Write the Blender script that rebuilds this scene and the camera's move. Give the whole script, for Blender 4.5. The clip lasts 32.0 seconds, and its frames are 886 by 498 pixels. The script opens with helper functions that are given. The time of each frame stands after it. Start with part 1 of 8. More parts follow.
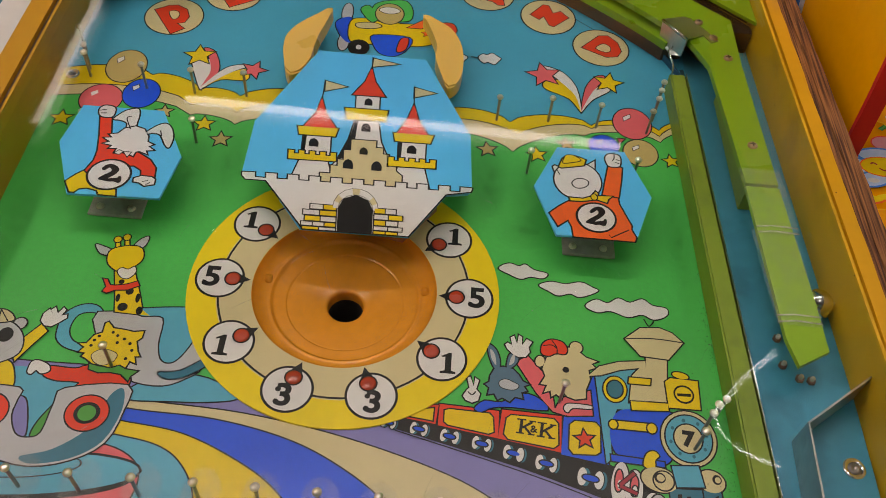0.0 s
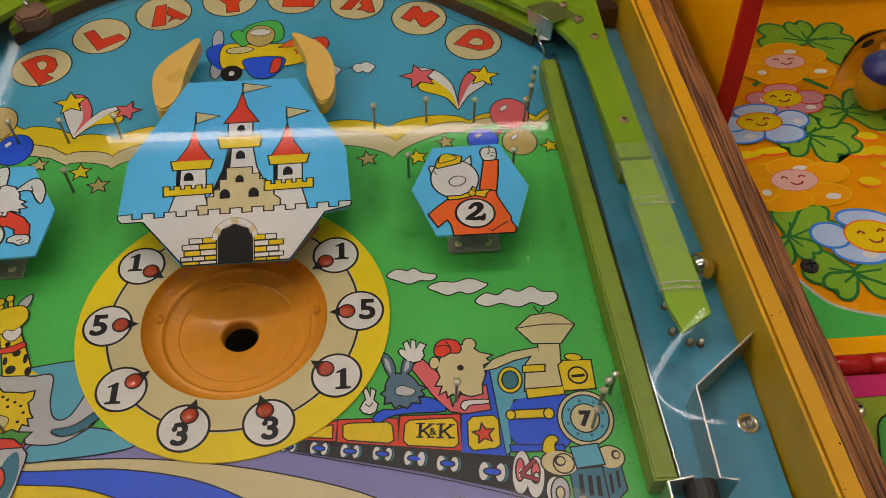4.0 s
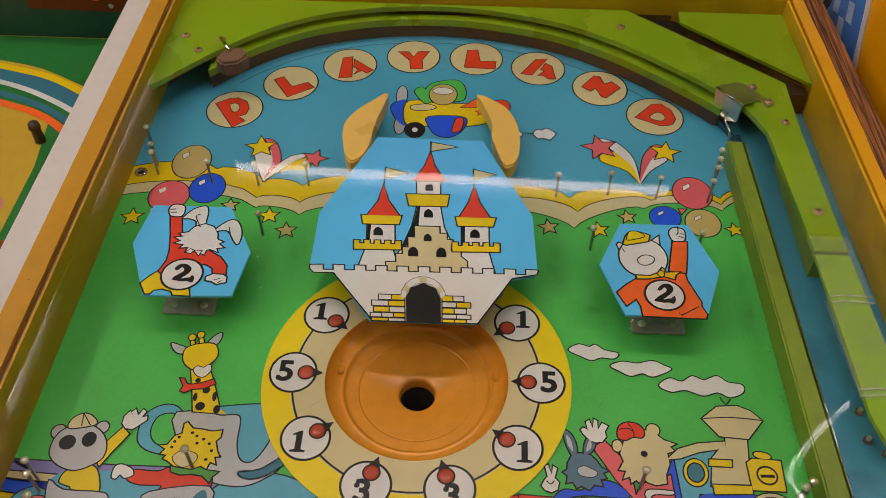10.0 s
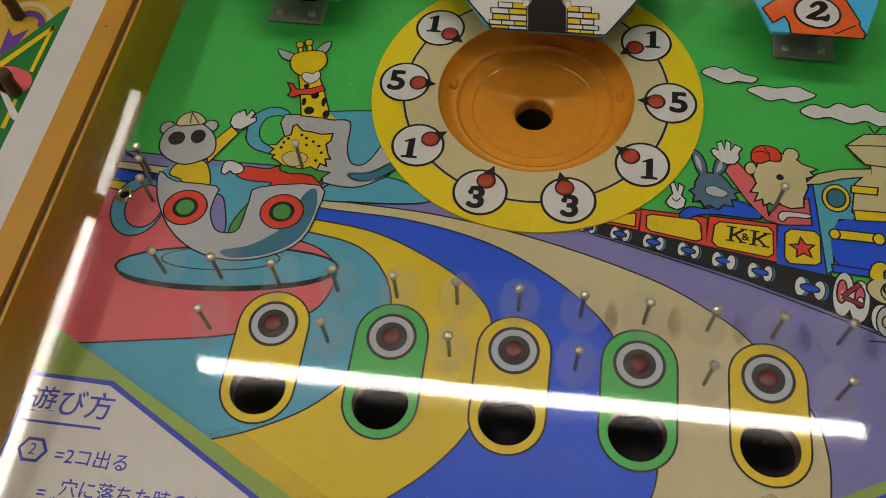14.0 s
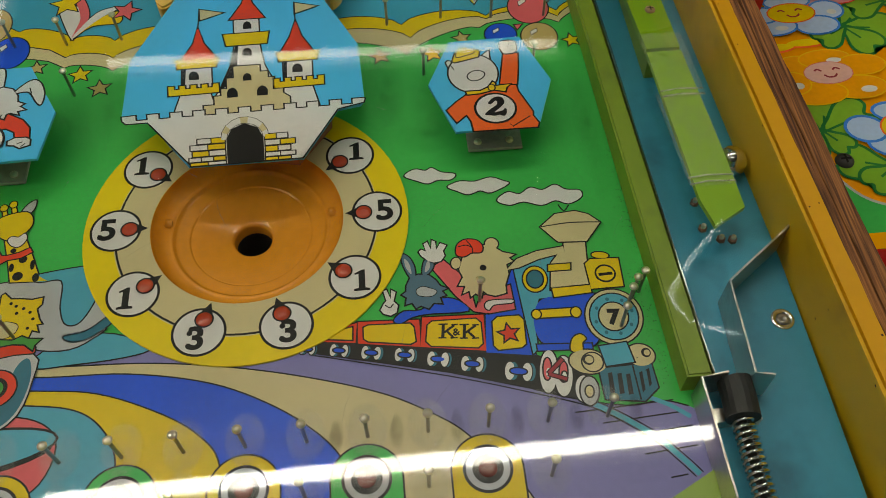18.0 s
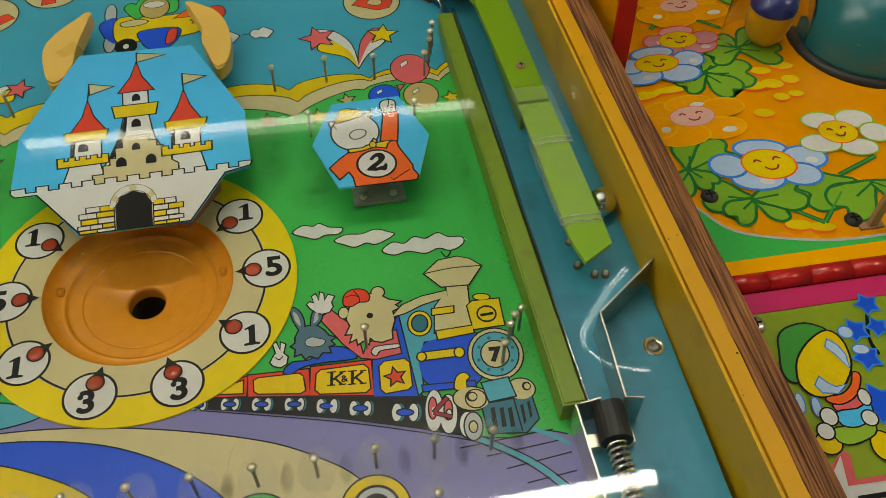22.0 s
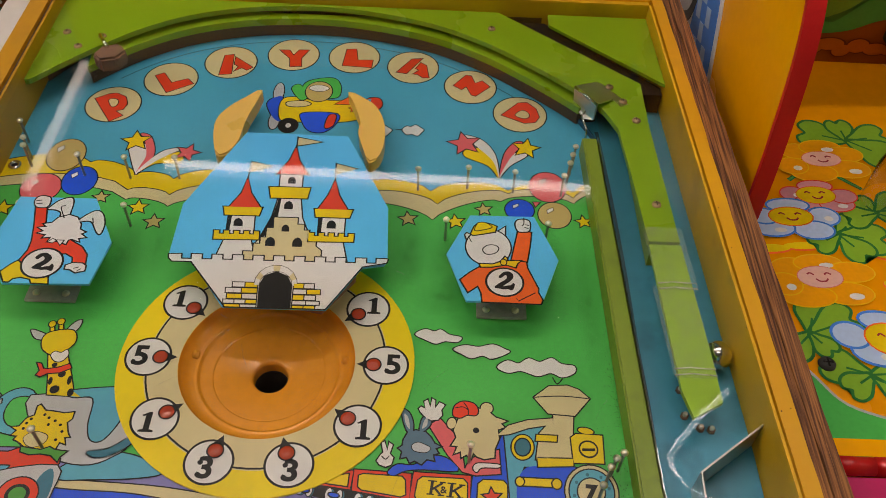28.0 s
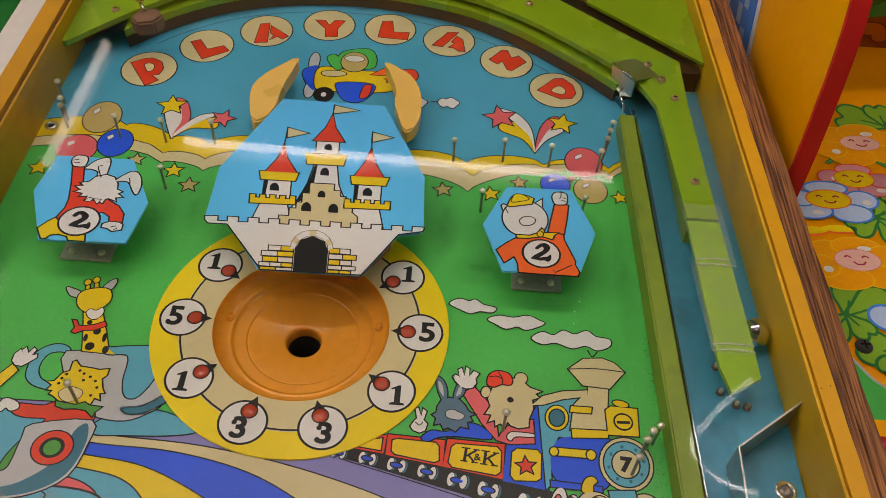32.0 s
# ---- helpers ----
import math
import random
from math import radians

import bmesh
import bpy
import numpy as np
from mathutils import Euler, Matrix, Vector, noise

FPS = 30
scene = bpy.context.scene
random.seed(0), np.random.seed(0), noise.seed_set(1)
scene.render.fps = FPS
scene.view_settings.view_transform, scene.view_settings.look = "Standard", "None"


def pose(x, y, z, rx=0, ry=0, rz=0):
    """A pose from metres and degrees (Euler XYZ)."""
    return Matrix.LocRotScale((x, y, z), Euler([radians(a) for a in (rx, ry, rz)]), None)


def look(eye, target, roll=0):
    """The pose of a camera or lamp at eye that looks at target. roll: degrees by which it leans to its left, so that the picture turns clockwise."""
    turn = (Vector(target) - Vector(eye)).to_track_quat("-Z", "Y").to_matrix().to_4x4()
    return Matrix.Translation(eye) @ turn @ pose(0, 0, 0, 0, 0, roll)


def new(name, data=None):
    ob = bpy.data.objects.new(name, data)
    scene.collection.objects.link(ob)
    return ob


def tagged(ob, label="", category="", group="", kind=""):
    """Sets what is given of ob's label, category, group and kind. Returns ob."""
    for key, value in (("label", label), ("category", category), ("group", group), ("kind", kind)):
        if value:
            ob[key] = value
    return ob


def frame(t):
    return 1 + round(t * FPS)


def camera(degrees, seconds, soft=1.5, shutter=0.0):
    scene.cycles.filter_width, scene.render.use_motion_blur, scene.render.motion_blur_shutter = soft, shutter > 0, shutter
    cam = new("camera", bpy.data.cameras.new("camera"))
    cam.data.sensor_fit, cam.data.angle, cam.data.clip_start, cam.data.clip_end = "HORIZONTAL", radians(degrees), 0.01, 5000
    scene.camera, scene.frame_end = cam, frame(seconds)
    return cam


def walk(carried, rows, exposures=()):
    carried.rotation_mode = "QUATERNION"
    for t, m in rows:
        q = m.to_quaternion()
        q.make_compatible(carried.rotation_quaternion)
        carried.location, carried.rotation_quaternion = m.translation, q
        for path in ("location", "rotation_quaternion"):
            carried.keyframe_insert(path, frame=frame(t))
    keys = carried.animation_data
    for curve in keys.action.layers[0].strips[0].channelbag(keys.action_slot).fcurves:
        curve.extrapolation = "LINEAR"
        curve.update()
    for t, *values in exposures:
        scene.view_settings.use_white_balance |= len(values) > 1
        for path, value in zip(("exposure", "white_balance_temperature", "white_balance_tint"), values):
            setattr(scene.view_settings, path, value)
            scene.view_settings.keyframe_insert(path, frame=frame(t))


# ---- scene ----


# ---- camera ----
cam = camera(53.45, 32.0, soft=0.9)
PATH = [
    (0.0, (0.0488, -0.3328, 0.4637), (0.0594, -0.0194, 0.0743), 6.34),
    (0.5, (0.0496, -0.3323, 0.4597), (0.0499, -0.0256, 0.0648), 5.42),
    (1.0, (0.0509, -0.3341, 0.4512), (0.0469, -0.0342, 0.0512), 4.82),
    (1.5, (0.0522, -0.3493, 0.4387), (0.0431, -0.0593, 0.0315), 3.05),
    (2.0, (0.0482, -0.3878, 0.4057), (0.0318, -0.1066, -0.0074), 0.28),
    (2.5, (0.0407, -0.3730, 0.4102), (0.0165, -0.1058, -0.0117), -2.89),
    (3.0, (0.0634, -0.3597, 0.4285), (0.0377, -0.0861, 0.0108), -4.47),
    (3.5, (0.1025, -0.3425, 0.4661), (0.1107, -0.0438, 0.0652), -0.80),
    (5.5, (0.0956, -0.3193, 0.4812), (0.1416, 0.0009, 0.1000), 2.18),
    (6.0, (0.0814, -0.3190, 0.4856), (0.1095, 0.0058, 0.1065), 1.49),
    (6.5, (0.0656, -0.3206, 0.4878), (0.0706, 0.0089, 0.1117), -1.01),
    (7.0, (0.0678, -0.3209, 0.4859), (0.0676, 0.0107, 0.1117), -1.37),
    (7.5, (0.0723, -0.3152, 0.4859), (0.0713, 0.0171, 0.1123), -0.98),
    (8.0, (0.0723, -0.3137, 0.4873), (0.0761, 0.0191, 0.1141), -0.12),
    (8.5, (0.0694, -0.3091, 0.4868), (0.0755, 0.0231, 0.1132), 0.70),
    (9.0, (0.0582, -0.3104, 0.4864), (0.0601, 0.0225, 0.1133), 0.97),
    (9.5, (0.0393, -0.3112, 0.4862), (0.0336, 0.0201, 0.1117), 0.55),
    (10.0, (0.0319, -0.3141, 0.4837), (0.0160, 0.0168, 0.1092), 0.16),
    (10.5, (0.0071, -0.3209, 0.4710), (-0.0230, 0.0012, 0.0897), -0.23),
    (11.0, (0.0081, -0.3331, 0.4499), (-0.0370, -0.0317, 0.0536), -1.24),
    (11.5, (0.0137, -0.3441, 0.4351), (-0.0358, -0.0604, 0.0263), -1.77),
    (12.0, (0.0084, -0.3578, 0.4204), (-0.0426, -0.0892, 0.0017), -2.67),
    (12.5, (0.0082, -0.3534, 0.4203), (-0.0444, -0.0940, -0.0039), -3.62),
    (13.0, (0.0097, -0.3472, 0.4178), (-0.0433, -0.0925, -0.0092), -4.10),
    (13.5, (0.0108, -0.3526, 0.4137), (-0.0439, -0.1006, -0.0147), -4.56),
    (14.0, (0.0107, -0.3570, 0.4143), (-0.0426, -0.1064, -0.0150), -4.65),
    (14.5, (0.0094, -0.3576, 0.4100), (-0.0417, -0.1077, -0.0201), -5.14),
    (16.5, (0.0123, -0.3655, 0.3961), (-0.0234, -0.1301, -0.0435), -7.68),
    (17.0, (0.0370, -0.3510, 0.4089), (0.0180, -0.1031, -0.0249), -5.05),
    (17.5, (0.0607, -0.3465, 0.4163), (0.0594, -0.0880, -0.0117), -3.06),
    (18.0, (0.0931, -0.3316, 0.4430), (0.1174, -0.0512, 0.0298), -0.26),
    (18.5, (0.1186, -0.3337, 0.4426), (0.1641, -0.0407, 0.0400), 1.02),
    (19.0, (0.1142, -0.3368, 0.4538), (0.1719, -0.0398, 0.0557), 1.74),
    (19.5, (0.1073, -0.3434, 0.4570), (0.1637, -0.0399, 0.0637), 1.01),
    (20.0, (0.1053, -0.3578, 0.4451), (0.1609, -0.0547, 0.0513), 0.96),
    (20.5, (0.0962, -0.3548, 0.4480), (0.1416, -0.0538, 0.0513), 0.06),
    (21.0, (0.1146, -0.3478, 0.4576), (0.1615, -0.0449, 0.0625), 0.37),
    (21.5, (0.1271, -0.3557, 0.4554), (0.1826, -0.0500, 0.0637), 1.27),
    (22.0, (0.1268, -0.3574, 0.4565), (0.1863, -0.0524, 0.0648), 1.23),
    (22.5, (0.1142, -0.3545, 0.4621), (0.1746, -0.0492, 0.0708), 2.26),
    (23.0, (0.0944, -0.3471, 0.4749), (0.1310, -0.0374, 0.0841), 1.17),
    (23.5, (0.0845, -0.3454, 0.4822), (0.1008, -0.0326, 0.0925), 1.47),
    (24.0, (0.0735, -0.3495, 0.4817), (0.0703, -0.0366, 0.0917), 0.24),
    (24.5, (0.0693, -0.3484, 0.4893), (0.0538, -0.0333, 0.1014), -0.19),
    (26.5, (0.0753, -0.3494, 0.4885), (0.0628, -0.0259, 0.1074), 0.27),
    (27.0, (0.0824, -0.3469, 0.4999), (0.0764, -0.0210, 0.1207), 0.78),
    (27.5, (0.0933, -0.3391, 0.5004), (0.0948, -0.0108, 0.1232), 1.91),
    (28.0, (0.1061, -0.3367, 0.5045), (0.1146, -0.0057, 0.1299), 3.34),
    (28.5, (0.1157, -0.3267, 0.5022), (0.1332, 0.0040, 0.1276), 4.86),
    (29.0, (0.1151, -0.3232, 0.5099), (0.1368, 0.0095, 0.1373), 5.33),
    (29.5, (0.1110, -0.3329, 0.5085), (0.1355, 0.0009, 0.1370), 5.90),
    (30.0, (0.1097, -0.3343, 0.5231), (0.1320, 0.0038, 0.1554), 5.41),
    (30.5, (0.1023, -0.3469, 0.5016), (0.1241, -0.0086, 0.1341), 5.25),
    (31.0, (0.0932, -0.3491, 0.4965), (0.1070, -0.0157, 0.1241), 4.73),
    (31.5, (0.0913, -0.3492, 0.4928), (0.0979, -0.0196, 0.1170), 4.42),
    (32.0, (0.0896, -0.3474, 0.4904), (0.0917, -0.0198, 0.1127), 4.15),
]
EXPOSURES = [(0, -1.06, 7050, 16), (1, -1.14, 7050, 14), (2, -1.33, 7050, 13), (3, -1.33, 7050, 13), (3.5, -1.2, 7050, 14), (5.5, -1.07, 7150, 19), (9, -1.05, 7150, 21), (10, -1.1, 7150, 18), (11, -1.17, 6950, 18), (12, -1.34, 6850, 12), (13, -1.38, 6750, 10), (14.5, -1.47, 6750, 9), (16.5, -1.8, 6850, 10), (17, -1.75, 6850, 9), (17.5, -1.52, 6950, 4), (18, -1.33, 7050, -2), (19, -1.09, 7150, -4), (23, -1.06, 7150, -3), (24, -1.07, 7350, 6), (26, -1.04, 7350, 16), (28, -1.02, 7250, 17), (30, -1.01, 7150, 20), (32, -1.02, 7150, 18)]
walk(cam, [(t, look(e, a, r)) for t, e, a, r in PATH], EXPOSURES)

# ---- world: a closed arcade hall, lit by tubes ----
world = bpy.data.worlds.new("hall")
scene.world = world
world.use_nodes = True
world.node_tree.nodes["Background"].inputs[0].default_value = (0.9, 0.95, 1.0, 1)
world.node_tree.nodes["Background"].inputs[1].default_value = 0.05


# ---- materials ----
MATS = {}


def mat(name, colour, rough=0.4, metal=0.0, grain=0.08, scale=90.0, bump=0.02, spec=0.5, stain=0.0, stain_colour=(0.05, 0.04, 0.03)):
    """A painted or metal surface with fine grain, larger blotches, uneven gloss and slight relief."""
    if name in MATS:
        return MATS[name]
    m = bpy.data.materials.new(name)
    m.use_nodes = True
    nt = m.node_tree
    n, l = nt.nodes, nt.links
    p = n["Principled BSDF"]
    tc = n.new("ShaderNodeTexCoord")
    fine = n.new("ShaderNodeTexNoise")
    fine.inputs["Scale"].default_value, fine.inputs["Detail"].default_value = scale * 6, 4
    big = n.new("ShaderNodeTexNoise")
    big.inputs["Scale"].default_value, big.inputs["Detail"].default_value = scale * 0.25, 5
    l.new(tc.outputs["Object"], fine.inputs["Vector"])
    l.new(tc.outputs["Object"], big.inputs["Vector"])
    ramp = n.new("ShaderNodeMapRange")
    ramp.inputs["From Min"].default_value, ramp.inputs["From Max"].default_value = 0.3, 0.7
    ramp.inputs["To Min"].default_value, ramp.inputs["To Max"].default_value = 1 - grain, 1 + grain
    add = n.new("ShaderNodeMath")
    add.operation = "MULTIPLY_ADD"
    add.inputs[1].default_value, add.inputs[2].default_value = 0.35, 0.0
    l.new(fine.outputs["Fac"], add.inputs[0])
    sm = n.new("ShaderNodeMath")
    sm.operation = "MULTIPLY_ADD"
    sm.inputs[1].default_value = 0.65
    l.new(big.outputs["Fac"], sm.inputs[0])
    l.new(add.outputs[0], sm.inputs[2])
    l.new(sm.outputs[0], ramp.inputs["Value"])
    mul = n.new("ShaderNodeMix")
    mul.data_type, mul.blend_type = "RGBA", "MULTIPLY"
    mul.inputs["Factor"].default_value = 1.0
    mul.inputs["A"].default_value = (*colour, 1)
    l.new(ramp.outputs[0], mul.inputs["B"])
    out = mul.outputs["Result"]
    if stain:
        spot = n.new("ShaderNodeTexNoise")
        spot.inputs["Scale"].default_value, spot.inputs["Detail"].default_value = scale * 0.9, 7
        l.new(tc.outputs["Object"], spot.inputs["Vector"])
        cut = n.new("ShaderNodeMapRange")
        cut.inputs["From Min"].default_value, cut.inputs["From Max"].default_value = 0.56, 0.72
        cut.inputs["To Max"].default_value = stain
        l.new(spot.outputs["Fac"], cut.inputs["Value"])
        mx = n.new("ShaderNodeMix")
        mx.data_type = "RGBA"
        mx.inputs["B"].default_value = (*stain_colour, 1)
        l.new(cut.outputs[0], mx.inputs["Factor"])
        l.new(out, mx.inputs["A"])
        out = mx.outputs["Result"]
    l.new(out, p.inputs["Base Color"])
    rr = n.new("ShaderNodeMapRange")
    rr.inputs["To Min"].default_value, rr.inputs["To Max"].default_value = max(0.03, rough - 0.1), min(1, rough + 0.1)
    l.new(big.outputs["Fac"], rr.inputs["Value"])
    l.new(rr.outputs[0], p.inputs["Roughness"])
    p.inputs["Metallic"].default_value = metal
    p.inputs["Specular IOR Level"].default_value = spec
    if bump:
        b = n.new("ShaderNodeBump")
        b.inputs["Strength"].default_value, b.inputs["Distance"].default_value = bump, 0.001
        l.new(fine.outputs["Fac"], b.inputs["Height"])
        l.new(b.outputs[0], p.inputs["Normal"])
    MATS[name] = m
    return m


def glow(name, colour, strength):
    m = bpy.data.materials.new(name)
    m.use_nodes = True
    p = m.node_tree.nodes["Principled BSDF"]
    p.inputs["Base Color"].default_value = (*colour, 1)
    p.inputs["Emission Color"].default_value = (*colour, 1)
    p.inputs["Emission Strength"].default_value = strength
    return m


def clear(name, colour, gloss_rough, mix):
    """Clear glass or tape: see-through with a Fresnel gloss."""
    m = bpy.data.materials.new(name)
    m.use_nodes = True
    n, l = m.node_tree.nodes, m.node_tree.links
    n.remove(n["Principled BSDF"])
    a, g, f, x = (n.new("ShaderNodeBsdfTransparent"), n.new("ShaderNodeBsdfGlossy"), n.new("ShaderNodeFresnel"), n.new("ShaderNodeMixShader"))
    a.inputs[0].default_value = (*colour, 1)
    g.inputs["Roughness"].default_value = gloss_rough
    f.inputs["IOR"].default_value = mix
    l.new(f.outputs[0], x.inputs[0])
    l.new(a.outputs[0], x.inputs[1])
    l.new(g.outputs[0], x.inputs[2])
    l.new(x.outputs[0], n["Material Output"].inputs[0])
    return m


def ply(name):
    """Bare plywood edge: layers of dark and light brown along the board."""
    m = mat(name, (0.2, 0.085, 0.032), 0.75, grain=0.3, scale=60, bump=0.3)
    n, l = m.node_tree.nodes, m.node_tree.links
    tc = n.new("ShaderNodeTexCoord")
    mp = n.new("ShaderNodeMapping")
    mp.inputs["Scale"].default_value = (620, 14, 620)
    w = n.new("ShaderNodeTexNoise")
    w.inputs["Scale"].default_value, w.inputs["Detail"].default_value = 1.0, 5
    r = n.new("ShaderNodeValToRGB")
    r.color_ramp.elements[0].position, r.color_ramp.elements[0].color = 0.38, (0.06, 0.016, 0.005, 1)
    r.color_ramp.elements[1].position, r.color_ramp.elements[1].color = 0.66, (0.37, 0.15, 0.045, 1)
    l.new(tc.outputs["Object"], mp.inputs["Vector"])
    l.new(mp.outputs[0], w.inputs["Vector"])
    l.new(w.outputs["Fac"], r.inputs[0])
    l.new(r.outputs[0], n["Principled BSDF"].inputs["Base Color"])
    return m


# printed inks, sRGB-like names
INK = {
    "green": (0.055, 0.47, 0.09), "sky": (0.05, 0.35, 0.54), "yellow": (0.72, 0.5, 0.012), "cream": (0.6, 0.52, 0.29),
    "white": (0.68, 0.67, 0.67), "black": (0.008, 0.008, 0.009), "red": (0.72, 0.05, 0.02), "pink": (0.7, 0.12, 0.14),
    "blue": (0.008, 0.085, 0.72), "aqua": (0.08, 0.37, 0.53), "tan": (0.5, 0.38, 0.14), "grey": (0.45, 0.46, 0.49),
    "lilac": (0.21, 0.2, 0.48), "orange": (0.84, 0.13, 0.02), "leaf": (0.06, 0.3, 0.05), "deep": (0.03, 0.16, 0.24),
    "bright": (0.075, 0.5, 0.9), "gold": (0.74, 0.54, 0.008), "ring": (0.8, 0.62, 0.012), "card": (0.7, 0.67, 0.64), "pen": (0.05, 0.07, 0.5),
    "lime": (0.3, 0.5, 0.04), "rose": (0.6, 0.25, 0.3), "bluegrey": (0.08, 0.16, 0.24), "moss": (0.14, 0.33, 0.03), "violet": (0.13, 0.05, 0.28), "iceblue": (0.42, 0.56, 0.8), "azure": (0.04, 0.22, 0.72), "rock": (0.3, 0.07, 0.006), "rock_light": (0.5, 0.12, 0.008), "rock_line": (0.16, 0.03, 0.006), "petal_orange": (0.8, 0.33, 0.006), "petal_edge": (0.8, 0.45, 0.01), "blush": (0.72, 0.42, 0.36), "maroon": (0.33, 0.03, 0.05), "clover": (0.2, 0.4, 0.03), "forest": (0.014, 0.17, 0.035),
}


def ink(colour):
    return mat("print_" + colour, INK[colour], 0.32, grain=0.12, scale=44, bump=0.0, spec=0.28)


M_YELLOW = mat("yellow_laminate", (0.66, 0.34, 0.008), 0.4, grain=0.05, scale=25, stain=0.15, stain_colour=(0.2, 0.1, 0.02))
M_OLIVE = mat("yellow_inner_board", (0.64, 0.38, 0.01), 0.45, grain=0.09, scale=22, stain=0.3, stain_colour=(0.14, 0.08, 0.012))
# the same yellow boards on the left, its dimmer, warmer light put into the colour
M_OLIVE_LEFT = mat("yellow_inner_board_left_shade", (0.5, 0.27, 0.006), 0.45, grain=0.1, scale=22, stain=0.3, stain_colour=(0.12, 0.06, 0.01))
M_YELLOW_LEFT = mat("yellow_laminate_left_shade", (0.5, 0.25, 0.007), 0.4, grain=0.06, scale=25, stain=0.2, stain_colour=(0.2, 0.1, 0.02))
M_PLY = ply("bare_plywood")
M_LIME = mat("lime_acrylic", (0.21, 0.37, 0.013), 0.28, grain=0.08, scale=30)
M_RAIL = mat("olive_green_rail", (0.2, 0.29, 0.022), 0.4, grain=0.15, scale=30, stain=0.3)
M_LANE = mat("blue_lane_paint", (0.045, 0.29, 0.45), 0.35, grain=0.14, scale=22, stain=0.5, stain_colour=(0.015, 0.06, 0.1))
M_STEEL = mat("polished_steel", (0.72, 0.7, 0.67), 0.14, 1.0, grain=0.06)
M_TIN = mat("bright_tin", (0.66, 0.62, 0.56), 0.32, 1.0, grain=0.15, scale=70, stain=0.25, stain_colour=(0.2, 0.16, 0.12))
M_NAIL = mat("brass_nail", (0.88, 0.82, 0.7), 0.3, 1.0, grain=0.1)
M_BRACKET = mat("worn_tin", (0.36, 0.34, 0.32), 0.38, 1.0, grain=0.25, scale=60, stain=0.4)
M_BOWL = mat("amber_plastic", (0.68, 0.275, 0.025), 0.23, grain=0.16, scale=26, stain=0.25, stain_colour=(0.2, 0.06, 0.01))
M_HORN = mat("cream_yellow_plastic", (0.84, 0.51, 0.11), 0.3, grain=0.08, scale=40)
M_DARK = mat("dark_cavity", (0.014, 0.012, 0.011), 0.8, spec=0.1)
M_RUBBER = mat("black_rubber", (0.018, 0.018, 0.018), 0.55, grain=0.2)
M_BROWN = mat("brown_block", (0.11, 0.06, 0.04), 0.5, grain=0.15)
M_LAMP = mat("lamp_red_lens", (0.42, 0.05, 0.02), 0.25, grain=0.1)
M_WALL = mat("hall_wall", (0.3, 0.27, 0.24), 0.8, scale=4)
M_CEIL = mat("hall_ceiling", (0.12, 0.12, 0.12), 0.85, scale=4)
M_FLOOR = mat("hall_floor", (0.2, 0.17, 0.15), 0.5, scale=5)
M_WHITE = mat("white_board", (0.6, 0.58, 0.56), 0.45, scale=14)


def film(name, colour, amount, soft=0.0):
    """A worn or dirty film that lets most of the print show through."""
    m = bpy.data.materials.new(name)
    m.use_nodes = True
    n, l = m.node_tree.nodes, m.node_tree.links
    n.remove(n["Principled BSDF"])
    a, d, x = n.new("ShaderNodeBsdfTransparent"), n.new("ShaderNodeBsdfDiffuse"), n.new("ShaderNodeMixShader")
    d.inputs["Color"].default_value = (*colour, 1)
    tc, nz, mr = n.new("ShaderNodeTexCoord"), n.new("ShaderNodeTexNoise"), n.new("ShaderNodeMapRange")
    nz.inputs["Scale"].default_value, nz.inputs["Detail"].default_value = 120, 6
    mr.inputs["From Min"].default_value, mr.inputs["From Max"].default_value = 0.35, 0.65
    mr.inputs["To Min"].default_value, mr.inputs["To Max"].default_value = amount * 0.4, amount
    l.new(tc.outputs["Object"], nz.inputs["Vector"])
    l.new(nz.outputs["Fac"], mr.inputs["Value"])
    fade = mr.outputs[0]
    if soft:
        # the film thins out towards the patch's rim
        mp, gr, cut, mul = n.new("ShaderNodeMapping"), n.new("ShaderNodeVectorMath"), n.new("ShaderNodeMapRange"), n.new("ShaderNodeMath")
        mp.inputs["Location"].default_value, mp.inputs["Scale"].default_value = (-1, -1, 0), (2, 2, 0)
        gr.operation, mul.operation = "LENGTH", "MULTIPLY"
        cut.inputs["From Min"].default_value, cut.inputs["From Max"].default_value = soft, 1.0
        cut.inputs["To Min"].default_value, cut.inputs["To Max"].default_value = 1.0, 0.0
        l.new(tc.outputs["Generated"], mp.inputs["Vector"])
        l.new(mp.outputs[0], gr.inputs[0])
        l.new(gr.outputs["Value"], cut.inputs["Value"])
        l.new(cut.outputs[0], mul.inputs[0])
        l.new(fade, mul.inputs[1])
        fade = mul.outputs[0]
    l.new(fade, x.inputs[0])
    l.new(a.outputs[0], x.inputs[1])
    l.new(d.outputs[0], x.inputs[2])
    l.new(x.outputs[0], n["Material Output"].inputs[0])
    return m


# ---- building helpers ----
MM = 0.001


def mesh_of(bm, name, *mats, smooth=False):
    bmesh.ops.recalc_face_normals(bm, faces=bm.faces)
    me = bpy.data.meshes.new(name)
    bm.to_mesh(me)
    bm.free()
    for m in mats:
        me.materials.append(m)
    if smooth:
        for f in me.polygons:
            f.use_smooth = True
    return me


def part(name, bm, material, parent, label="", smooth=False):
    ob = new(name, mesh_of(bm, name, *(material if isinstance(material, (list, tuple)) else [material]), smooth=smooth))
    ob.parent = parent
    if parent is not None:
        ob.matrix_parent_inverse = Matrix.Identity(4)
    if label:
        ob["label"] = label
    return ob


def thing(name, label, category, group="", kind="", at=(0, 0, 0)):
    ob = new(name)
    ob.location = at
    ob.empty_display_size = 0.01
    return tagged(ob, label, category, group, kind)


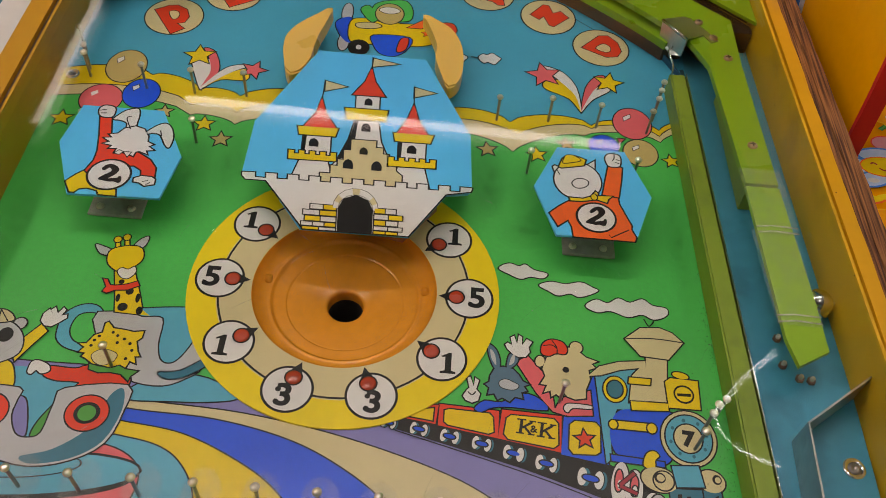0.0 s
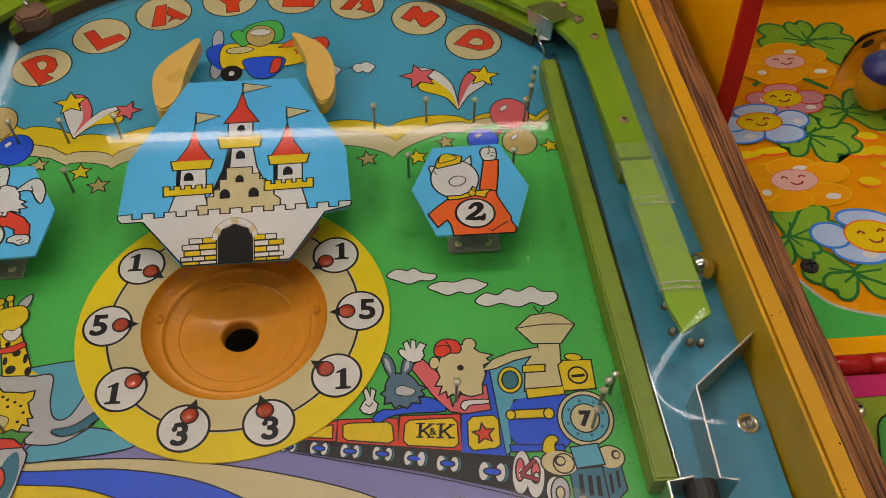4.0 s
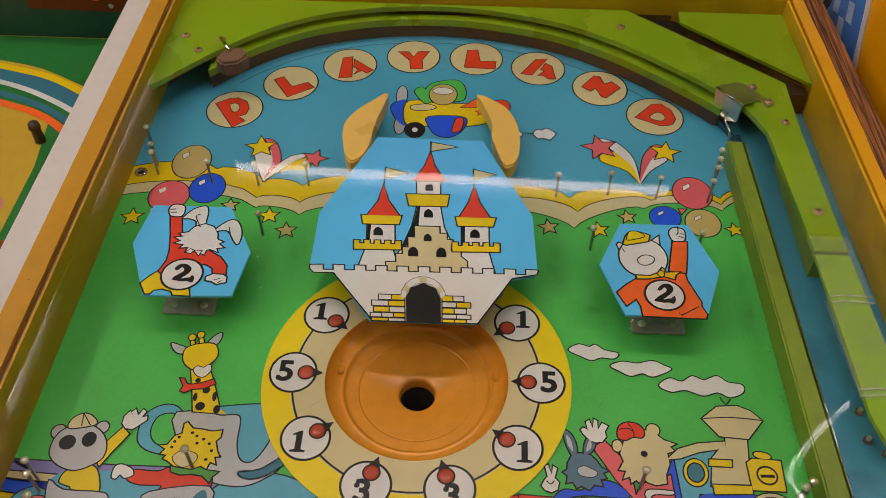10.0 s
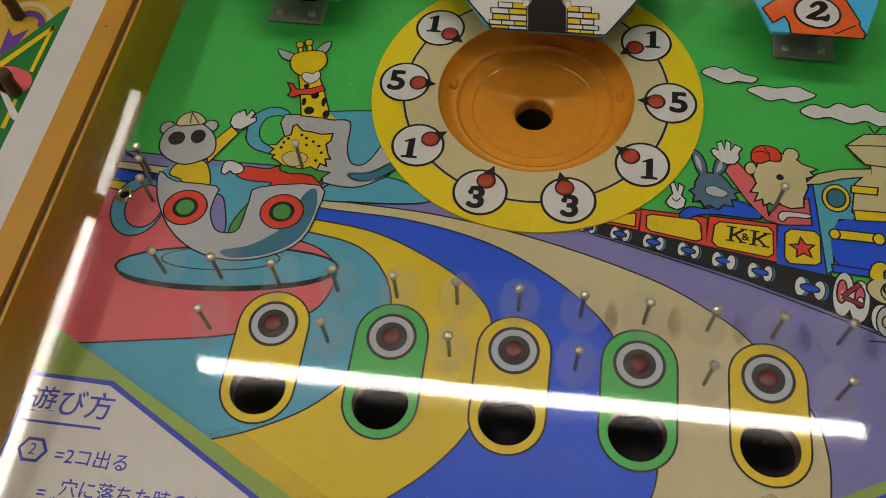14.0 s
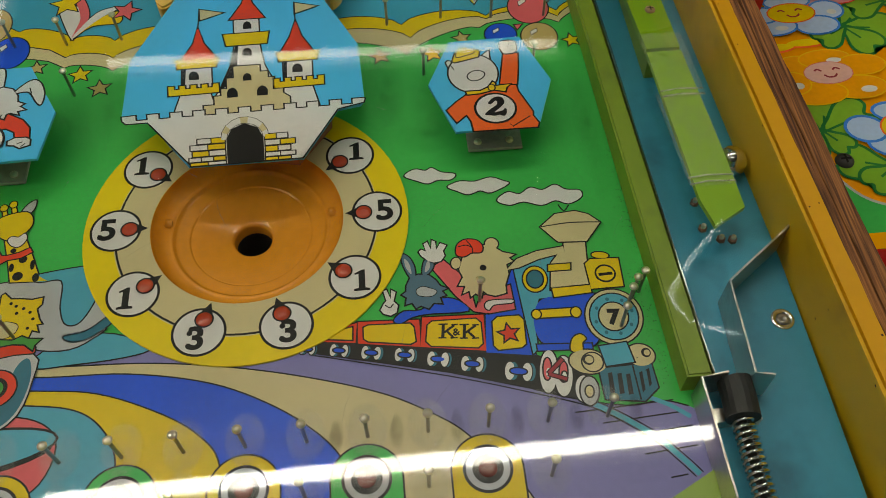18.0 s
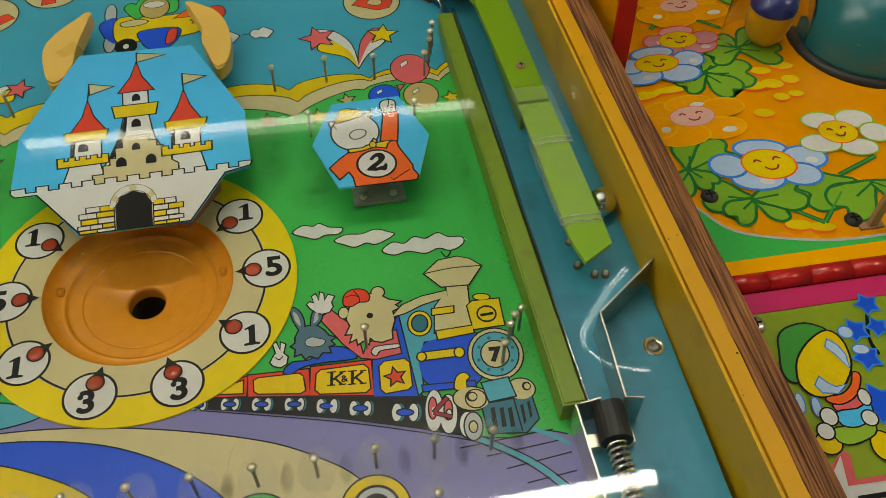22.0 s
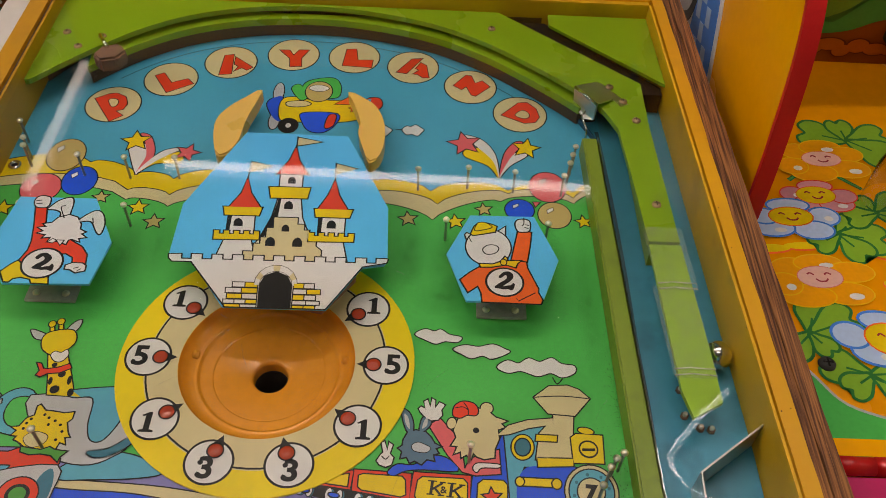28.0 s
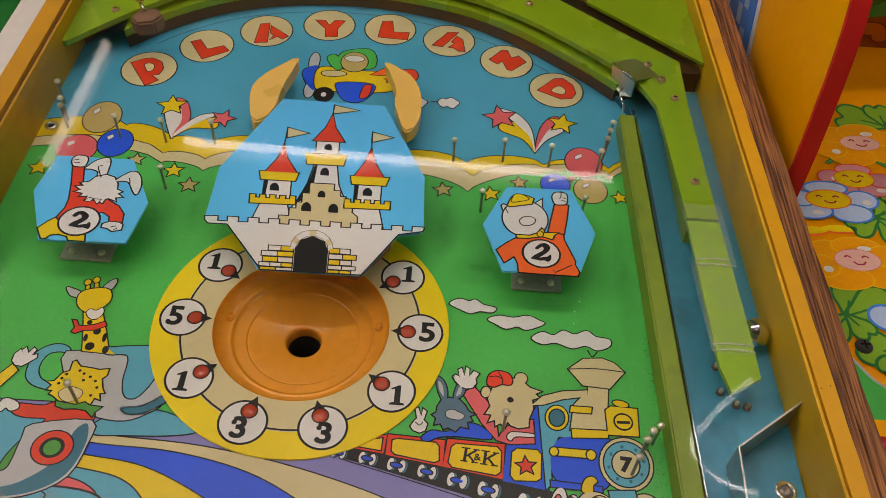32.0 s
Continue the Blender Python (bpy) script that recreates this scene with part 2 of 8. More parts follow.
def curve(points, n=5, closed=True):
    """A smooth outline through a few corner points."""
    pts = [Vector((*p, 0)).to_2d() for p in points]
    k, res = len(pts), []
    for i in range(k if closed else k - 1):
        a, b, c, d = (pts[(i + j) % k] if closed else pts[min(max(i + j, 0), k - 1)] for j in (-1, 0, 1, 2))
        for s in range(n):
            t = s / n
            res.append(0.5 * (2 * b + (c - a) * t + (2 * a - 5 * b + 4 * c - d) * t * t + (3 * b - a - 3 * c + d) * t ** 3))
    if not closed:
        res.append(pts[-1])
    return [(p.x, p.y) for p in res]


def disc(x, y, rx, ry=None, n=28, turn=0):
    ry = rx if ry is None else ry
    c, s = math.cos(radians(turn)), math.sin(radians(turn))
    return [(x + rx * math.cos(a) * c - ry * math.sin(a) * s, y + rx * math.cos(a) * s + ry * math.sin(a) * c) for a in (2 * math.pi * i / n for i in range(n))]


def star(x, y, r, turn=0, inner=0.45):
    return [(x + (r if i % 2 == 0 else r * inner) * math.cos(radians(90 + turn + 36 * i)), y + (r if i % 2 == 0 else r * inner) * math.sin(radians(90 + turn + 36 * i))) for i in range(10)]


def area(pts):
    return sum(a[0] * b[1] - b[0] * a[1] for a, b in zip(pts, pts[1:] + pts[:1])) / 2


def grown(pts, d):
    """The outline moved outwards by d."""
    if area(pts) < 0:
        pts = pts[::-1]
    res, k = [], len(pts)
    for i in range(k):
        p, q, r = Vector(pts[i - 1]), Vector(pts[i]), Vector(pts[(i + 1) % k])
        u, v = (q - p), (r - q)
        if u.length < 1e-9 or v.length < 1e-9:
            continue
        u.normalize(), v.normalize()
        a, b = Vector((u.y, -u.x)), Vector((v.y, -v.x))
        m = a + b
        m = a if m.length < 1e-6 else m.normalized()
        w = q + m * min(d / max(m.dot(a), 0.35), 2.2 * d)
        res.append((w.x, w.y))
    return res


def strip(points, w):
    """A line of width w along points, as an outline."""
    left, right = [], []
    for i, p in enumerate(points):
        a, b = Vector(points[max(i - 1, 0)]), Vector(points[min(i + 1, len(points) - 1)])
        d = (b - a).normalized() * w / 2
        left.append((p[0] - d.y, p[1] + d.x))
        right.append((p[0] + d.y, p[1] - d.x))
    return left + right[::-1]


def flat(bm, pts, z, slot=0):
    """A flat printed face of an outline given in millimetres."""
    if area(pts) < 0:
        pts = pts[::-1]
    f = bm.faces.new([bm.verts.new((x * MM, y * MM, z * MM)) for x, y in pts])
    f.material_index = slot
    return f


def slab(bm, pts, z0, z1, slot=0):
    """A plate of an outline in millimetres, from z0 to z1."""
    if area(pts) < 0:
        pts = pts[::-1]
    lo = [bm.verts.new((x * MM, y * MM, z0 * MM)) for x, y in pts]
    hi = [bm.verts.new((x * MM, y * MM, z1 * MM)) for x, y in pts]
    fs = [bm.faces.new(hi), bm.faces.new(lo[::-1])]
    k = len(pts)
    fs += [bm.faces.new((lo[i], lo[(i + 1) % k], hi[(i + 1) % k], hi[i])) for i in range(k)]
    for f in fs:
        f.material_index = slot
    return fs


def box(bm, x0, x1, y0, y1, z0, z1, bevel=0.0, slot=0):
    fs = slab(bm, [(x0, y0), (x1, y0), (x1, y1), (x0, y1)], z0, z1, slot)
    if bevel:
        es = {e for f in fs for e in f.edges}
        bmesh.ops.bevel(bm, geom=list(es), offset=bevel * MM, segments=2, affect="EDGES")


def lathe(bm, profile, n=32, at=(0, 0), slot=0, close=False):
    """Turns a profile of (radius, z) in millimetres about an upright axis."""
    rings = []
    for r, z in profile:
        rings.append([bm.verts.new(((at[0] + r * math.cos(2 * math.pi * i / n)) * MM, (at[1] + r * math.sin(2 * math.pi * i / n)) * MM, z * MM)) for i in range(n)])
    for a, b in zip(rings, rings[1:]):
        for i in range(n):
            bm.faces.new((a[i], a[(i + 1) % n], b[(i + 1) % n], b[i])).material_index = slot
    if close:
        bm.faces.new(rings[-1]).material_index = slot
    return rings


def tube(bm, pts, r, n=8, slot=0):
    """A round wire of radius r through points in millimetres."""
    vs = [Vector(p) for p in pts]
    rings = []
    for i, p in enumerate(vs):
        d = (vs[min(i + 1, len(vs) - 1)] - vs[max(i - 1, 0)]).normalized()
        side = d.cross(Vector((0, 0, 1)))
        side = Vector((1, 0, 0)) if side.length < 1e-3 else side.normalized()
        up = side.cross(d)
        rings.append([bm.verts.new((p + (side * math.cos(2 * math.pi * k / n) + up * math.sin(2 * math.pi * k / n)) * r) * MM) for k in range(n)])
    for a, b in zip(rings, rings[1:]):
        for i in range(n):
            bm.faces.new((a[i], a[(i + 1) % n], b[(i + 1) % n], b[i])).material_index = slot
    bm.faces.new(rings[0]).material_index = slot
    bm.faces.new(rings[-1]).material_index = slot


TURN = [0]
LAYER = 0.09  # millimetres from one printed layer to the next


def printed(name, outline, colour, layer, parent, line=0.8, base=0.0, label=""):
    """One printed patch with its black contour, lying on a plate."""
    bm = bmesh.new()
    TURN[0] = (TURN[0] + 1) % 11
    z = base + layer * LAYER + TURN[0] * 0.003
    flat(bm, outline, z, 0)
    mats = [ink(colour)]
    if line:
        flat(bm, grown(outline, line), z - LAYER * 0.5, 1)
        mats.append(ink("black"))
    return part(name, bm, mats, parent, label)


def glyphs(name, text, size, x, y, z, colour, parent, turn=0, bold=0.0, squeeze=1.0, shear=0.0):
    """Lettering in the built-in font, flat on a plate, centred at x, y."""
    cu = bpy.data.curves.new(name, "FONT")
    cu.body, cu.size, cu.align_x, cu.align_y, cu.offset, cu.shear = text, size * MM, "CENTER", "CENTER", bold * MM, shear
    tmp = new(name, cu)
    me = bpy.data.meshes.new_from_object(tmp.evaluated_get(bpy.context.evaluated_depsgraph_get()))
    bpy.data.objects.remove(tmp)
    me.materials.clear()
    me.materials.append(ink(colour))
    me.transform(Matrix.Translation((x * MM, y * MM, z * MM)) @ pose(0, 0, 0, 0, 0, turn) @ Matrix.Diagonal((squeeze, 1, 1, 1)))
    ob = new(name, me)
    ob.parent = parent
    return ob


# ---- hall ----
def hall():
    for name, lab, m, (x0, x1, y0, y1, z0, z1) in (
        ("floor", "dark worn hall floor under the machines", M_FLOOR, (-3500, 3500, -3000, 3500, -830, -800)),
        ("ceiling", "pale plain hall ceiling with lamp tubes", M_CEIL, (-3500, 3500, -3000, 3500, 2450, 2490)),
        ("wall_north", "pale hall wall behind the machines", M_WALL, (-3500, 3500, 3500, 3560, -800, 2450)),
        ("wall_south", "pale hall wall behind the viewer", M_WALL, (-3500, 3500, -3060, -3000, -800, 2450)),
        ("wall_east", "pale hall side wall beyond the machines", M_WALL, (3500, 3560, -3000, 3500, -800, 2450)),
        ("wall_west", "pale hall side wall beyond the machines", M_WALL, (-3560, -3500, -3000, 3500, -800, 2450)),
    ):
        bm = bmesh.new()
        box(bm, x0, x1, y0, y1, z0, z1)
        tagged(part(name, bm, m, None), lab, name.split("_")[0], kind="structure")


def tube_lamp(a, b, r, strength, label):
    """A fluorescent tube between two points, with end caps and a batten above it."""
    a, b = Vector(a), Vector(b)
    d = (b - a).normalized()
    th = thing("tube_lamp", label, "lamp", "fluorescent tubes")
    bm = bmesh.new()
    tube(bm, [a, b], r, 14)
    part("tube", bm, glow("tube_glow", (1.0, 0.92, 0.85), strength), th, "glowing white glass tube", True)
    for p, s in ((a, -1), (b, 1)):
        bm = bmesh.new()
        tube(bm, [p, p + d * s * 14], r * 1.05, 14)
        part("end_cap", bm, M_RUBBER, th, smooth=True)
        bm = bmesh.new()
        tube(bm, [p + d * s * 10, p + d * s * 10 + Vector((0, 0, r * 2.2))], r * 0.5, 8)
        part("holder", bm, M_WHITE, th)
    bm = bmesh.new()
    side = d.cross(Vector((0, 0, 1))).normalized() * r * 1.6
    up = Vector((0, 0, 1))
    lo, hi = r * 2.1, r * 4.5
    q = [bm.verts.new((p + s * side + up * h) * MM) for p in (a - d * 25, b + d * 25) for s in (-1, 1) for h in (lo, hi)]
    for f in ((0, 1, 3, 2), (4, 6, 7, 5), (0, 4, 5, 1), (2, 3, 7, 6), (0, 2, 6, 4), (1, 5, 7, 3)):
        bm.faces.new([q[i] for i in f])
    part("batten", bm, M_WHITE, th)
    for p in (a, b):
        bm = bmesh.new()
        tube(bm, [p + up * hi, Vector((p.x, p.y, 2450))], 1.5, 6)
        part("hanger", bm, M_STEEL, th)
    return th


hall()
tube_lamp((-1045, 655, 2304), (1043, 690, 2304), 22.5, 112, "bright fluorescent tube hung above the machine")
tube_lamp((-556, 1256, 1100), (501, 1226, 1100), 9.5, 19, "fluorescent tube on the machine standing behind")
tube_lamp((-1630, 1755, 2304), (-1609, 1262, 2304), 17.6, 42, "short unseen fluorescent tube added to balance the hall light")
tube_lamp((-1604, 1150, 2304), (-1477, -1501, 2304), 19, 78, "long unseen fluorescent tube added to balance the hall light")
tube_lamp((-1628, 2308, 2304), (-1628, 3200, 2304), 20, 11, "dim fluorescent tube at the far end of the hall")
# added tubes, never in view or reflected, balancing light from left, middle and right
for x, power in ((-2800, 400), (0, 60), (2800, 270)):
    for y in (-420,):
        tube_lamp((x - 600, y, 2320), (x + 600, y, 2320), 18, power, "unseen fluorescent tube added to balance the hall light")


# a thin bent neon wire beside the machine, seen as a reflection in the glass
neon = thing("neon_wire", "thin bent glowing neon wire hung beside the machine", "lamp")
M_NEON = glow("neon_glow", (0.95, 0.97, 1.0), 38)
for dx, dz, r in ((0, 0, 0.9), (5, 6, 0.55)):
    bm = bmesh.new()
    tube(bm, [(x + dx, y, 513 + dz) for x, y in curve([(490, 272), (441, 226), (412, 192), (401, 177), (401, 164), (405, 153), (419, 135), (446, 122), (468, 116)], 5, False)], r, 8)
    part("glass_wire", bm, M_NEON, neon, "thin glowing glass wire", True)
for x, y in ((490, 272), (468, 116)):
    bm = bmesh.new()
    tube(bm, [(x, y, 512), (x, y, 2450)], 0.5, 6)
    part("hanger", bm, M_STEEL, neon)


# ---- cabinet ----
def inner_x(y):
    """The right inner wall, in millimetres."""
    return 306.0 + (354 - y) * 0.0365


FAR, NEAR, TOP = 386, -420, 45
cab = thing("pinball_cabinet", "yellow laminated pinball cabinet with bare plywood edges", "game machine")


def wall_piece(name, outline, z0, z1, m, label="", parent=cab):
    bm = bmesh.new()
    slab(bm, outline, z0, z1)
    return part(name, bm, m, parent, label)


def ragged(x, y0, y1, amp, n=44):
    """An uneven long edge, chipped here and there."""
    rnd = random.Random(int(x * 7 + y0))
    ys = [y0 + (y1 - y0) * i / n for i in range(n + 1)]
    return [(inner_x(y) + x + rnd.uniform(-amp, amp) + (amp * 2.0 if rnd.random() < 0.08 else 0), y) for y in ys]


wall_piece("inner_board", [(inner_x(FAR), FAR), (inner_x(NEAR), NEAR), (inner_x(NEAR) + 2, NEAR), (inner_x(FAR) + 2, FAR)], -40, TOP - 1.5, M_OLIVE, "grimy yellow inner face of the side wall")
wall_piece("side_board", [(inner_x(FAR) + 2.5, FAR + 28), (inner_x(NEAR) + 2.5, NEAR), *ragged(13.4, NEAR, FAR + 28, 0.4)], -760, TOP, M_YELLOW, "yellow laminate top of the side wall")
for k, (x0, x1, dz) in enumerate(((13.7, 16.6, -0.8), (16.9, 20.6, -2.4), (20.9, 26.4, -1.4), (26.8, 32.6, -3.2))):
    wall_piece("plywood_layer", ragged(x0, NEAR, FAR + 22, 0.35) + ragged(x1, FAR + 22, NEAR, 0.45), -120, TOP + dz, M_PLY, "frayed bare plywood layer")
# left wall: colours darkened in place of the weaker light there
wall_piece("inner_board", [(-239.6, NEAR), (-239.6, FAR), (-241.4, FAR), (-241.4, NEAR)], -40, TOP - 1.5, M_OLIVE_LEFT, "grimy yellow inner face of the left side wall, shade painted in")
wall_piece("glass_groove", [(-241.6, NEAR), (-241.6, FAR), (-244.4, FAR), (-244.4, NEAR)], -40, TOP - 3.5, M_BROWN, "dark brown groove beside the glass")
wall_piece("side_board", [(-244.6, NEAR), (-244.6, FAR + 28), (-260.2, FAR + 28), (-260.2, NEAR)], -760, TOP, M_YELLOW_LEFT, "yellow laminate top of the left side wall, shade painted in")
wall_piece("edge_board", [(-260.5, NEAR), (-260.5, 520), (-281, 520), (-281, NEAR)], -760, TOP - 0.5, M_WHITE, "white outer edge board")
wall_piece("inner_board", [(-243, FAR), (inner_x(FAR), FAR), (inner_x(FAR), FAR + 5), (-243, FAR + 5)], -40, TOP - 1.5, M_OLIVE, "grimy yellow inner face of the end wall")
wall_piece("end_board", [(-245.5, FAR + 5.6), (inner_x(FAR) + 2, FAR + 5.6), (inner_x(FAR) + 2, FAR + 30), (-245.5, FAR + 30)], -40, TOP, M_YELLOW, "yellow laminate top of the end wall")
wall_piece("back_board", [(-263, FAR + 30.5), (311, FAR + 30.5), (311, FAR + 55), (-263, FAR + 55)], -760, 150, M_YELLOW, "tall yellow board behind the glass")
wall_piece("bottom_board", [(-240, NEAR), (316, NEAR), (306, FAR), (-240, FAR)], -110, -100, M_DARK)
wall_piece("front_board", [(-281, NEAR - 22), (360, NEAR - 22), (360, NEAR - 0.5), (-281, NEAR - 0.5)], -760, TOP, M_YELLOW)
for x, y in ((-240, -380), (300, -380), (-240, 360), (300, 360)):
    wall_piece("leg", [(x - 22, y - 22), (x + 22, y - 22), (x + 22, y + 22), (x - 22, y + 22)], -800, -760, M_RUBBER)

# ---- playfield ----
HOLES = [(-122.5, -207, 14.2), (-59.5, -207, 14.2), (3.8, -207, 14.2), (67, -207, 14.2), (129.5, -206.5, 14.2), (0, 0, 59.5)]


def pierced(bm, holes):
    """Cuts round openings out of flat printed faces."""
    xs, ys = [v.co.x / MM for v in bm.verts], [v.co.y / MM for v in bm.verts]
    for hx, hy, r in holes:
        if hx + r < min(xs) or hx - r > max(xs) or hy + r < min(ys) or hy - r > max(ys):
            continue
        bmesh.ops.triangulate(bm, faces=bm.faces)
        for k in range(4):
            d = Vector((math.cos(k * math.pi / 2), math.sin(k * math.pi / 2), 0))
            bmesh.ops.bisect_plane(bm, geom=bm.verts[:] + bm.edges[:] + bm.faces[:], plane_co=(Vector((hx, hy, 0)) + d * (r + 0.5)) * MM, plane_no=d, dist=1e-9)
        n = 40 if r > 30 else 28
        for k in range(n):
            a = 2 * math.pi * k / n
            d = Vector((math.cos(a), math.sin(a), 0))
            near = [f for f in bm.faces if abs(f.calc_center_median().x / MM - hx) < r + 0.5 and abs(f.calc_center_median().y / MM - hy) < r + 0.5]
            es = {e for f in near for e in f.edges}
            vs = {v for f in near for v in f.verts}
            bmesh.ops.bisect_plane(bm, geom=list(vs) + list(es) + near, plane_co=(Vector((hx, hy, 0)) + d * r) * MM, plane_no=d, dist=1e-9)
        gone = [f for f in bm.faces if (f.calc_center_median().xy / MM - Vector((hx, hy))).length < r * 0.999]
        bmesh.ops.delete(bm, geom=gone, context="FACES")
        if not bm.verts:
            return


field = thing("playfield", "printed playfield board with a painted fairground scene", "playfield", kind="structure")


def on_field(name, outline, colour, layer, line=0.9, label="", cut=False):
    ob = printed(name, outline, colour, layer, field, line, 0.0, label)
    if cut:
        bm = bmesh.new()
        bm.from_mesh(ob.data)
        pierced(bm, HOLES)
        bm.to_mesh(ob.data)
        bm.free()
    return ob


on_field("green_ground", [(-243, NEAR), (250, NEAR), (250, FAR), (-243, FAR)], "green", 0, 0, "green painted ground", True)
bm = bmesh.new()
box(bm, 250.2, 321, NEAR, 330, -6, 0)
part("lane_floor", bm, M_LANE, field, "scuffed blue ball lane beside the field")
for hx, hy, r in HOLES[:5]:
    bm = bmesh.new()
    lathe(bm, [(r + 0.1, 0.5), (r, -9)], 28, (hx, hy))
    part("hole_rim", bm, M_BROWN, field, "bare cut edge of the ball hole", True)
    bm = bmesh.new()
    lathe(bm, [(r + 0.3, -9), (r + 0.3, -45), (0.1, -45)], 28, (hx, hy))
    part("hole_cup", bm, M_DARK, field, "dark cup below the hole", True)

# the score ring with its amber bowl
ring = thing("score_ring", "round yellow and cream score ring with eight numbered discs", "score ring")
RZ = 1.6
bm = bmesh.new()
prof = [(100, 0.1), (100, RZ), (59.5, RZ), (59.5, 0.1)]
lathe(bm, prof, 72)
part("ring_plate", bm, ink("ring"), ring, "glossy yellow plate")
bm = bmesh.new()
lathe(bm, [(81.5, RZ + 0.06), (59.5, RZ + 0.06)], 72)
part("inner_band", bm, ink("cream"), ring, "cream inner band")
bm = bmesh.new()
lathe(bm, [(80.8, RZ + 0.14), (79.5, RZ + 0.14)], 72)
part("ring_line", bm, ink("black"), ring)
for ang, txt in ((144, "1"), (180, "5"), (216, "1"), (252, "3"), (288, "3"), (324, "1"), (0, "5"), (36, "1")):
    a = radians(ang)
    cx, cy = 80.5 * math.cos(a), 80.5 * math.sin(a)
    bm = bmesh.new()
    flat(bm, disc(cx, cy, 15.8, n=36), RZ + 0.22, 1)
    flat(bm, disc(cx, cy, 14.3, n=36), RZ + 0.3, 0)
    d = part("number_disc", bm, [ink("white"), ink("black")], ring, "white disc with a black numeral and red lamp")
    off = {"1": 4.9, "5": 5.0, "3": 4.8}[txt]
    nx, ny = cx + off * math.cos(a), cy + off * math.sin(a)
    if txt == "1":
        one = [(-4.4, -7), (4.4, -7), (4.4, -5.6), (1.9, -5), (1.9, 7.4), (0.4, 7.4), (-4, 5), (-3.6, 4), (-1.7, 4.6), (-1.7, -5), (-4.4, -5.6)]
        bm = bmesh.new()
        flat(bm, [(nx + u * 1.08, ny + v * 1.02) for u, v in one], RZ + 0.38)
        part("numeral", bm, ink("black"), d)
    else:
        glyphs("numeral", txt, 20 if txt == "3" else 21.5, nx, ny, RZ + 0.38, "black", d, 0, 0.65, 1.08)
        for u, v in (((-3.7, 4.1), (-3.9, -4.1)) if txt == "3" else ((-4.1, -4.5),)):
            bm = bmesh.new()
            flat(bm, disc(nx + u, ny + v, 1.7, n=16), RZ + 0.4)
            part("numeral_ball", bm, ink("black"), d)
    lx, ly = cx - 8.4 * math.cos(a), cy - 8.4 * math.sin(a)
    tip = [(lx - 11.5 * math.cos(a), ly - 11.5 * math.sin(a)), (lx + 5.2 * math.cos(a + 1.9), ly + 5.2 * math.sin(a + 1.9)), (lx + 5.2 * math.cos(a - 1.9), ly + 5.2 * math.sin(a - 1.9))]
    bm = bmesh.new()
    flat(bm, tip, RZ + 0.46)
    flat(bm, disc(lx, ly, 5.6), RZ + 0.47)
    part("pointer", bm, ink("black"), d)
    bm = bmesh.new()
    lathe(bm, [(4.7, RZ + 0.5), (4.2, RZ + 1.1), (2.5, RZ + 1.5), (0.2, RZ + 1.6)], 20, (lx, ly))
    part("lamp_lens", bm, M_LAMP, d, "unlit red lamp lens", True)
bowl = thing("bowl", "shallow amber plastic bowl with a dark centre hole", "bowl")
bm = bmesh.new()
DISH = [(60.4, -2), (60.8, 0.4), (60.4, 1.2), (59.6, 1.3), (59.0, 0.4), (58.2, -2.2), (56.2, -5.2), (53.4, -7.4), (50.6, -8.4), (49.2, -8.3), (48.2, -8.7), (47.0, -10.2), (45.4, -11.0), (40, -12.2), (38.8, -12.5), (37.9, -13.2), (36.8, -13.4), (28, -15.2), (20, -16.9), (14.2, -18.2), (12.8, -18.9), (12.1, -19.8), (11.8, -21), (11.7, -25), (11.7, -28)]
lathe(bm, [(x, y) for x, y in curve(DISH, 3, False)], 96)
part("dish", bm, M_BOWL, bowl, "worn amber dish", True)
bm = bmesh.new()
lathe(bm, [(11.8, -28), (11.8, -60), (0.1, -60)], 32)
part("drain_hole", bm, M_DARK, bowl, "dark drain hole", True)
for a in (10, 170):
    bm = bmesh.new()
    box(bm, 52.5 * math.cos(radians(a)) - 2.5, 52.5 * math.cos(radians(a)) + 2.5, 52.5 * math.sin(radians(a)) - 3, 52.5 * math.sin(radians(a)) + 3, -9.5, -5.4, 0.8)
    part("lug", bm, M_BOWL, bowl, smooth=True)

# ---- lime arch plate, lane strip, rail ----
arch = thing("arch_plate", "lime green acrylic plate arched over the field", "plate")
ARC = curve([(-236, 255), (-228, 264), (-202, 294), (-163, 332), (-117, 360), (-57, 377), (17, 380), (94, 364), (147, 338), (188, 308), (223, 278), (246, 253), (260, 222)], 4, False)
body = ARC + [(263, 180), (268, 98), (291, 98), (286, 225), (286, 284), (164, 384), (-241, 384), (-241, 255)]
bm = bmesh.new()
slab(bm, body, 25, 30)
part("plate", bm, M_LIME, arch, "glossy lime plate with a curved edge")
for pts in ([(-238, 290), (-238, 383), (-180, 383), (-215, 330)], [(150, 372), (150, 383), (205, 345), (262, 290), (268, 262), (240, 295), (200, 335)]):
    bm = bmesh.new()
    slab(bm, pts, 0.8, 24.8)
    part("spacer", bm, M_BROWN, arch, "brown wooden spacer below the plate")
bm = bmesh.new()
box(bm, -238, 206, 385.2, 385.8, 0.8, 24.8)
part("dark_batten", bm, mat("dark_batten", (0.05, 0.03, 0.012), 0.7), arch, "dark brown batten below the plate")
bm = bmesh.new()
LOWER = [(x - 4.5 * (x + 10) / 260, y - 5.5) for x, y in ARC if -205 < x < 236]
slab(bm, LOWER + [(252, 268), (160, 383), (-205, 383)], 13, 20)
part("lower_plate", bm, M_LIME, arch, "second lime plate under the first")
bm = bmesh.new()
slab(bm, [(x, y + 1.5) for x, y in LOWER] + [(249, 266), (158, 381), (-203, 381)], 0.8, 12.8)
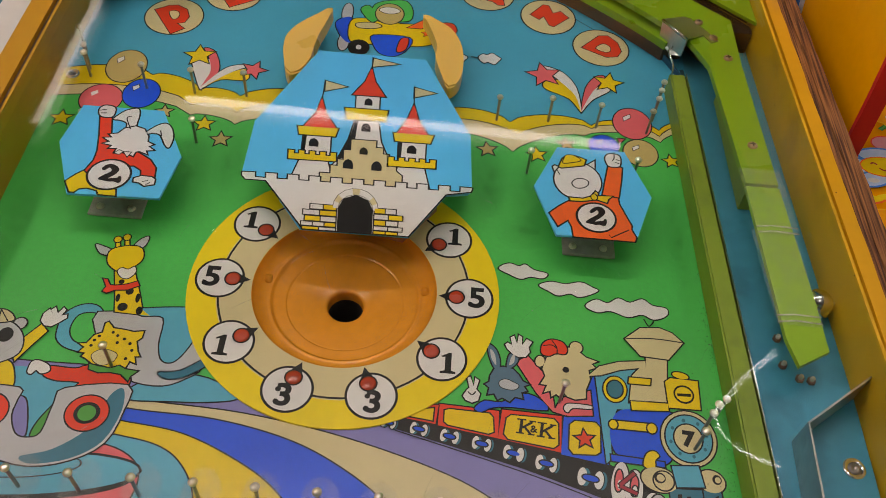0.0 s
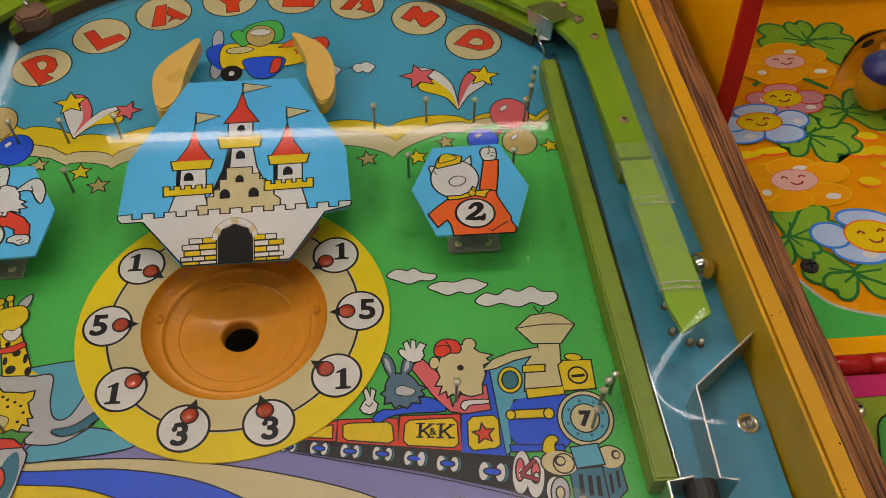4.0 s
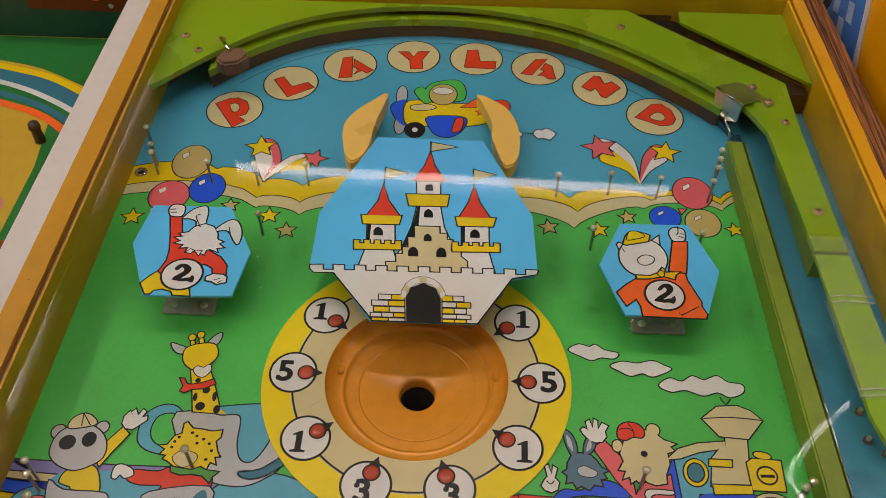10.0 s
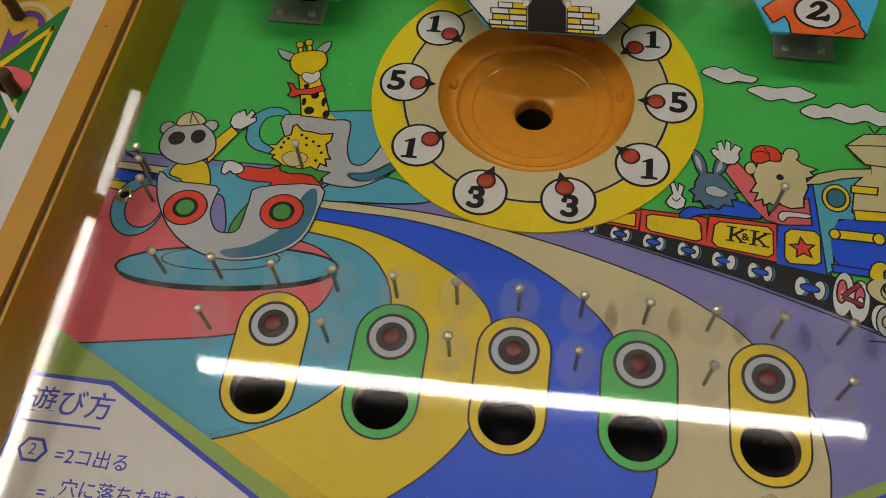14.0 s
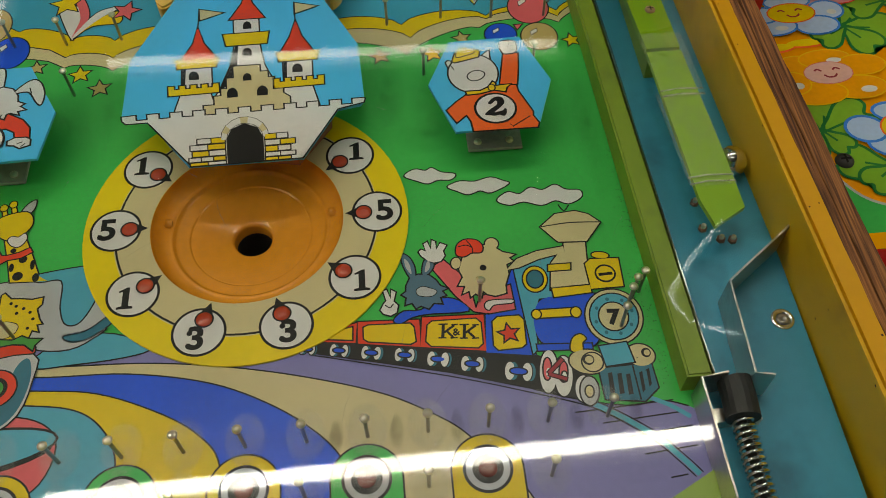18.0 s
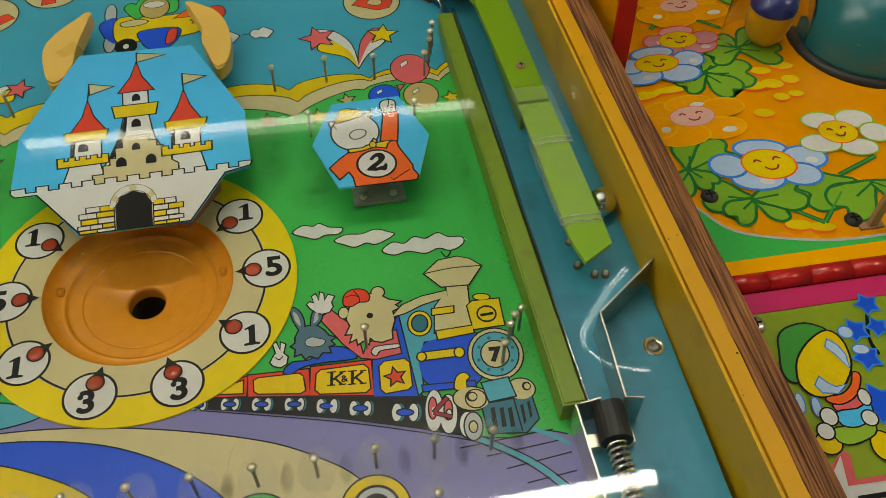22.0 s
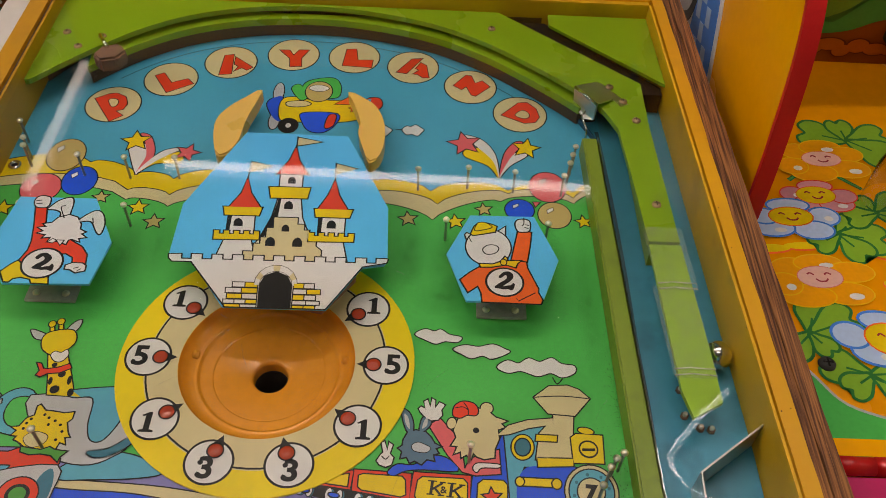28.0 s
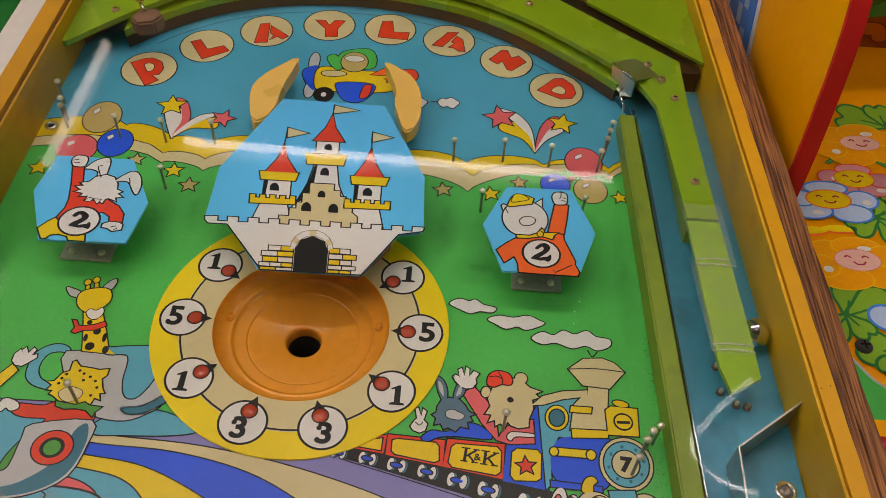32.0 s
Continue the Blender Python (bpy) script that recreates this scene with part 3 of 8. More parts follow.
part("wooden_rim", bm, mat("brown_wood_rim", (0.1, 0.05, 0.025), 0.6, grain=0.3, scale=40), arch, "dark brown wooden rim under the lime plates")
bm = bmesh.new()
slab(bm, [(271, 215), (285, 215), (290, 100), (272, 100)], 0.6, 25)
part("under_block", bm, M_RAIL, arch)
corner = thing("corner_plate", "lime green corner plate beside a dark slot", "plate")
bm = bmesh.new()
slab(bm, [(211, 384), (304, 384), (308, 284), (211, 367)], 27, 30)
part("plate", bm, M_LIME, corner)
bm = bmesh.new()
slab(bm, [(222, 383), (303, 383), (305, 296), (222, 366)], 20.2, 27)
part("spacer", bm, M_DARK, corner)
bm = bmesh.new()
slab(bm, [(168, 384), (209, 384), (307, 292), (307, 282), (289, 282), (287, 285)], 0.4, 20)
part("slot_floor", bm, M_DARK, corner, "dark slot between the plates")


M_DULL = mat("dull_brass", (0.42, 0.27, 0.17), 0.5, 0.5, grain=0.25, scale=120)


def screw(x, y, z, r, label="small brass round-head screw", group="plate screws", m=M_NAIL):
    th = thing("screw", label, "screw", group, at=(x * MM, y * MM, z * MM))
    bm = bmesh.new()
    lathe(bm, [(r, 0), (r * 0.95, r * 0.25), (r * 0.6, r * 0.5), (r * 0.15, r * 0.56)], 18, close=True)
    part("head", bm, m, th, smooth=True)
    bm = bmesh.new()
    box(bm, -r * 0.55, r * 0.55, -r * 0.1, r * 0.1, r * 0.5, r * 0.58)
    box(bm, -r * 0.1, r * 0.1, -r * 0.55, r * 0.55, r * 0.5, r * 0.58)
    part("slot", bm, M_DARK, th)
    return th


for x, y in ((279, 136), (276, 234), (157, 357), (-208.5, 304), (-191.6, 320), (-224, 324)):
    screw(x, y, 30, 3.7, "dull brass round-head screw in the lime plate", m=M_DULL)
for x, y in ((258, 277), (267.5, 258)):
    screw(x, y, 30.6, 3.4, "small dull screw through the tin flap", m=M_DULL)
ws = thing("washer_screw", "flat washer screw set in the blue lane", "screw", at=(0.3096, -0.098, 0.0001))
bm = bmesh.new()
lathe(bm, [(6.8, 0), (6.8, 0.8), (6.2, 1.1), (3.9, 0.9), (3.7, 0.3)], 24)
part("washer", bm, M_STEEL, ws, "bright washer", True)
bm = bmesh.new()
lathe(bm, [(3.6, 0.2), (3.4, 1.0), (1.3, 1.3), (1.1, 0.7)], 20, close=True)
part("head", bm, M_BRACKET, ws, smooth=True)
for x, y in ((280, -11), (280, -31), (289, -40), (296, -41)):
    bt = thing("hex_bolt", "small dark bolt standing by the chute end", "bolt", "chute bolts", at=(x * MM, y * MM, 0))
    bm = bmesh.new()
    lathe(bm, [(2.9, 0.1), (2.9, 2.0), (2.5, 2.3)], 6, close=True)
    part("nut", bm, mat("rusty_steel", (0.22, 0.13, 0.09), 0.55, 0.4, grain=0.4, scale=120), bt)
    bm = bmesh.new()
    lathe(bm, [(1.5, 2.3), (1.5, 4.6), (1.1, 5)], 12, close=True)
    part("thread", bm, M_NAIL, bt, smooth=True)

rail = thing("guide_rail", "olive green guide rail along the ball lane", "rail")
bm = bmesh.new()
slab(bm, [(231.4, 223), (243.4, 223), (253.5, -137), (240, -137)], 0.5, 19)
bmesh.ops.bevel(bm, geom=[e for e in bm.edges if e.verts[0].co.z > 0.018 and e.verts[1].co.z > 0.018], offset=0.0012, segments=2, affect="EDGES")
part("bar", bm, M_RAIL, rail)
bm = bmesh.new()
slab(bm, strip(curve([(249, 252), (250, 240), (253, 171), (255, 93), (255.5, 30), (257, -25), (257, -70), (258, -136)], 4, False), 3.2), 0.1, 0.5)
tagged(part("lane_groove", bm, mat("groove_dirt", (0.02, 0.07, 0.1), 0.6, grain=0.3), None), "dark dirty groove along the ball lane", "groove", kind="stuff")
GUIDE = curve([(-176, 331), (-169, 337), (-120, 359), (-60, 374), (38, 380), (100, 370), (149, 349), (203, 300), (231, 268), (246, 237)], 6, False)
arc_guide = thing("ball_guide", "thin dark blue curved ball guide under the arch", "guide")
bm = bmesh.new()
slab(bm, strip(GUIDE, 1.4), 0.9, 6)
part("strip", bm, mat("navy_guide", (0.012, 0.07, 0.13), 0.35, grain=0.2), arc_guide)
bm = bmesh.new()
slab(bm, [(244.0, 223), (244.8, 223), (254.9, -137), (254.1, -137)], 0.5, 19.6)
part("metal_edge", bm, M_STEEL, rail, "thin bright metal edge")

chute = thing("chute_flap", "lime green chute flap fixed with clear tape", "flap")
bm = bmesh.new()
slab(bm, [(268, 96), (291.5, 96), (296, 2), (297, -37), (276.5, -49), (272, -30)], 25.4, 29)
part("flap", bm, mat("lime_flap", (0.27, 0.47, 0.03), 0.3, grain=0.1, scale=30), chute)
M_TAPE = film("clear_tape", (0.7, 0.72, 0.55), 0.2)
M_CREASE = film("tape_crease", (0.9, 0.9, 0.85), 0.5)
for y0, y1 in ((112, 52), (56, -20)):
    bm = bmesh.new()
    flat(bm, [(264.5, y0), (294, y0), (297, y1), (268.5, y1)], 30.6 if y0 > 60 else 29.6)
    tp = part("tape", bm, M_TAPE, chute, "crinkled clear tape")
    for k in range(2):
        yy = y1 + 1.5 + 5 * k
        bm = bmesh.new()
        tube(bm, [(268.8, yy, 30.1), (280, yy + 1.5 - k * 0.4, 30.6), (296.5, yy + 0.6, 30.1)], 0.55, 6)
        part("crease", bm, M_CREASE, tp, smooth=True)

# ---- glass ----
pane = thing("glass_pane", "clear glass pane over the playfield", "glass", kind="structure")
bm = bmesh.new()
flat(bm, [(-233.5, NEAR), (inner_x(NEAR) - 0.2, NEAR), (inner_x(FAR) - 0.2, FAR), (-233.5, FAR)], 42)
gl = part("pane", bm, clear("window_glass", (0.96, 0.975, 0.965), 0.03, 1.5), pane, "clear glass with reflections")
if gl.data.polygons[0].normal.z < 0:
    gl.data.flip_normals()
gl.visible_shadow = False

# ---- castle and hexagon targets ----
CZ = 27
castle = thing("castle_target", "blue plate with a white fairy castle over the bowl", "target")
OUT = [(-44, 203), (38, 203), (75, 124), (77.5, 72), (75, 68), (60, 65), (38, 26.5), (-32, 26), (-60, 65), (-75, 67), (-77.5, 71), (-78, 120)]
bm = bmesh.new()
slab(bm, OUT, CZ - 2, CZ)
part("plate", bm, [ink("bright")], castle, "light blue plate")
for x in (-34, 34):
    bm = bmesh.new()
    box(bm, x - 3, x + 3, 80, 86, 0.4, CZ - 2)
    part("post", bm, M_BROWN, castle)
bm = bmesh.new()
slab(bm, [(-28, 46), (34, 33), (55, 63), (55, 70), (-50, 70)], 12, CZ - 2.2)
part("under_box", bm, mat("red_brown_block", (0.22, 0.075, 0.035), 0.5, grain=0.15), castle, "brown box under the plate")


WING_L = [(-64, 180), (-71, 198), (-73.5, 222), (-66, 240), (-52, 256), (-42, 266), (-44, 248), (-48, 230), (-50, 212), (-52, 190)]
WING_R = [(32, 268), (46, 259), (57, 249), (65, 230), (67, 206), (64, 188), (56, 180), (50, 196), (45, 214), (45, 230), (38, 252)]


def wing(points, name="wing"):
    bm = bmesh.new()
    slab(bm, curve(points, 4), 10, 22)
    bmesh.ops.bevel(bm, geom=[e for e in bm.edges if e.verts[0].co.z > 0.02 and e.verts[1].co.z > 0.02], offset=0.0015, segments=2, affect="EDGES")
    return bm


for pts in (WING_L, WING_R):
    part("wing", wing(pts), M_HORN, castle, "cream yellow plastic wing")
hexa = {}
for side, label in ((1, "blue hexagon target with an orange figure and a 2"), (-1, "blue hexagon target with a red figure and a 2")):
    th = thing("hexagon_target", label, "target", "hexagon targets")
    hexa[side] = th
    cx = 160.5 * side
    o = [(-24, 41), (24, 42), (39.5, 0), (26, -39), (-27, -40), (-41, 2)] if side > 0 else [(-37, 42), (19, 43), (41, 1), (36, -38), (-23, -40), (-42, 5)]
    o = [(cx + x, 77 + y) for x, y in o]
    bm = bmesh.new()
    slab(bm, o, CZ, CZ + 2)
    part("plate", bm, ink("bright"), th, "light blue plate")
    bm = bmesh.new()
    box(bm, cx - 18, cx + 18, 43, 62, 0.6, 3, 0.6)
    b = part("bracket", bm, mat("dull_tin", (0.45, 0.42, 0.38), 0.45, 0.4, grain=0.3, scale=50), th, "dull grey tin bracket")
    for x in (-11, 10):
        bm = bmesh.new()
        lathe(bm, [(2.8, 3), (2.5, 4), (1.4, 4.6), (0.2, 4.7)], 12, (cx + x, 50))
        part("rivet", bm, M_NAIL, b, smooth=True)
    bm = bmesh.new()
    box(bm, cx - 10, cx + 10, 62, 68, 0.6, CZ)
    part("stem", bm, M_DARK, th)

# ---- metal flap, block, brackets, wire, plunger ----
fl = thing("metal_flap", "bent shiny tin flap on the arch corner", "flap")
bm = bmesh.new()
fold = Vector((226.6, 270.5)), (Vector((243.5, 247.5)) - Vector((226.6, 270.5))).normalized()
top = []
for x, y in ((226.6, 270.5), (246.5, 283), (254, 281.5), (262.5, 279), (274.5, 256.5), (264.5, 251), (259.5, 259.5), (243.5, 247.5)):
    off = Vector((x, y)) - fold[0]
    top.append((x, y, 35.5 - 0.2 * abs(off.x * fold[1].y - off.y * fold[1].x)))
lo, hi = [bm.verts.new(Vector((x, y, z - 1.3)) * MM) for x, y, z in top], [bm.verts.new(Vector(q) * MM) for q in top]
bm.faces.new(hi), bm.faces.new(lo[::-1])
for i in range(8):
    bm.faces.new((lo[i], lo[(i + 1) % 8], hi[(i + 1) % 8], hi[i]))
vs = [bm.verts.new((x * MM, y * MM, z * MM)) for x, y, z in ((226.4, 270.2, 35.4), (243.3, 247.2, 35.4), (243.0, 248.2, 17), (235.5, 253.5, 14), (227.8, 269.5, 17), (228, 270.7, 34), (244.6, 248, 34), (244.4, 249.2, 17), (236.8, 254.6, 14), (229.2, 270.6, 17))]
for f in ((0, 1, 2, 3, 4), (9, 8, 7, 6, 5), (0, 5, 6, 1), (1, 6, 7, 2), (2, 7, 8, 3), (3, 8, 9, 4), (4, 9, 5, 0)):
    bm.faces.new([vs[i] for i in f])
bmesh.ops.recalc_face_normals(bm, faces=bm.faces)
part("plate", bm, M_TIN, fl, "shiny tin")
bm = bmesh.new()
tube(bm, [(226.6, 270.3, 34.6), (243.4, 247.4, 34.6)], 1.25, 12)
part("fold", bm, M_STEEL, fl, "bright rounded fold", True)
bm = bmesh.new()
tube(bm, [(237, 256, 20), (233.5, 252, 18.5), (234.5, 247, 17), (236.8, 240, 15), (237, 236, 12), (237, 235.5, 0.5)], 0.9)
part("chain", bm, M_STEEL, fl, "short bead chain", True)
bl = thing("stop_block", "brown stop block on a steel pin", "block")
bm = bmesh.new()
slab(bm, [(-189, 284), (-184, 296), (-170, 301), (-161, 290), (-167, 279), (-181, 275)], 24, 38)
bmesh.ops.bevel(bm, geom=bm.edges[:], offset=0.002, segments=2, affect="EDGES")
part("block", bm, mat("brown_plastic", (0.19, 0.1, 0.065), 0.5, grain=0.15), bl)
bm = bmesh.new()
tube(bm, [(-189, 311, 38), (-178, 292, 39.5)], 2.0)
part("pin", bm, M_STEEL, bl, smooth=True)


def sheet(bm, pts, z0, z1, w=1.2):
    slab(bm, strip(pts, w), z0, z1)


br = thing("lane_bracket", "bent bright tin bracket in the ball lane", "bracket")
bm = bmesh.new()
sheet(bm, [(322, -49), (276, -84), (274, -141), (284, -143)], 0.3, 25.5)
part("strip", bm, M_TIN, br)
ub = thing("plunger_bracket", "bright tin bracket holding the plunger", "bracket")
bm = bmesh.new()
sheet(bm, [(261, -138), (246, -140), (247, -222)], 0.3, 23)
part("strip", bm, M_TIN, ub)
bm = bmesh.new()
box(bm, 247, 277, -160, -152, 0.3, 8)
part("cross_strip", bm, M_TIN, ub)
pl = thing("plunger", "black plunger with a steel coil spring", "plunger")
bm = bmesh.new()
tube(bm, [(266, -139, 13), (266, -148, 13), (265, -161, 13)], 9.2, 20)
part("housing", bm, M_RUBBER, pl, "black rubber housing")
bm = bmesh.new()
tube(bm, [(264, -160, 13), (264, -400, 13)], 2.6, 12)
part("rod", bm, M_RUBBER, pl)
bm = bmesh.new()
tube(bm, [(264 + 5.4 * math.cos(a), -162 - a * 0.56, 13 + 5.4 * math.sin(a)) for a in (i * math.pi / 6 for i in range(12 * 36))], 1.0, 6)
part("spring", bm, M_STEEL, pl, "shiny coil spring", True)
ball = thing("steel_ball", "polished steel ball resting in the lane", "ball", at=(0.307, 0.012, 0.0105))
bm = bmesh.new()
bmesh.ops.create_uvsphere(bm, u_segments=32, v_segments=18, radius=0.0104)
part("ball", bm, M_STEEL, ball, smooth=True)


# ---- pins ----
def nail(x, y, h=24, lean=0):
    th = thing("pin", "thin brass nail driven into the playfield", "pin", "playfield pins", at=(x * MM, y * MM, 0))
    return th


SHAFT, HEAD = None, None
bm = bmesh.new()
lathe(bm, [(1.05, 0.0), (1.05, 22.6)], 10)
SHAFT = mesh_of(bm, "shaft", M_BRACKET, smooth=True)
bm = bmesh.new()
lathe(bm, [(0.9, 22.2), (2.3, 22.8), (2.6, 23.8), (2.0, 24.8), (0.9, 25.3), (0.1, 25.4)], 14)
HEAD = mesh_of(bm, "head", M_NAIL, smooth=True)
PINS = [(-190 + 32.3 * i, -147.5) for i in range(13)] + [(-156 + 63.7 * i, -177.5) for i in range(6)]
MORE_PINS = [(-173, 173), (-136, 172), (-97, 174), (96, 172), (136, 176), (173, 173), (-123, 120), (-200, 118), (119, 118), (196, 118), (212, 171), (218, 186), (221, 196), (224, 206)]
MORE_PINS += [(-230, 210), (-221, 190), (-218, 181), (-220, -82), (-216, -90), (-211, -103), (-130, -70), (137, -70), (216, -94), (222, -82), (226, -76), (231, -72)]
for x, y in PINS:
    th = nail(x, y)
    for nm, me in (("shaft", SHAFT), ("head", HEAD)):
        o = new(nm, me)
        o.parent = th


# ---- the printed scene: sky, clouds, bushes ----
def hills(cusps, rise):
    """A row of rounded humps between low points."""
    res = []
    for (x0, y0), (x1, y1) in zip(cusps, cusps[1:]):
        h = rise * math.hypot(x1 - x0, y1 - y0)
        for i in range(10):
            s = i / 10
            res.append((x0 + (x1 - x0) * s, y0 + (y1 - y0) * s + h * (4 * s * (1 - s)) ** 0.6))
    return res + [cusps[-1]]


def bank(name, cusps, rise, colour, layer, low, label):
    top = hills(cusps, rise)
    on_field(name, top + [(cusps[-1][0], low), (cusps[0][0], low)], colour, layer, line=0, label=label)
    on_field("contour", strip(top, 0.9), "black", layer + 0.4, line=0)


on_field("sky", [(-243, FAR), (252, FAR), (252, 150), (-243, 150)], "sky", 1, line=0, label="blue painted sky")
bank("cloud_bank", [(-265.5, 170.3), (-172.7, 189), (-132.5, 177.1), (-101.9, 173.3), (-52.4, 181.7), (-3.5, 179.5), (49.7, 176.1), (106.4, 170.9), (169.6, 175.1), (222.8, 176.1), (242.3, 187.2)], 0.16, "gold", 2, 140, "yellow scalloped cloud bank")
bank("cloud_bank", [(-260.4, 154.5), (-135, 158.6), (-101.1, 155), (-54.9, 166.1), (-2.4, 164), (54.2, 165), (112.3, 156.4), (169.7, 171.4), (222.6, 169.3), (240.5, 182.1)], 0.14, "cream", 3, 130, "cream scalloped cloud bank")
bank("bushes", [(-257.7, 146.3), (-134.1, 147.9), (-99.7, 142), (-53.1, 151.1), (-1.6, 152), (58.7, 153.1), (108.6, 138.7), (163.1, 162.1), (222.5, 162.6), (239.3, 174.6)], 0.12, "green", 4, 100, "green scalloped bushes")
on_field("arch_line", strip([(x * 0.96, y - 14) for x, y in ARC if -190 < x < 205], 1.2), "deep", 1.6, line=0)
# hand-cut capitals; P and D are followed by the hole in their bowl, A by its second leg
STENCIL = {
    ("P", False): ([(-191.5, 269.5), (-181.3, 276.5), (-174.2, 278.0), (-165.7, 273.4), (-162.0, 264.1), (-163.9, 256.3), (-170.0, 254.1), (-162.4, 248.4), (-171.5, 240.1)], [(-179.0, 268.0), (-174.2, 270.1), (-170.6, 266.5), (-171.2, 260.8), (-174.6, 259.7)]),
    ("L", False): ([(-147.1, 305.2), (-139.9, 309.3), (-130.6, 295.7), (-117.2, 302.4), (-111.2, 295.9), (-132.0, 281.8)],),
    ("A", False): ([(-90.3, 339.3), (-82.4, 341.5), (-79.8, 312.4), (-90.7, 310.5)], [(-80.0, 337.7), (-62.2, 323.4), (-66.8, 318.7), (-71.9, 322.1), (-78.0, 316.3), (-75.0, 323.7), (-79.2, 326.7)]),
    ("Y", False): ([(-40.7, 351.4), (-31.7, 351.8), (-27.1, 343.7), (-22.6, 352.7), (-13.5, 353.0), (-19.3, 340.1), (-17.8, 327.9), (-28.2, 326.6), (-29.7, 338.8)],),
    ("L", True): ([(22.0, 356.6), (30.8, 357.9), (33.4, 340.8), (47.6, 341.6), (46.8, 330.3), (19.9, 331.7)],),
    ("A", True): ([(84.2, 346.1), (93.9, 347.4), (79.7, 323.6), (70.7, 325.1)], [(92.6, 340.9), (97.9, 336.9), (100.6, 318.9), (95.0, 318.5), (90.4, 322.9), (85.9, 323.5), (91.7, 329.7), (88.1, 331.7)]),
    ("N", True): ([(123.6, 309.1), (135.1, 324.7), (139.8, 324.1), (143.3, 313.1), (150.1, 317.2), (156.8, 309.1), (143.5, 294.9), (139.8, 296.3), (135.3, 308.5), (130.9, 303.4)],),
    ("D", True): ([(166.5, 269.8), (182.0, 287.5), (189.9, 288.7), (197.6, 280.5), (200.0, 269.4), (196.3, 262.0), (186.8, 260.0), (176.0, 265.3)], [(178.8, 270.5), (185.2, 277.1), (190.3, 273.9), (190.6, 268.6), (186.1, 266.5)])}
PLAY = [("P", -174, 263), ("L", -132, 301), ("A", -83, 329.5), ("Y", -27, 345), ("L", 30, 345), ("A", 85.6, 333.5), ("N", 139, 308), ("D", 183, 272)]
for ch, x, y in PLAY:
    on_field("letter_disc", disc(x, y, 23.3, n=36), "cream", 3, line=1.1, label="cream disc with a red capital letter")
    for k, o_l in enumerate(STENCIL[(ch, x > 0)]):
        counter = k == 1 and ch in "PD"
        on_field("counter" if counter else "letter", curve(o_l, 3) if counter else o_l, "cream" if counter else "red", 5.2 if counter else 4.2, line=0.7)
on_field("balloon", disc(-194.8, 196.2, 15, 19, turn=1), "tan", 6)
on_field("highlight", [(-204.1, 203.3), (-199.9, 207.1), (-198.4, 203.4), (-202.1, 198.8)], "white", 6.8, line=0.5)
on_field("balloon", disc(-203.3, 156.9, 15.5, 16.1, turn=1), "pink", 6)
on_field("highlight", [(-212.7, 162.9), (-208.3, 166.1), (-206.8, 163), (-210.8, 159.1)], "white", 6.8, line=0.5)
on_field("balloon", disc(-175.5, 166.8, 13.5, 16, turn=1), "blue", 7)
on_field("highlight", [(-183.7, 172.8), (-179.8, 176.1), (-178.5, 172.9), (-181.9, 169.1)], "white", 7.8, line=0.5)
on_field("balloon", disc(202, 180.9, 14.9, 17.1, turn=1), "pink", 6)
on_field("highlight", [(195.3, 187.4), (200.8, 191), (201, 187.5), (195.7, 183.3)], "white", 6.8, line=0.5)
on_field("balloon", disc(178, 153.5, 11.5, 11.4, turn=1), "blue", 6)
on_field("highlight", [(172.8, 157.9), (177, 160.2), (177.2, 157.9), (173.2, 155.1)], "white", 6.8, line=0.5)
on_field("balloon", disc(205.8, 149, 13, 14, turn=1), "tan", 6)
on_field("highlight", [(200, 154.3), (204.8, 157.2), (205, 154.4), (200.4, 151)], "white", 6.8, line=0.5)
on_field("balloon_knot", [(190.9, 157.8), (189.3, 162.6), (194.6, 162.7)], "pink", 6)
on_field("rainbow_trail", curve([(133, 240.5), (149, 235.2), (160, 217), (162.5, 188.9), (158.3, 208.3), (145.9, 224.8)], 4), "white", 5)
on_field("rainbow_trail", curve([(145.9, 224.8), (158.3, 208.3), (162.5, 188.9), (153.4, 203.6), (135, 213.1), (134.1, 221.2)], 4), "gold", 5)
on_field("rainbow_trail", curve([(162.5, 188.9), (167.5, 218.5), (176.8, 233.7), (183.8, 233.8), (175.3, 218.6), (167.9, 203.8)], 4), "pink", 5)
on_field("rainbow_trail", curve([(162.5, 188.9), (167.9, 203.8), (175.3, 218.6), (181.7, 222.1), (186.7, 217.5), (171.6, 203.9)], 4), "white", 5)
on_field("rainbow_trail", curve([(-133.4, 177.1), (-145.8, 205.8), (-144.8, 212.4), (-133.5, 212.6), (-128.8, 199.5), (-132.1, 186.5)], 4), "white", 5)
on_field("rainbow_trail", curve([(-133.4, 177.1), (-132.1, 186.5), (-130.1, 199.5), (-135, 216), (-140.6, 226.1), (-131.7, 222.8), (-124.6, 206.2), (-125.3, 193.1)], 4), "pink", 5)
on_field("rainbow_trail", curve([(-133.4, 177.1), (-127.3, 191.8), (-116.4, 206.3), (-101.1, 209.9), (-115.1, 198.5)], 4), "white", 5)
on_field("rainbow_trail", curve([(-133.4, 177.1), (-115.1, 198.5), (-102.6, 204.6), (-100.6, 192.3), (-120.3, 190)], 4), "gold", 5)
on_field("shooting_star", star(-142.4, 216.5, 12.3, 10), "gold", 6, line=1)
on_field("shooting_star", star(-97.1, 204.7, 10.4, -15), "pink", 6, line=1)
on_field("shooting_star", star(133.7, 230.1, 14.4, 12), "pink", 6, line=1)
on_field("shooting_star", star(186.4, 227, 12.1, -10), "gold", 6, line=1)
on_field("star", star(-225.3, 133.4, 8, 8), "gold", 6, line=1)
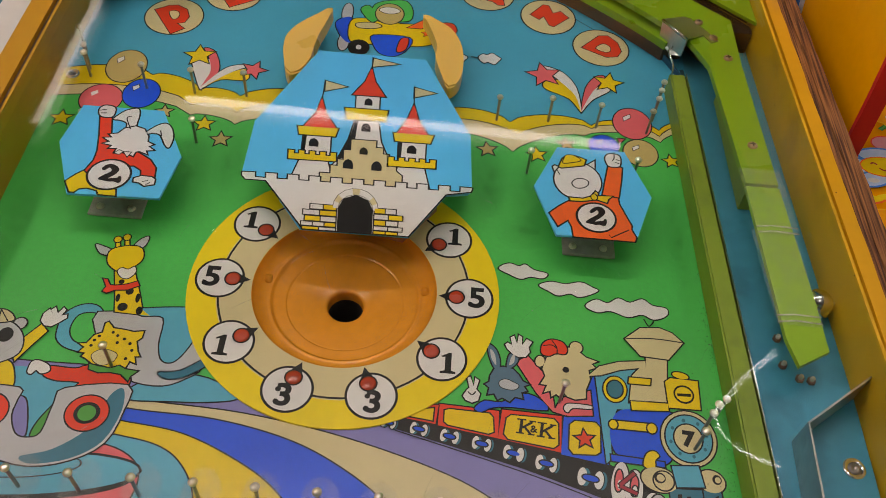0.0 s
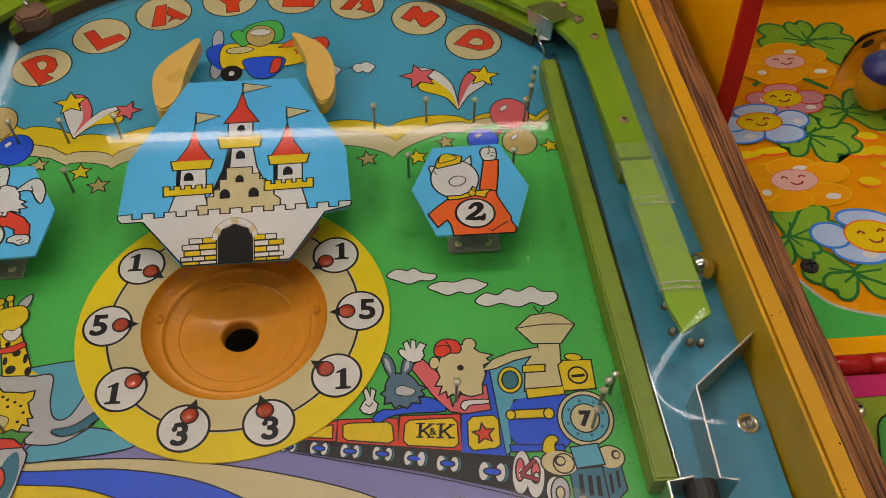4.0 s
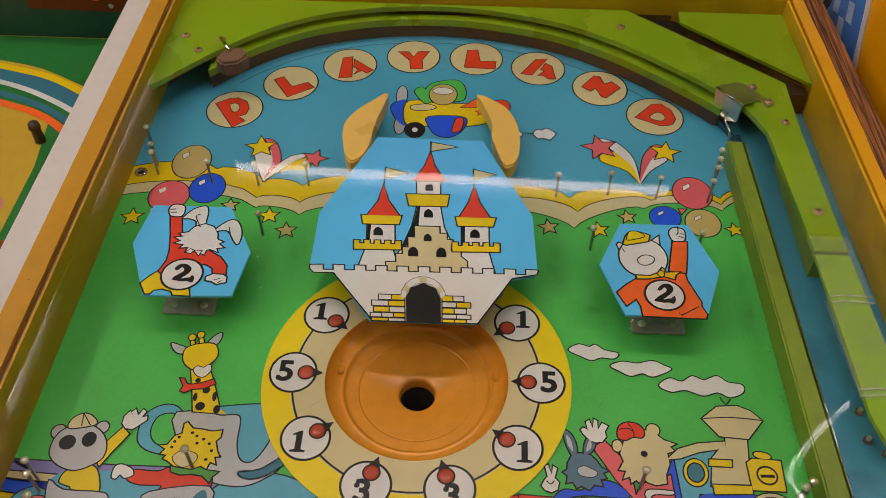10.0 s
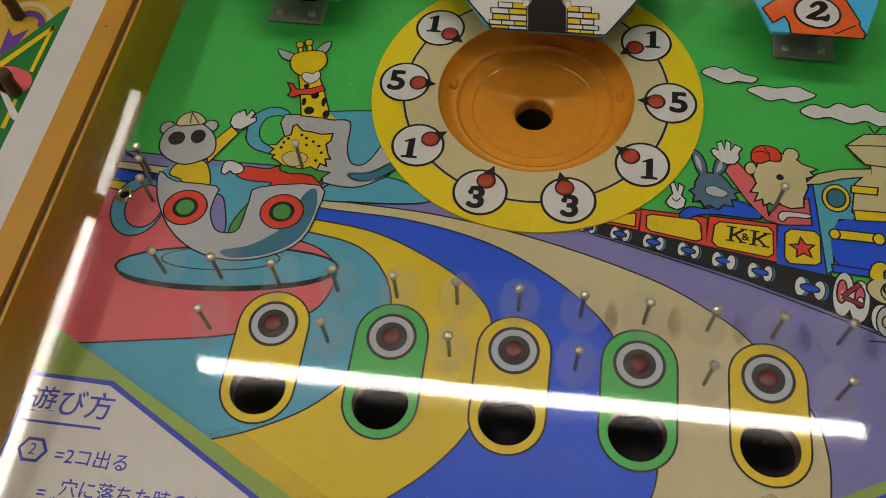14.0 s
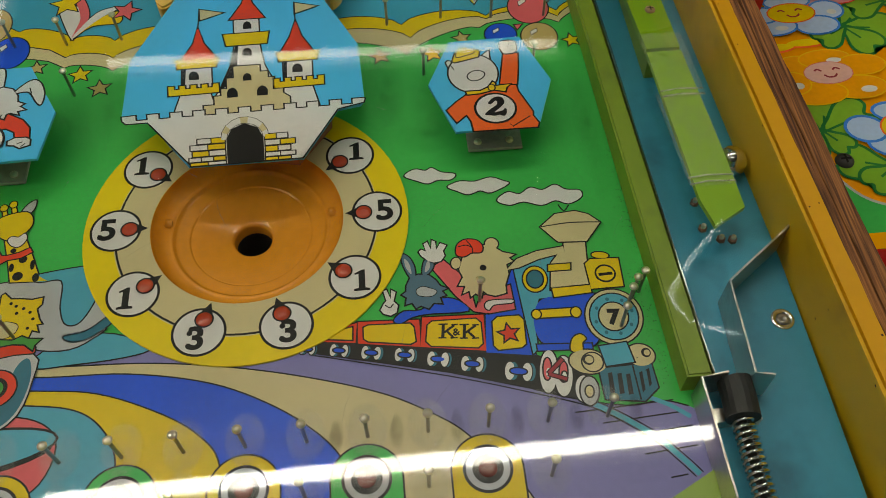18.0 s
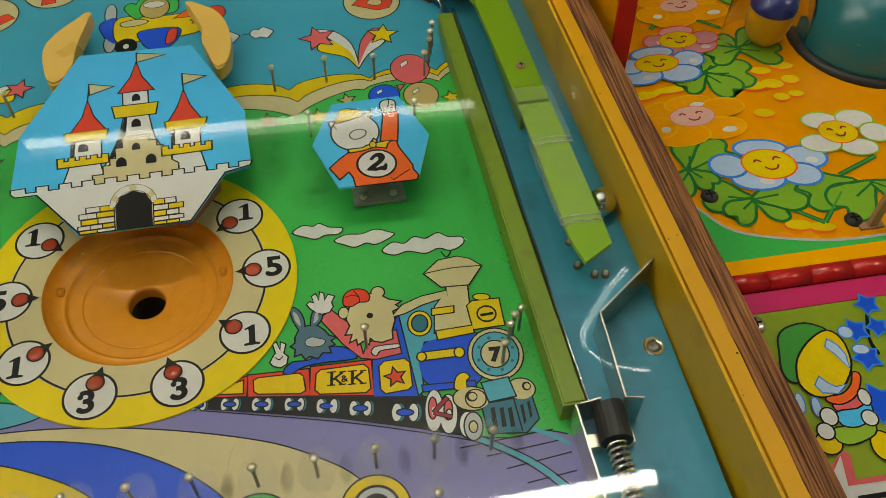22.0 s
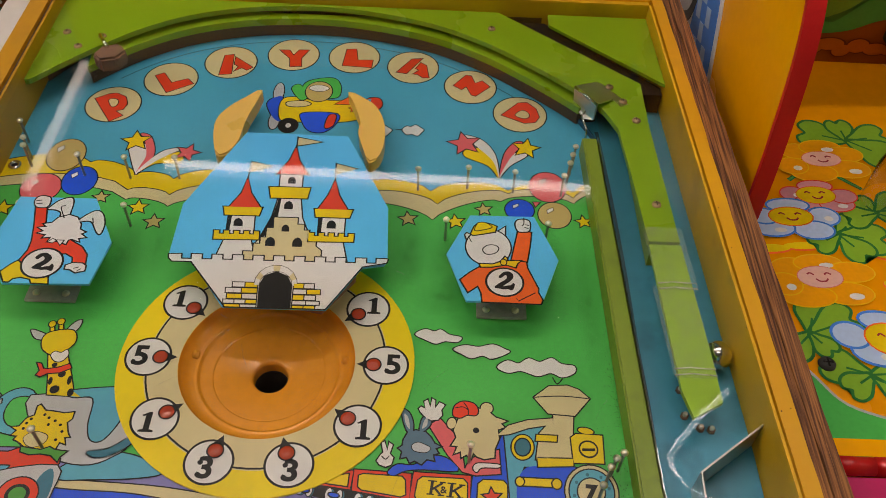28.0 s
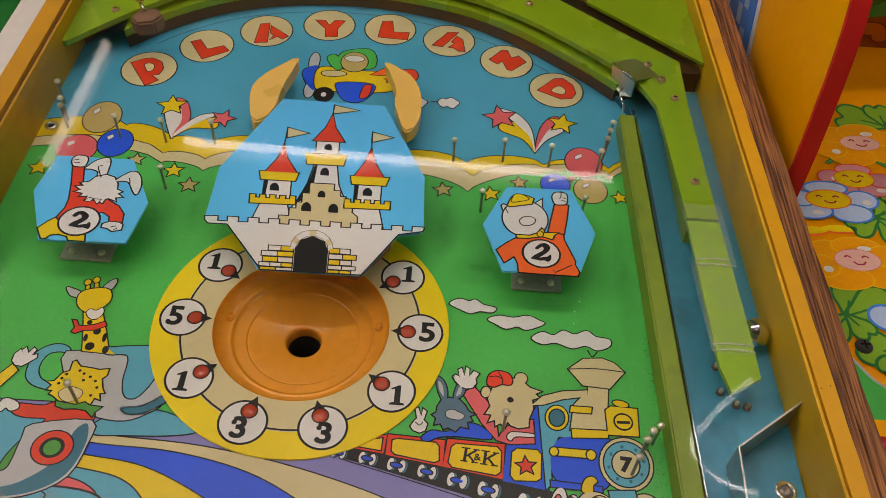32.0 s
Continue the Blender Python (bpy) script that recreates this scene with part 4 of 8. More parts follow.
on_field("star", star(-121.9, 139.9, 7.6, 8), "gold", 6, line=1)
on_field("star", star(-106.6, 125.3, 7.5, 8), "tan", 6, line=1)
on_field("star", star(-153.7, 149.3, 6.4, 8), "tan", 6, line=1)
on_field("star", star(89.4, 138.9, 7.3, 8), "tan", 6, line=1)
on_field("star", star(126.8, 137.9, 7.3, 8), "gold", 6, line=1)
on_field("star", star(228.5, 143.1, 6.4, 8), "gold", 6, line=1)
on_field("star", star(149.3, 152.3, 6.5, 8), "tan", 6, line=1)
on_field("plane_nose", curve([(-41.2, 272.4), (-34.8, 281.6), (-27.9, 280.2), (-25.4, 250.8), (-33.2, 253.5)], 4), "blue", 5)
on_field("plane_body", curve([(-29.3, 274.9), (-20.3, 282.6), (13.9, 279.6), (42.9, 283.2), (55.1, 283.5), (52.9, 269.2), (38.8, 255), (15.3, 250.2), (-17.7, 249.5), (-27.5, 253.6)], 4), "gold", 6)
on_field("plane_tail", curve([(46.8, 284), (56.6, 285.8), (60.5, 276.8), (55.3, 268.5), (48, 270.5)], 4), "red", 7)
on_field("plane_fin", [(19, 275.2), (32.1, 287.5), (39, 286.9), (31, 275.4)], "orange", 7)
on_field("plane_wing", curve([(-8.1, 261.3), (21.9, 261.9), (21.1, 246.7), (11.3, 236.7), (-0.5, 238.5), (-7.4, 249.7)], 4), "blue", 7)
on_field("wing_tip", curve([(14.9, 258.8), (21, 259.7), (19.3, 246), (12.8, 243)], 4), "red", 8)
on_field("plane_flash", curve([(-23.6, 275), (-10.2, 277.6), (-2.7, 274), (-9.7, 270.1), (-21.7, 269.9)], 4), "cream", 7)
on_field("plane_wheel", disc(-18.7, 243.9, 8, 9.2, turn=1), "black", 7)
on_field("wheel_hub", disc(-18.7, 243.8, 2.3, 2.9, turn=1), "white", 8)
on_field("propeller_blade", disc(-33, 288.6, 4.4, 13.1, turn=1), "grey", 5)
on_field("propeller_blade", disc(-31.8, 249.3, 4.3, 10.8, turn=1), "grey", 5)
on_field("pilot_cap", curve([(-12.7, 292.8), (-8.2, 306.1), (12.4, 312.1), (20.7, 302.8), (21.4, 287.3), (13.8, 282.6), (-5.6, 280.7)], 4), "green", 7)
on_field("pilot_shape", disc(2.6, 291.6, 11.8, 13.9, turn=1), "tan", 8)
on_field("sleeve", curve([(-22.2, 294.1), (-15.7, 300.5), (-6.8, 285.2), (-12.2, 279)], 4), "green", 7)
on_field("body_star", star(36, 269.6, 4.8, 5), "orange", 7, line=0.6)
on_field("tail_stripe", [(46.8, 283.3), (50.2, 284.1), (50, 270.6), (47.1, 270.5)], "aqua", 7.6, line=0.5)
on_field("goggle", curve([(-6.6, 296), (-1.9, 300), (6, 300.1), (11.1, 296.4), (6.4, 292.4), (-1.4, 292.2)], 4), "white", 8.8, line=0.6)
for px, py in ((61.5, 242.5), (89, 244.5)):
    on_field("puff", curve([(px - 9, py), (px - 5.5, py + 5), (px - 2, py + 4.2), (px + 2, py + 7), (px + 6, py + 4), (px + 9.3, py + 1), (px + 7, py - 3), (px + 4, py - 7), (px - 1, py - 4.6), (px - 5, py - 6)], 4), "white", 5)
on_field("puff_tail", strip([(74, 244.6), (80, 244.8)], 1.0), "black", 4.8, line=0)
# roads and the ground below
def road(name, edge, colour, layer, label):
    line = curve(edge, 6, False)
    on_field(name, line + [(edge[-1][0], -300), (-240, -300), (-240, edge[0][1])], colour, layer, line=0, label=label, cut=True)
    o = on_field("contour", strip(line, 0.9), "black", layer + 0.4, line=0, cut=True)



line = curve([(-259.1, -69.1), (-178.7, -70.3), (-119.7, -71.1), (-51.6, -83.3), (-17.1, -88.2), (45.7, -95.5), (84, -104.6), (122.1, -114.4), (147.1, -123), (177.8, -134.7), (208.9, -142.5), (229, -141.3), (242.7, -145.8)], 4, False)
on_field("lilac_ground", line + [(249.5, -150), (249.5, -300), (-240, -300), (-240, line[0][1])], "lilac", 1, line=0, label="lilac painted ground", cut=True)
on_field("contour", strip(line, 0.9), "black", 1.4, line=0)
road("cream_road", [(-257.2, -76.3), (-176.8, -80.5), (-115.8, -89.7), (-47.8, -93.5), (13.7, -104), (72.5, -121.4), (105.5, -138.6), (123.6, -153.3), (149.2, -184.2), (156.1, -207.4), (155.5, -229.5), (152.4, -245.4)], "cream", 2, "cream curved painted road")
road("blue_road", [(-255.9, -81.4), (-175.8, -86.3), (-116.6, -96.1), (-63, -98.8), (-16.5, -108.8), (19.5, -126.3), (45.2, -146.6), (58.5, -166), (74.3, -199.3), (76.7, -224.9), (71, -246.5), (57.9, -275.9)], "blue", 3, "blue curved painted road")
road("yellow_road", [(-253.9, -89.2), (-173.7, -97.7), (-117.1, -104.2), (-77.6, -109.7), (-39.9, -125.9), (-18.5, -141.4), (-9.4, -156.3), (-6.6, -184.8), (-13.6, -214.5), (-30.1, -237.6), (-51.4, -256.1), (-74.7, -272.5)], "gold", 4, "yellow curved painted road")
road("aqua_road", [(-251.9, -96.9), (-172, -107), (-117.5, -113), (-89.1, -118.5), (-72.7, -130.9), (-63.7, -149.7), (-64.8, -172.4), (-75.7, -194.2), (-95.9, -215.1), (-121.7, -229.7), (-143.8, -237.8)], "aqua", 5, "aqua curved painted road")
on_field("pink_ground", curve([(-242.8, -96.9), (-185.1, -114.7), (-128.8, -118.6), (-105.1, -125.4), (-96.3, -138.7), (-101.7, -158.1), (-117.8, -168.7), (-142.6, -179.1), (-186.1, -187.5), (-245.6, -195), (-265.4, -176.4), (-255.7, -132.7)], 4), "pink", 6, label="pink painted ground")
# teacups
on_field("back_saucer", curve([(-116.3, -85.2), (-104.7, -77), (-79.2, -71.9), (-56.8, -79.6), (-52.9, -85.1), (-70.1, -88.6), (-95.7, -90.2), (-113.6, -90.8)], 4), "aqua", 7)
on_field("back_handle", curve([(-168.7, -51.1), (-168.1, -36), (-157.7, -28), (-146.1, -32.3), (-137.4, -56.8), (-141.2, -62.5), (-155.2, -61.3), (-163.9, -57.9)], 4), "aqua", 7)
on_field("handle_gap", curve([(-161.5, -46.2), (-159.2, -36.5), (-150.2, -34.4), (-144.4, -40.4), (-141.4, -54.2), (-149.4, -56.6), (-157.6, -53.9)], 4), "green", 7.8)
on_field("back_teacup", curve([(-148.8, -33), (-108.7, -33.4), (-82.7, -28.5), (-77.2, -63.6), (-85.4, -74.4), (-97.5, -80.3), (-113.5, -79.4), (-123.6, -73.9), (-141.2, -55)], 3), "grey", 8.6)
on_field("cup_inside", curve([(-127.6, -29), (-97.1, -24.6), (-83, -26.8), (-87, -48.1), (-92.6, -61), (-97.6, -64.7), (-102.8, -62.3), (-106.3, -51.9), (-108.4, -33.4), (-121.5, -33.2)], 4), "aqua", 9.4)
on_field("cup_shade", curve([(-101.7, -71.9), (-89.5, -69.6), (-77.6, -60.8), (-75.4, -64.7), (-87.1, -73.8), (-96.7, -75.5)], 4), "deep", 9.4)
on_field("giraffe_neck", [(-147.5, -1.5), (-135.7, 0.8), (-128, -16.1), (-122.8, -28.8), (-117, -32.9), (-139, -31.9), (-142.6, -17.8)], "gold", 10)
on_field("giraffe_shape", curve([(-155.5, 10.8), (-153.9, 16.2), (-146.1, 19.5), (-137.7, 19.9), (-133.8, 15.6), (-133.2, 9.5), (-137, 3.4), (-141.5, -0.8), (-147, -0.5), (-153.2, 4)], 4), "gold", 10.8)
on_field("muzzle_shape", curve([(-145.7, -1.3), (-143.9, 1.7), (-139.7, 0.8), (-136.3, 3.5), (-134.6, -0.9), (-137.8, -5.9), (-142.2, -5.5)], 4), "white", 11.4, line=0.7)
on_field("ear_shape", curve([(-165.6, 18.8), (-161.4, 18.3), (-153.2, 14.8), (-154.9, 11.3), (-161.1, 12.5)], 4), "grey", 10)
on_field("ear_shape", curve([(-141.6, 19), (-138.3, 26.1), (-133.8, 29), (-133.9, 22.7), (-137.3, 18)], 4), "grey", 10)
on_field("spot", disc(-141.1, -9, 1.8, 1.8, turn=7), "black", 11, line=0)
on_field("spot", disc(-134.1, -15.9, 2.5, 2.7, turn=7), "black", 11, line=0)
on_field("spot", disc(-127.8, -20.5, 1.4, 3.6, turn=6), "black", 11, line=0)
on_field("spot", disc(-140, -21.5, 1.4, 3.1, turn=6), "black", 11, line=0)
on_field("spot", disc(-135.3, -28, 3.1, 3.1, turn=6), "black", 11, line=0)
on_field("spot", disc(-124.4, -29.8, 2.1, 3.1, turn=6), "black", 11, line=0)
on_field("horn_shape", [(-151.6, 16), (-153.9, 24.4), (-151.8, 24.6), (-149.1, 16.3)], "gold", 10)
on_field("horn_tip", disc(-152.9, 24.6, 2.2, 2.4, turn=7), "gold", 10.6, line=0.8)
on_field("horn_shape", [(-146.3, 18.5), (-148.6, 26.9), (-146.4, 27.2), (-143.7, 18.8)], "gold", 10)
on_field("horn_tip", disc(-147.5, 27, 2.2, 2.4, turn=6), "gold", 10.6, line=0.8)
on_field("scarf", [(-152.8, -8), (-150.3, -8.2), (-147.5, -12.4), (-144.2, -12.5), (-137.4, -10.9), (-131.3, -7.9), (-129.5, -10.9), (-135.8, -14.7), (-143.5, -15.6), (-147.9, -18.4), (-150.6, -17.3), (-149.4, -13.6)], "red", 11.6)
on_field("red_sleeve", curve([(-168.2, -75.6), (-164, -73.5), (-150.2, -73.9), (-143.5, -71.1), (-130.4, -71.6), (-120, -73.1), (-116.5, -79.8), (-121.4, -84.4), (-145, -86.4), (-145.3, -82.5), (-158.2, -82.5), (-166.3, -80.2)], 3), "red", 10)
on_field("big_cat_shape", [(-148.9, -56.1), (-145.9, -49.9), (-141.6, -47.7), (-141.8, -40.9), (-140.3, -39.9), (-136.1, -44.1), (-129.8, -44.6), (-123.7, -45.6), (-117.7, -44.5), (-117.7, -49.1), (-120.2, -51.9), (-117.6, -59.1), (-115.6, -62.1), (-118.6, -62.5), (-116.9, -67.1), (-120.5, -65.9), (-121.8, -70.9), (-125, -68.9), (-130.5, -71.2), (-141, -70), (-146, -66.5), (-149, -65.2), (-147.6, -62.6), (-151.5, -62.2), (-149.3, -58.7), (-153.2, -56.6)], "gold", 11, line=1)
on_field("muzzle_shape", curve([(-143.5, -63.8), (-140, -60.1), (-135.3, -59.5), (-129.2, -62.1), (-130.1, -67.1), (-135.5, -70.1), (-140.7, -68.3)], 4), "cream", 11.6, line=0.5)
on_field("spot", disc(-145, -53.6, 1, 1, turn=6), "black", 12, line=0)
on_field("spot", disc(-143, -50.4, 1, 1, turn=6), "black", 12, line=0)
on_field("spot", disc(-132.2, -49.1, 1, 1, turn=9), "black", 12, line=0)
on_field("spot", disc(-127.6, -51.1, 1, 1, turn=6), "black", 12, line=0)
on_field("spot", disc(-123.5, -54, 1, 1, turn=6), "black", 12, line=0)
on_field("spot", disc(-121.1, -58.6, 1, 1, turn=9), "black", 12, line=0)
on_field("spot", disc(-123.2, -64.6, 1, 1, turn=9), "black", 12, line=0)
on_field("spot", disc(-145.8, -57.4, 1, 1, turn=6), "black", 12, line=0)
on_field("spot", disc(-131.1, -54, 1, 1, turn=6), "black", 12, line=0)
on_field("spot", disc(-135.5, -47, 1, 1, turn=6), "black", 12, line=0)
on_field("collar", [(-143, -70.2), (-137.3, -71.2), (-130.3, -72), (-125.4, -69.8), (-121.6, -71.7), (-114.1, -72.4), (-117.3, -76), (-117.9, -79.2), (-122.9, -75.1), (-129.8, -74.3), (-136.4, -75.1), (-142.2, -73.4)], "leaf", 11.6)
on_field("glove_shape", curve([(-176.8, -76.7), (-176.2, -71.7), (-172.4, -70.5), (-166.2, -73), (-164.5, -76.8), (-168.7, -78.9), (-172, -76.9), (-174, -79.6), (-176.2, -79)], 4), "white", 11)
on_field("yellow_coat", curve([(-206.8, -82.7), (-205.1, -76.8), (-198.5, -73.5), (-191.4, -71.9), (-185.9, -76.1), (-181.7, -88.4), (-190.7, -87.9), (-203.4, -84.7)], 4), "gold", 10)
on_field("coat_pocket", curve([(-198.4, -87.3), (-200, -79.8), (-196.9, -76.6), (-191.7, -80.1), (-190.3, -87.1)], 4), "gold", 10.6, line=0.8)
on_field("coat_sleeve", [(-189.2, -67.5), (-186.4, -55.5), (-179.4, -45.3), (-174.6, -49.8), (-181.1, -61.6), (-186.4, -72.1)], "gold", 10)
on_field("glove_shape", [(-180.7, -42.8), (-180.8, -37.6), (-178.2, -33.8), (-175, -37.8), (-177.3, -34.6), (-175.1, -32.1), (-172.5, -36.7), (-170.2, -32), (-168.3, -33.6), (-170, -38.1), (-166.7, -36.9), (-166.1, -39.4), (-170, -43.3), (-173.4, -46.3), (-177.8, -45.9)], "white", 11)
on_field("ear_shape", disc(-218.4, -50.2, 4.2, 4.4, turn=7), "grey", 10)
on_field("ear_shape", disc(-192.3, -45.9, 3.8, 3.9, turn=6), "grey", 10)
on_field("panda_shape", curve([(-219.2, -63.5), (-219.1, -55), (-215, -48.5), (-206.9, -45.9), (-198.1, -45.7), (-190.5, -50.8), (-186.3, -58), (-186, -66.3), (-192, -72), (-200.7, -75.4), (-209.7, -73.2), (-216, -69)], 4), "grey", 11)
on_field("dark_patch", disc(-210.5, -57.4, 5.1, 5.1, turn=7), "black", 11.8, line=0)
on_field("dark_patch", disc(-197.8, -54.7, 4.5, 5.2, turn=6), "black", 11.8, line=0)
on_field("cap", curve([(-212.9, -47.4), (-212.6, -41.3), (-206.7, -37.1), (-200.4, -39), (-196.8, -43.8), (-204.6, -46.5)], 4), "cream", 12)
on_field("cap_line", strip(curve([(-206.7, -37.1), (-205.5, -45.7)], 4, False), 0.7), "black", 12.6, line=0)
on_field("cap_line", strip(curve([(-206.7, -37.1), (-200, -45.1)], 4, False), 0.7), "black", 12.6, line=0)
on_field("cup_hollow", curve([(-213.1, -82.1), (-180.8, -75.1), (-117.5, -79.4), (-118.2, -108.3), (-134.3, -122.8), (-159, -127), (-190.5, -119)], 3), "aqua", 9, line=0)
on_field("lilac_shape", curve([(-175.8, -95.4), (-170.4, -98), (-164.3, -117.6), (-170.5, -117.8), (-176.2, -106.3)], 4), "lilac", 10.4)
on_field("green_shape", curve([(-151.7, -93.2), (-146.9, -93.9), (-153.5, -116.6), (-161, -119.1), (-159.8, -108.5)], 4), "leaf", 10.4)
on_field("front_handle", disc(-218.8, -107, 15.1, 19.7, turn=5), "aqua", 8)
on_field("handle_gap", disc(-215.1, -106.8, 10.5, 14.1, turn=5), "pink", 9)
on_field("front_teacup", curve([(-212.9, -82.9), (-202.7, -88.4), (-177.4, -89.3), (-176.1, -96.6), (-176, -107), (-170.2, -117.8), (-162.5, -119.7), (-156, -115.7), (-154.8, -96.6), (-151.7, -87.3), (-117, -82.1), (-115, -98.6), (-119.8, -118.9), (-135.6, -130.9), (-156.7, -135.9), (-178.8, -131.5), (-196.6, -118.5), (-208.9, -99.7)], 3), "grey", 12, label="grey white painted teacup")
on_field("cup_shade", curve([(-118.8, -84.6), (-115.9, -98.7), (-121.2, -118.3), (-135.9, -129.9), (-155.4, -134.7), (-162.8, -131), (-146.6, -125.1), (-130.7, -110.3), (-125.3, -89.9)], 4), "deep", 12.8, line=0)
on_field("cup_ring", disc(-190.8, -105.3, 12.1, 11.3, turn=5), "red", 13.6)
on_field("cup_ring_gap", disc(-190.8, -105.3, 7.5, 7, turn=6), "black", 14.2, line=0)
on_field("cup_dot", disc(-190.8, -105.3, 5.2, 5.1, turn=5), "leaf", 14.8, line=0)
on_field("cup_ring", disc(-134.8, -101.9, 11.9, 11.1, turn=5), "red", 13.6)
on_field("cup_ring_gap", disc(-134.8, -101.9, 7.4, 6.9, turn=5), "black", 14.2, line=0)
on_field("cup_dot", disc(-134.8, -102, 5.1, 5, turn=6), "leaf", 14.8, line=0)
on_field("saucer_foot", disc(-157.0, -143.2, 60.0, 12.4, turn=6), "black", 6.4, line=0)
on_field("front_saucer", disc(-157.4, -140.1, 61.1, 12.1, turn=6), "aqua", 7, line=1.4)
on_field("saucer_line", disc(-161.6, -135.6, 33.6, 7.6, turn=6), "black", 7.6, line=0)
on_field("saucer_inner", disc(-161.7, -135.6, 32.6, 6.9, turn=6), "aqua", 8.2, line=0)
# train
on_field("train_base", [(41, -86.5), (91.3, -93.1), (164.3, -107.4), (190.6, -119.4), (193.1, -139.8), (165.5, -130.4), (115.5, -114.7), (40.9, -96.1)], "black", 7, line=0)
on_field("wagon", [(43.3, -82.3), (65.1, -78.3), (63.9, -91.1), (43.8, -88.5)], "red", 8)
on_field("wagon_panel", [(47.5, -83.8), (62.3, -80.9), (62, -88.9), (47.8, -87.2)], "gold", 9)
on_field("wagon", [(65.7, -77.7), (101, -79.3), (100.5, -97), (65.2, -91.7)], "red", 8)
on_field("wagon_panel", [(68.9, -81.7), (71.6, -80.6), (95.4, -81.5), (97.3, -83.8), (97.9, -93.1), (95.1, -94.5), (71.1, -90.8), (68.9, -88.9)], "gold", 9)
on_field("wagon", [(102.8, -78.1), (138.2, -79.3), (137.3, -102.8), (100.5, -97)], "red", 8)
on_field("wagon_panel", [(105.6, -83.6), (108.2, -81.3), (133.5, -81.7), (135.9, -84.5), (135.6, -98), (132.9, -100.2), (106.5, -96.8), (104.1, -93.8)], "gold", 9)
# the two serif capitals are drawn stroke by stroke
for kx, ky in ((114.6, -83.6), (126.7, -84.9)):
    for n, stroke in enumerate([[(0.0, 0.0), (-1.1, -8.8)], [(-2.9, 0.1), (2.6, -0.2)], [(-3.6, -8.7), (1.0, -9.0)], [(0.0, -5.5), (6.2, -1.3)], [(4.4, -0.8), (8.2, -1.0)], [(1.2, -4.4), (4.9, -9.2)], [(3.2, -9.4), (7.3, -9.5)]]):
        on_field("letter_stroke", strip([(kx + x, ky + y) for x, y in stroke], 1.8 if n == 0 else 1.4 if n in (3, 5) else 0.9), "black", 10.5, line=0)
glyphs("ampersand", "&", 6.5, 121.4, -89.6, 1.05, "black", field, 1, 0.15)
on_field("tender_side", [(139.5, -79.9), (151.8, -65.7), (158.4, -50.8), (162.6, -49), (164.5, -108.2), (137.1, -103.9)], "blue", 8)
on_field("tender_panel", [(143, -84.5), (146.1, -81.8), (158.4, -81.9), (160.7, -84.7), (160, -100.6), (157.4, -102.4), (144.3, -102.9), (142, -99.8)], "gold", 9)
on_field("tender_star", star(151.3, -93, 5.7, 5), "red", 10, line=1)
on_field("cab", [(160, -50.2), (174.7, -43.1), (191.8, -38.5), (186.6, -71.6), (171.8, -71.6), (166.9, -84.6), (166.5, -104), (163.3, -107.3)], "aqua", 8.5)
on_field("cab_roof", [(155.3, -50.3), (162.8, -42.9), (175.4, -38.4), (192.2, -36.3), (192.1, -40.8), (175.6, -44.2), (163.3, -49.1)], "cream", 10)
on_field("cab_window", disc(171.5, -58.1, 7, 8.8, turn=-9), "gold", 10)
on_field("window_glass", disc(171.5, -58.1, 4.6, 5.9, turn=-9), "deep", 11)
on_field("boiler", curve([(173.5, -72.3), (189.5, -70.9), (205.3, -71.4), (209.5, -80.4), (203.2, -98.6), (194.9, -105.8), (173.4, -102.9), (167.2, -95.6), (167.3, -82.6)], 4), "blue", 9.2)
on_field("boiler_rod", strip([(168.4, -82), (192.6, -82.5)], 7), "black", 10.4, line=0)
on_field("boiler_rod", strip([(168.4, -82), (192.6, -82.5)], 5), "gold", 11, line=0)
on_field("rod_end", disc(168.8, -82.1, 2.4, 2.8, turn=-10), "gold", 11.6)
on_field("rod_end", disc(191.8, -82.8, 2.7, 3.2, turn=-9), "gold", 11.6)
on_field("chimney_stack", [(192.8, -32.8), (206, -33.2), (202.7, -65.1), (190.6, -65.2)], "cream", 10)
on_field("chimney_top", [(180.5, -20.7), (191, -11.7), (203.7, -10.5), (211.4, -13.6), (217.9, -20.4), (207, -33.8), (189.5, -32.7)], "cream", 10.8)
on_field("chimney_line", strip(curve([(180.9, -20.7), (199, -19.1), (217.6, -20.3)], 4, False), 0.8), "black", 11.4, line=0)
on_field("steam_dome", [(179.7, -66.3), (182.9, -47.6), (188.4, -41), (194.1, -40.2), (191.7, -64.9)], "cream", 10)
on_field("dome_band", [(180.9, -49), (194.2, -49.1), (193.5, -53.3), (180.2, -53.2)], "gold", 10.8)
on_field("dome_band", [(180.6, -65.6), (203.4, -65.2), (203.1, -70.2), (180.9, -71.5)], "gold", 10.8)
on_field("lamp_box", [(203.1, -50.1), (206.6, -47.2), (223.6, -47.8), (222.9, -67.7), (203.6, -67.8)], "gold", 10.8)
on_field("lamp_emblem", disc(213.8, -58, 6.4, 6.4, turn=-10), "black", 11.6, line=0)
on_field("lamp_emblem", disc(213.8, -58, 5.3, 5.1, turn=-10), "gold", 12.2, line=0)
on_field("emblem_bar", strip([(209.7, -58.6), (218.1, -58.3)], 2), "black", 12.8, line=0)
on_field("lamp_cap", disc(213.2, -44.8, 5, 2.2, turn=-10), "gold", 10.8)
on_field("boiler_front", disc(213.2, -87.4, 16.4, 18, turn=-10), "cream", 10)
on_field("boiler_band", disc(213.2, -87.4, 13.7, 15.1, turn=-10), "aqua", 11)
on_field("boiler_door", disc(212.9, -87.5, 8.2, 9.1, turn=-10), "cream", 12)
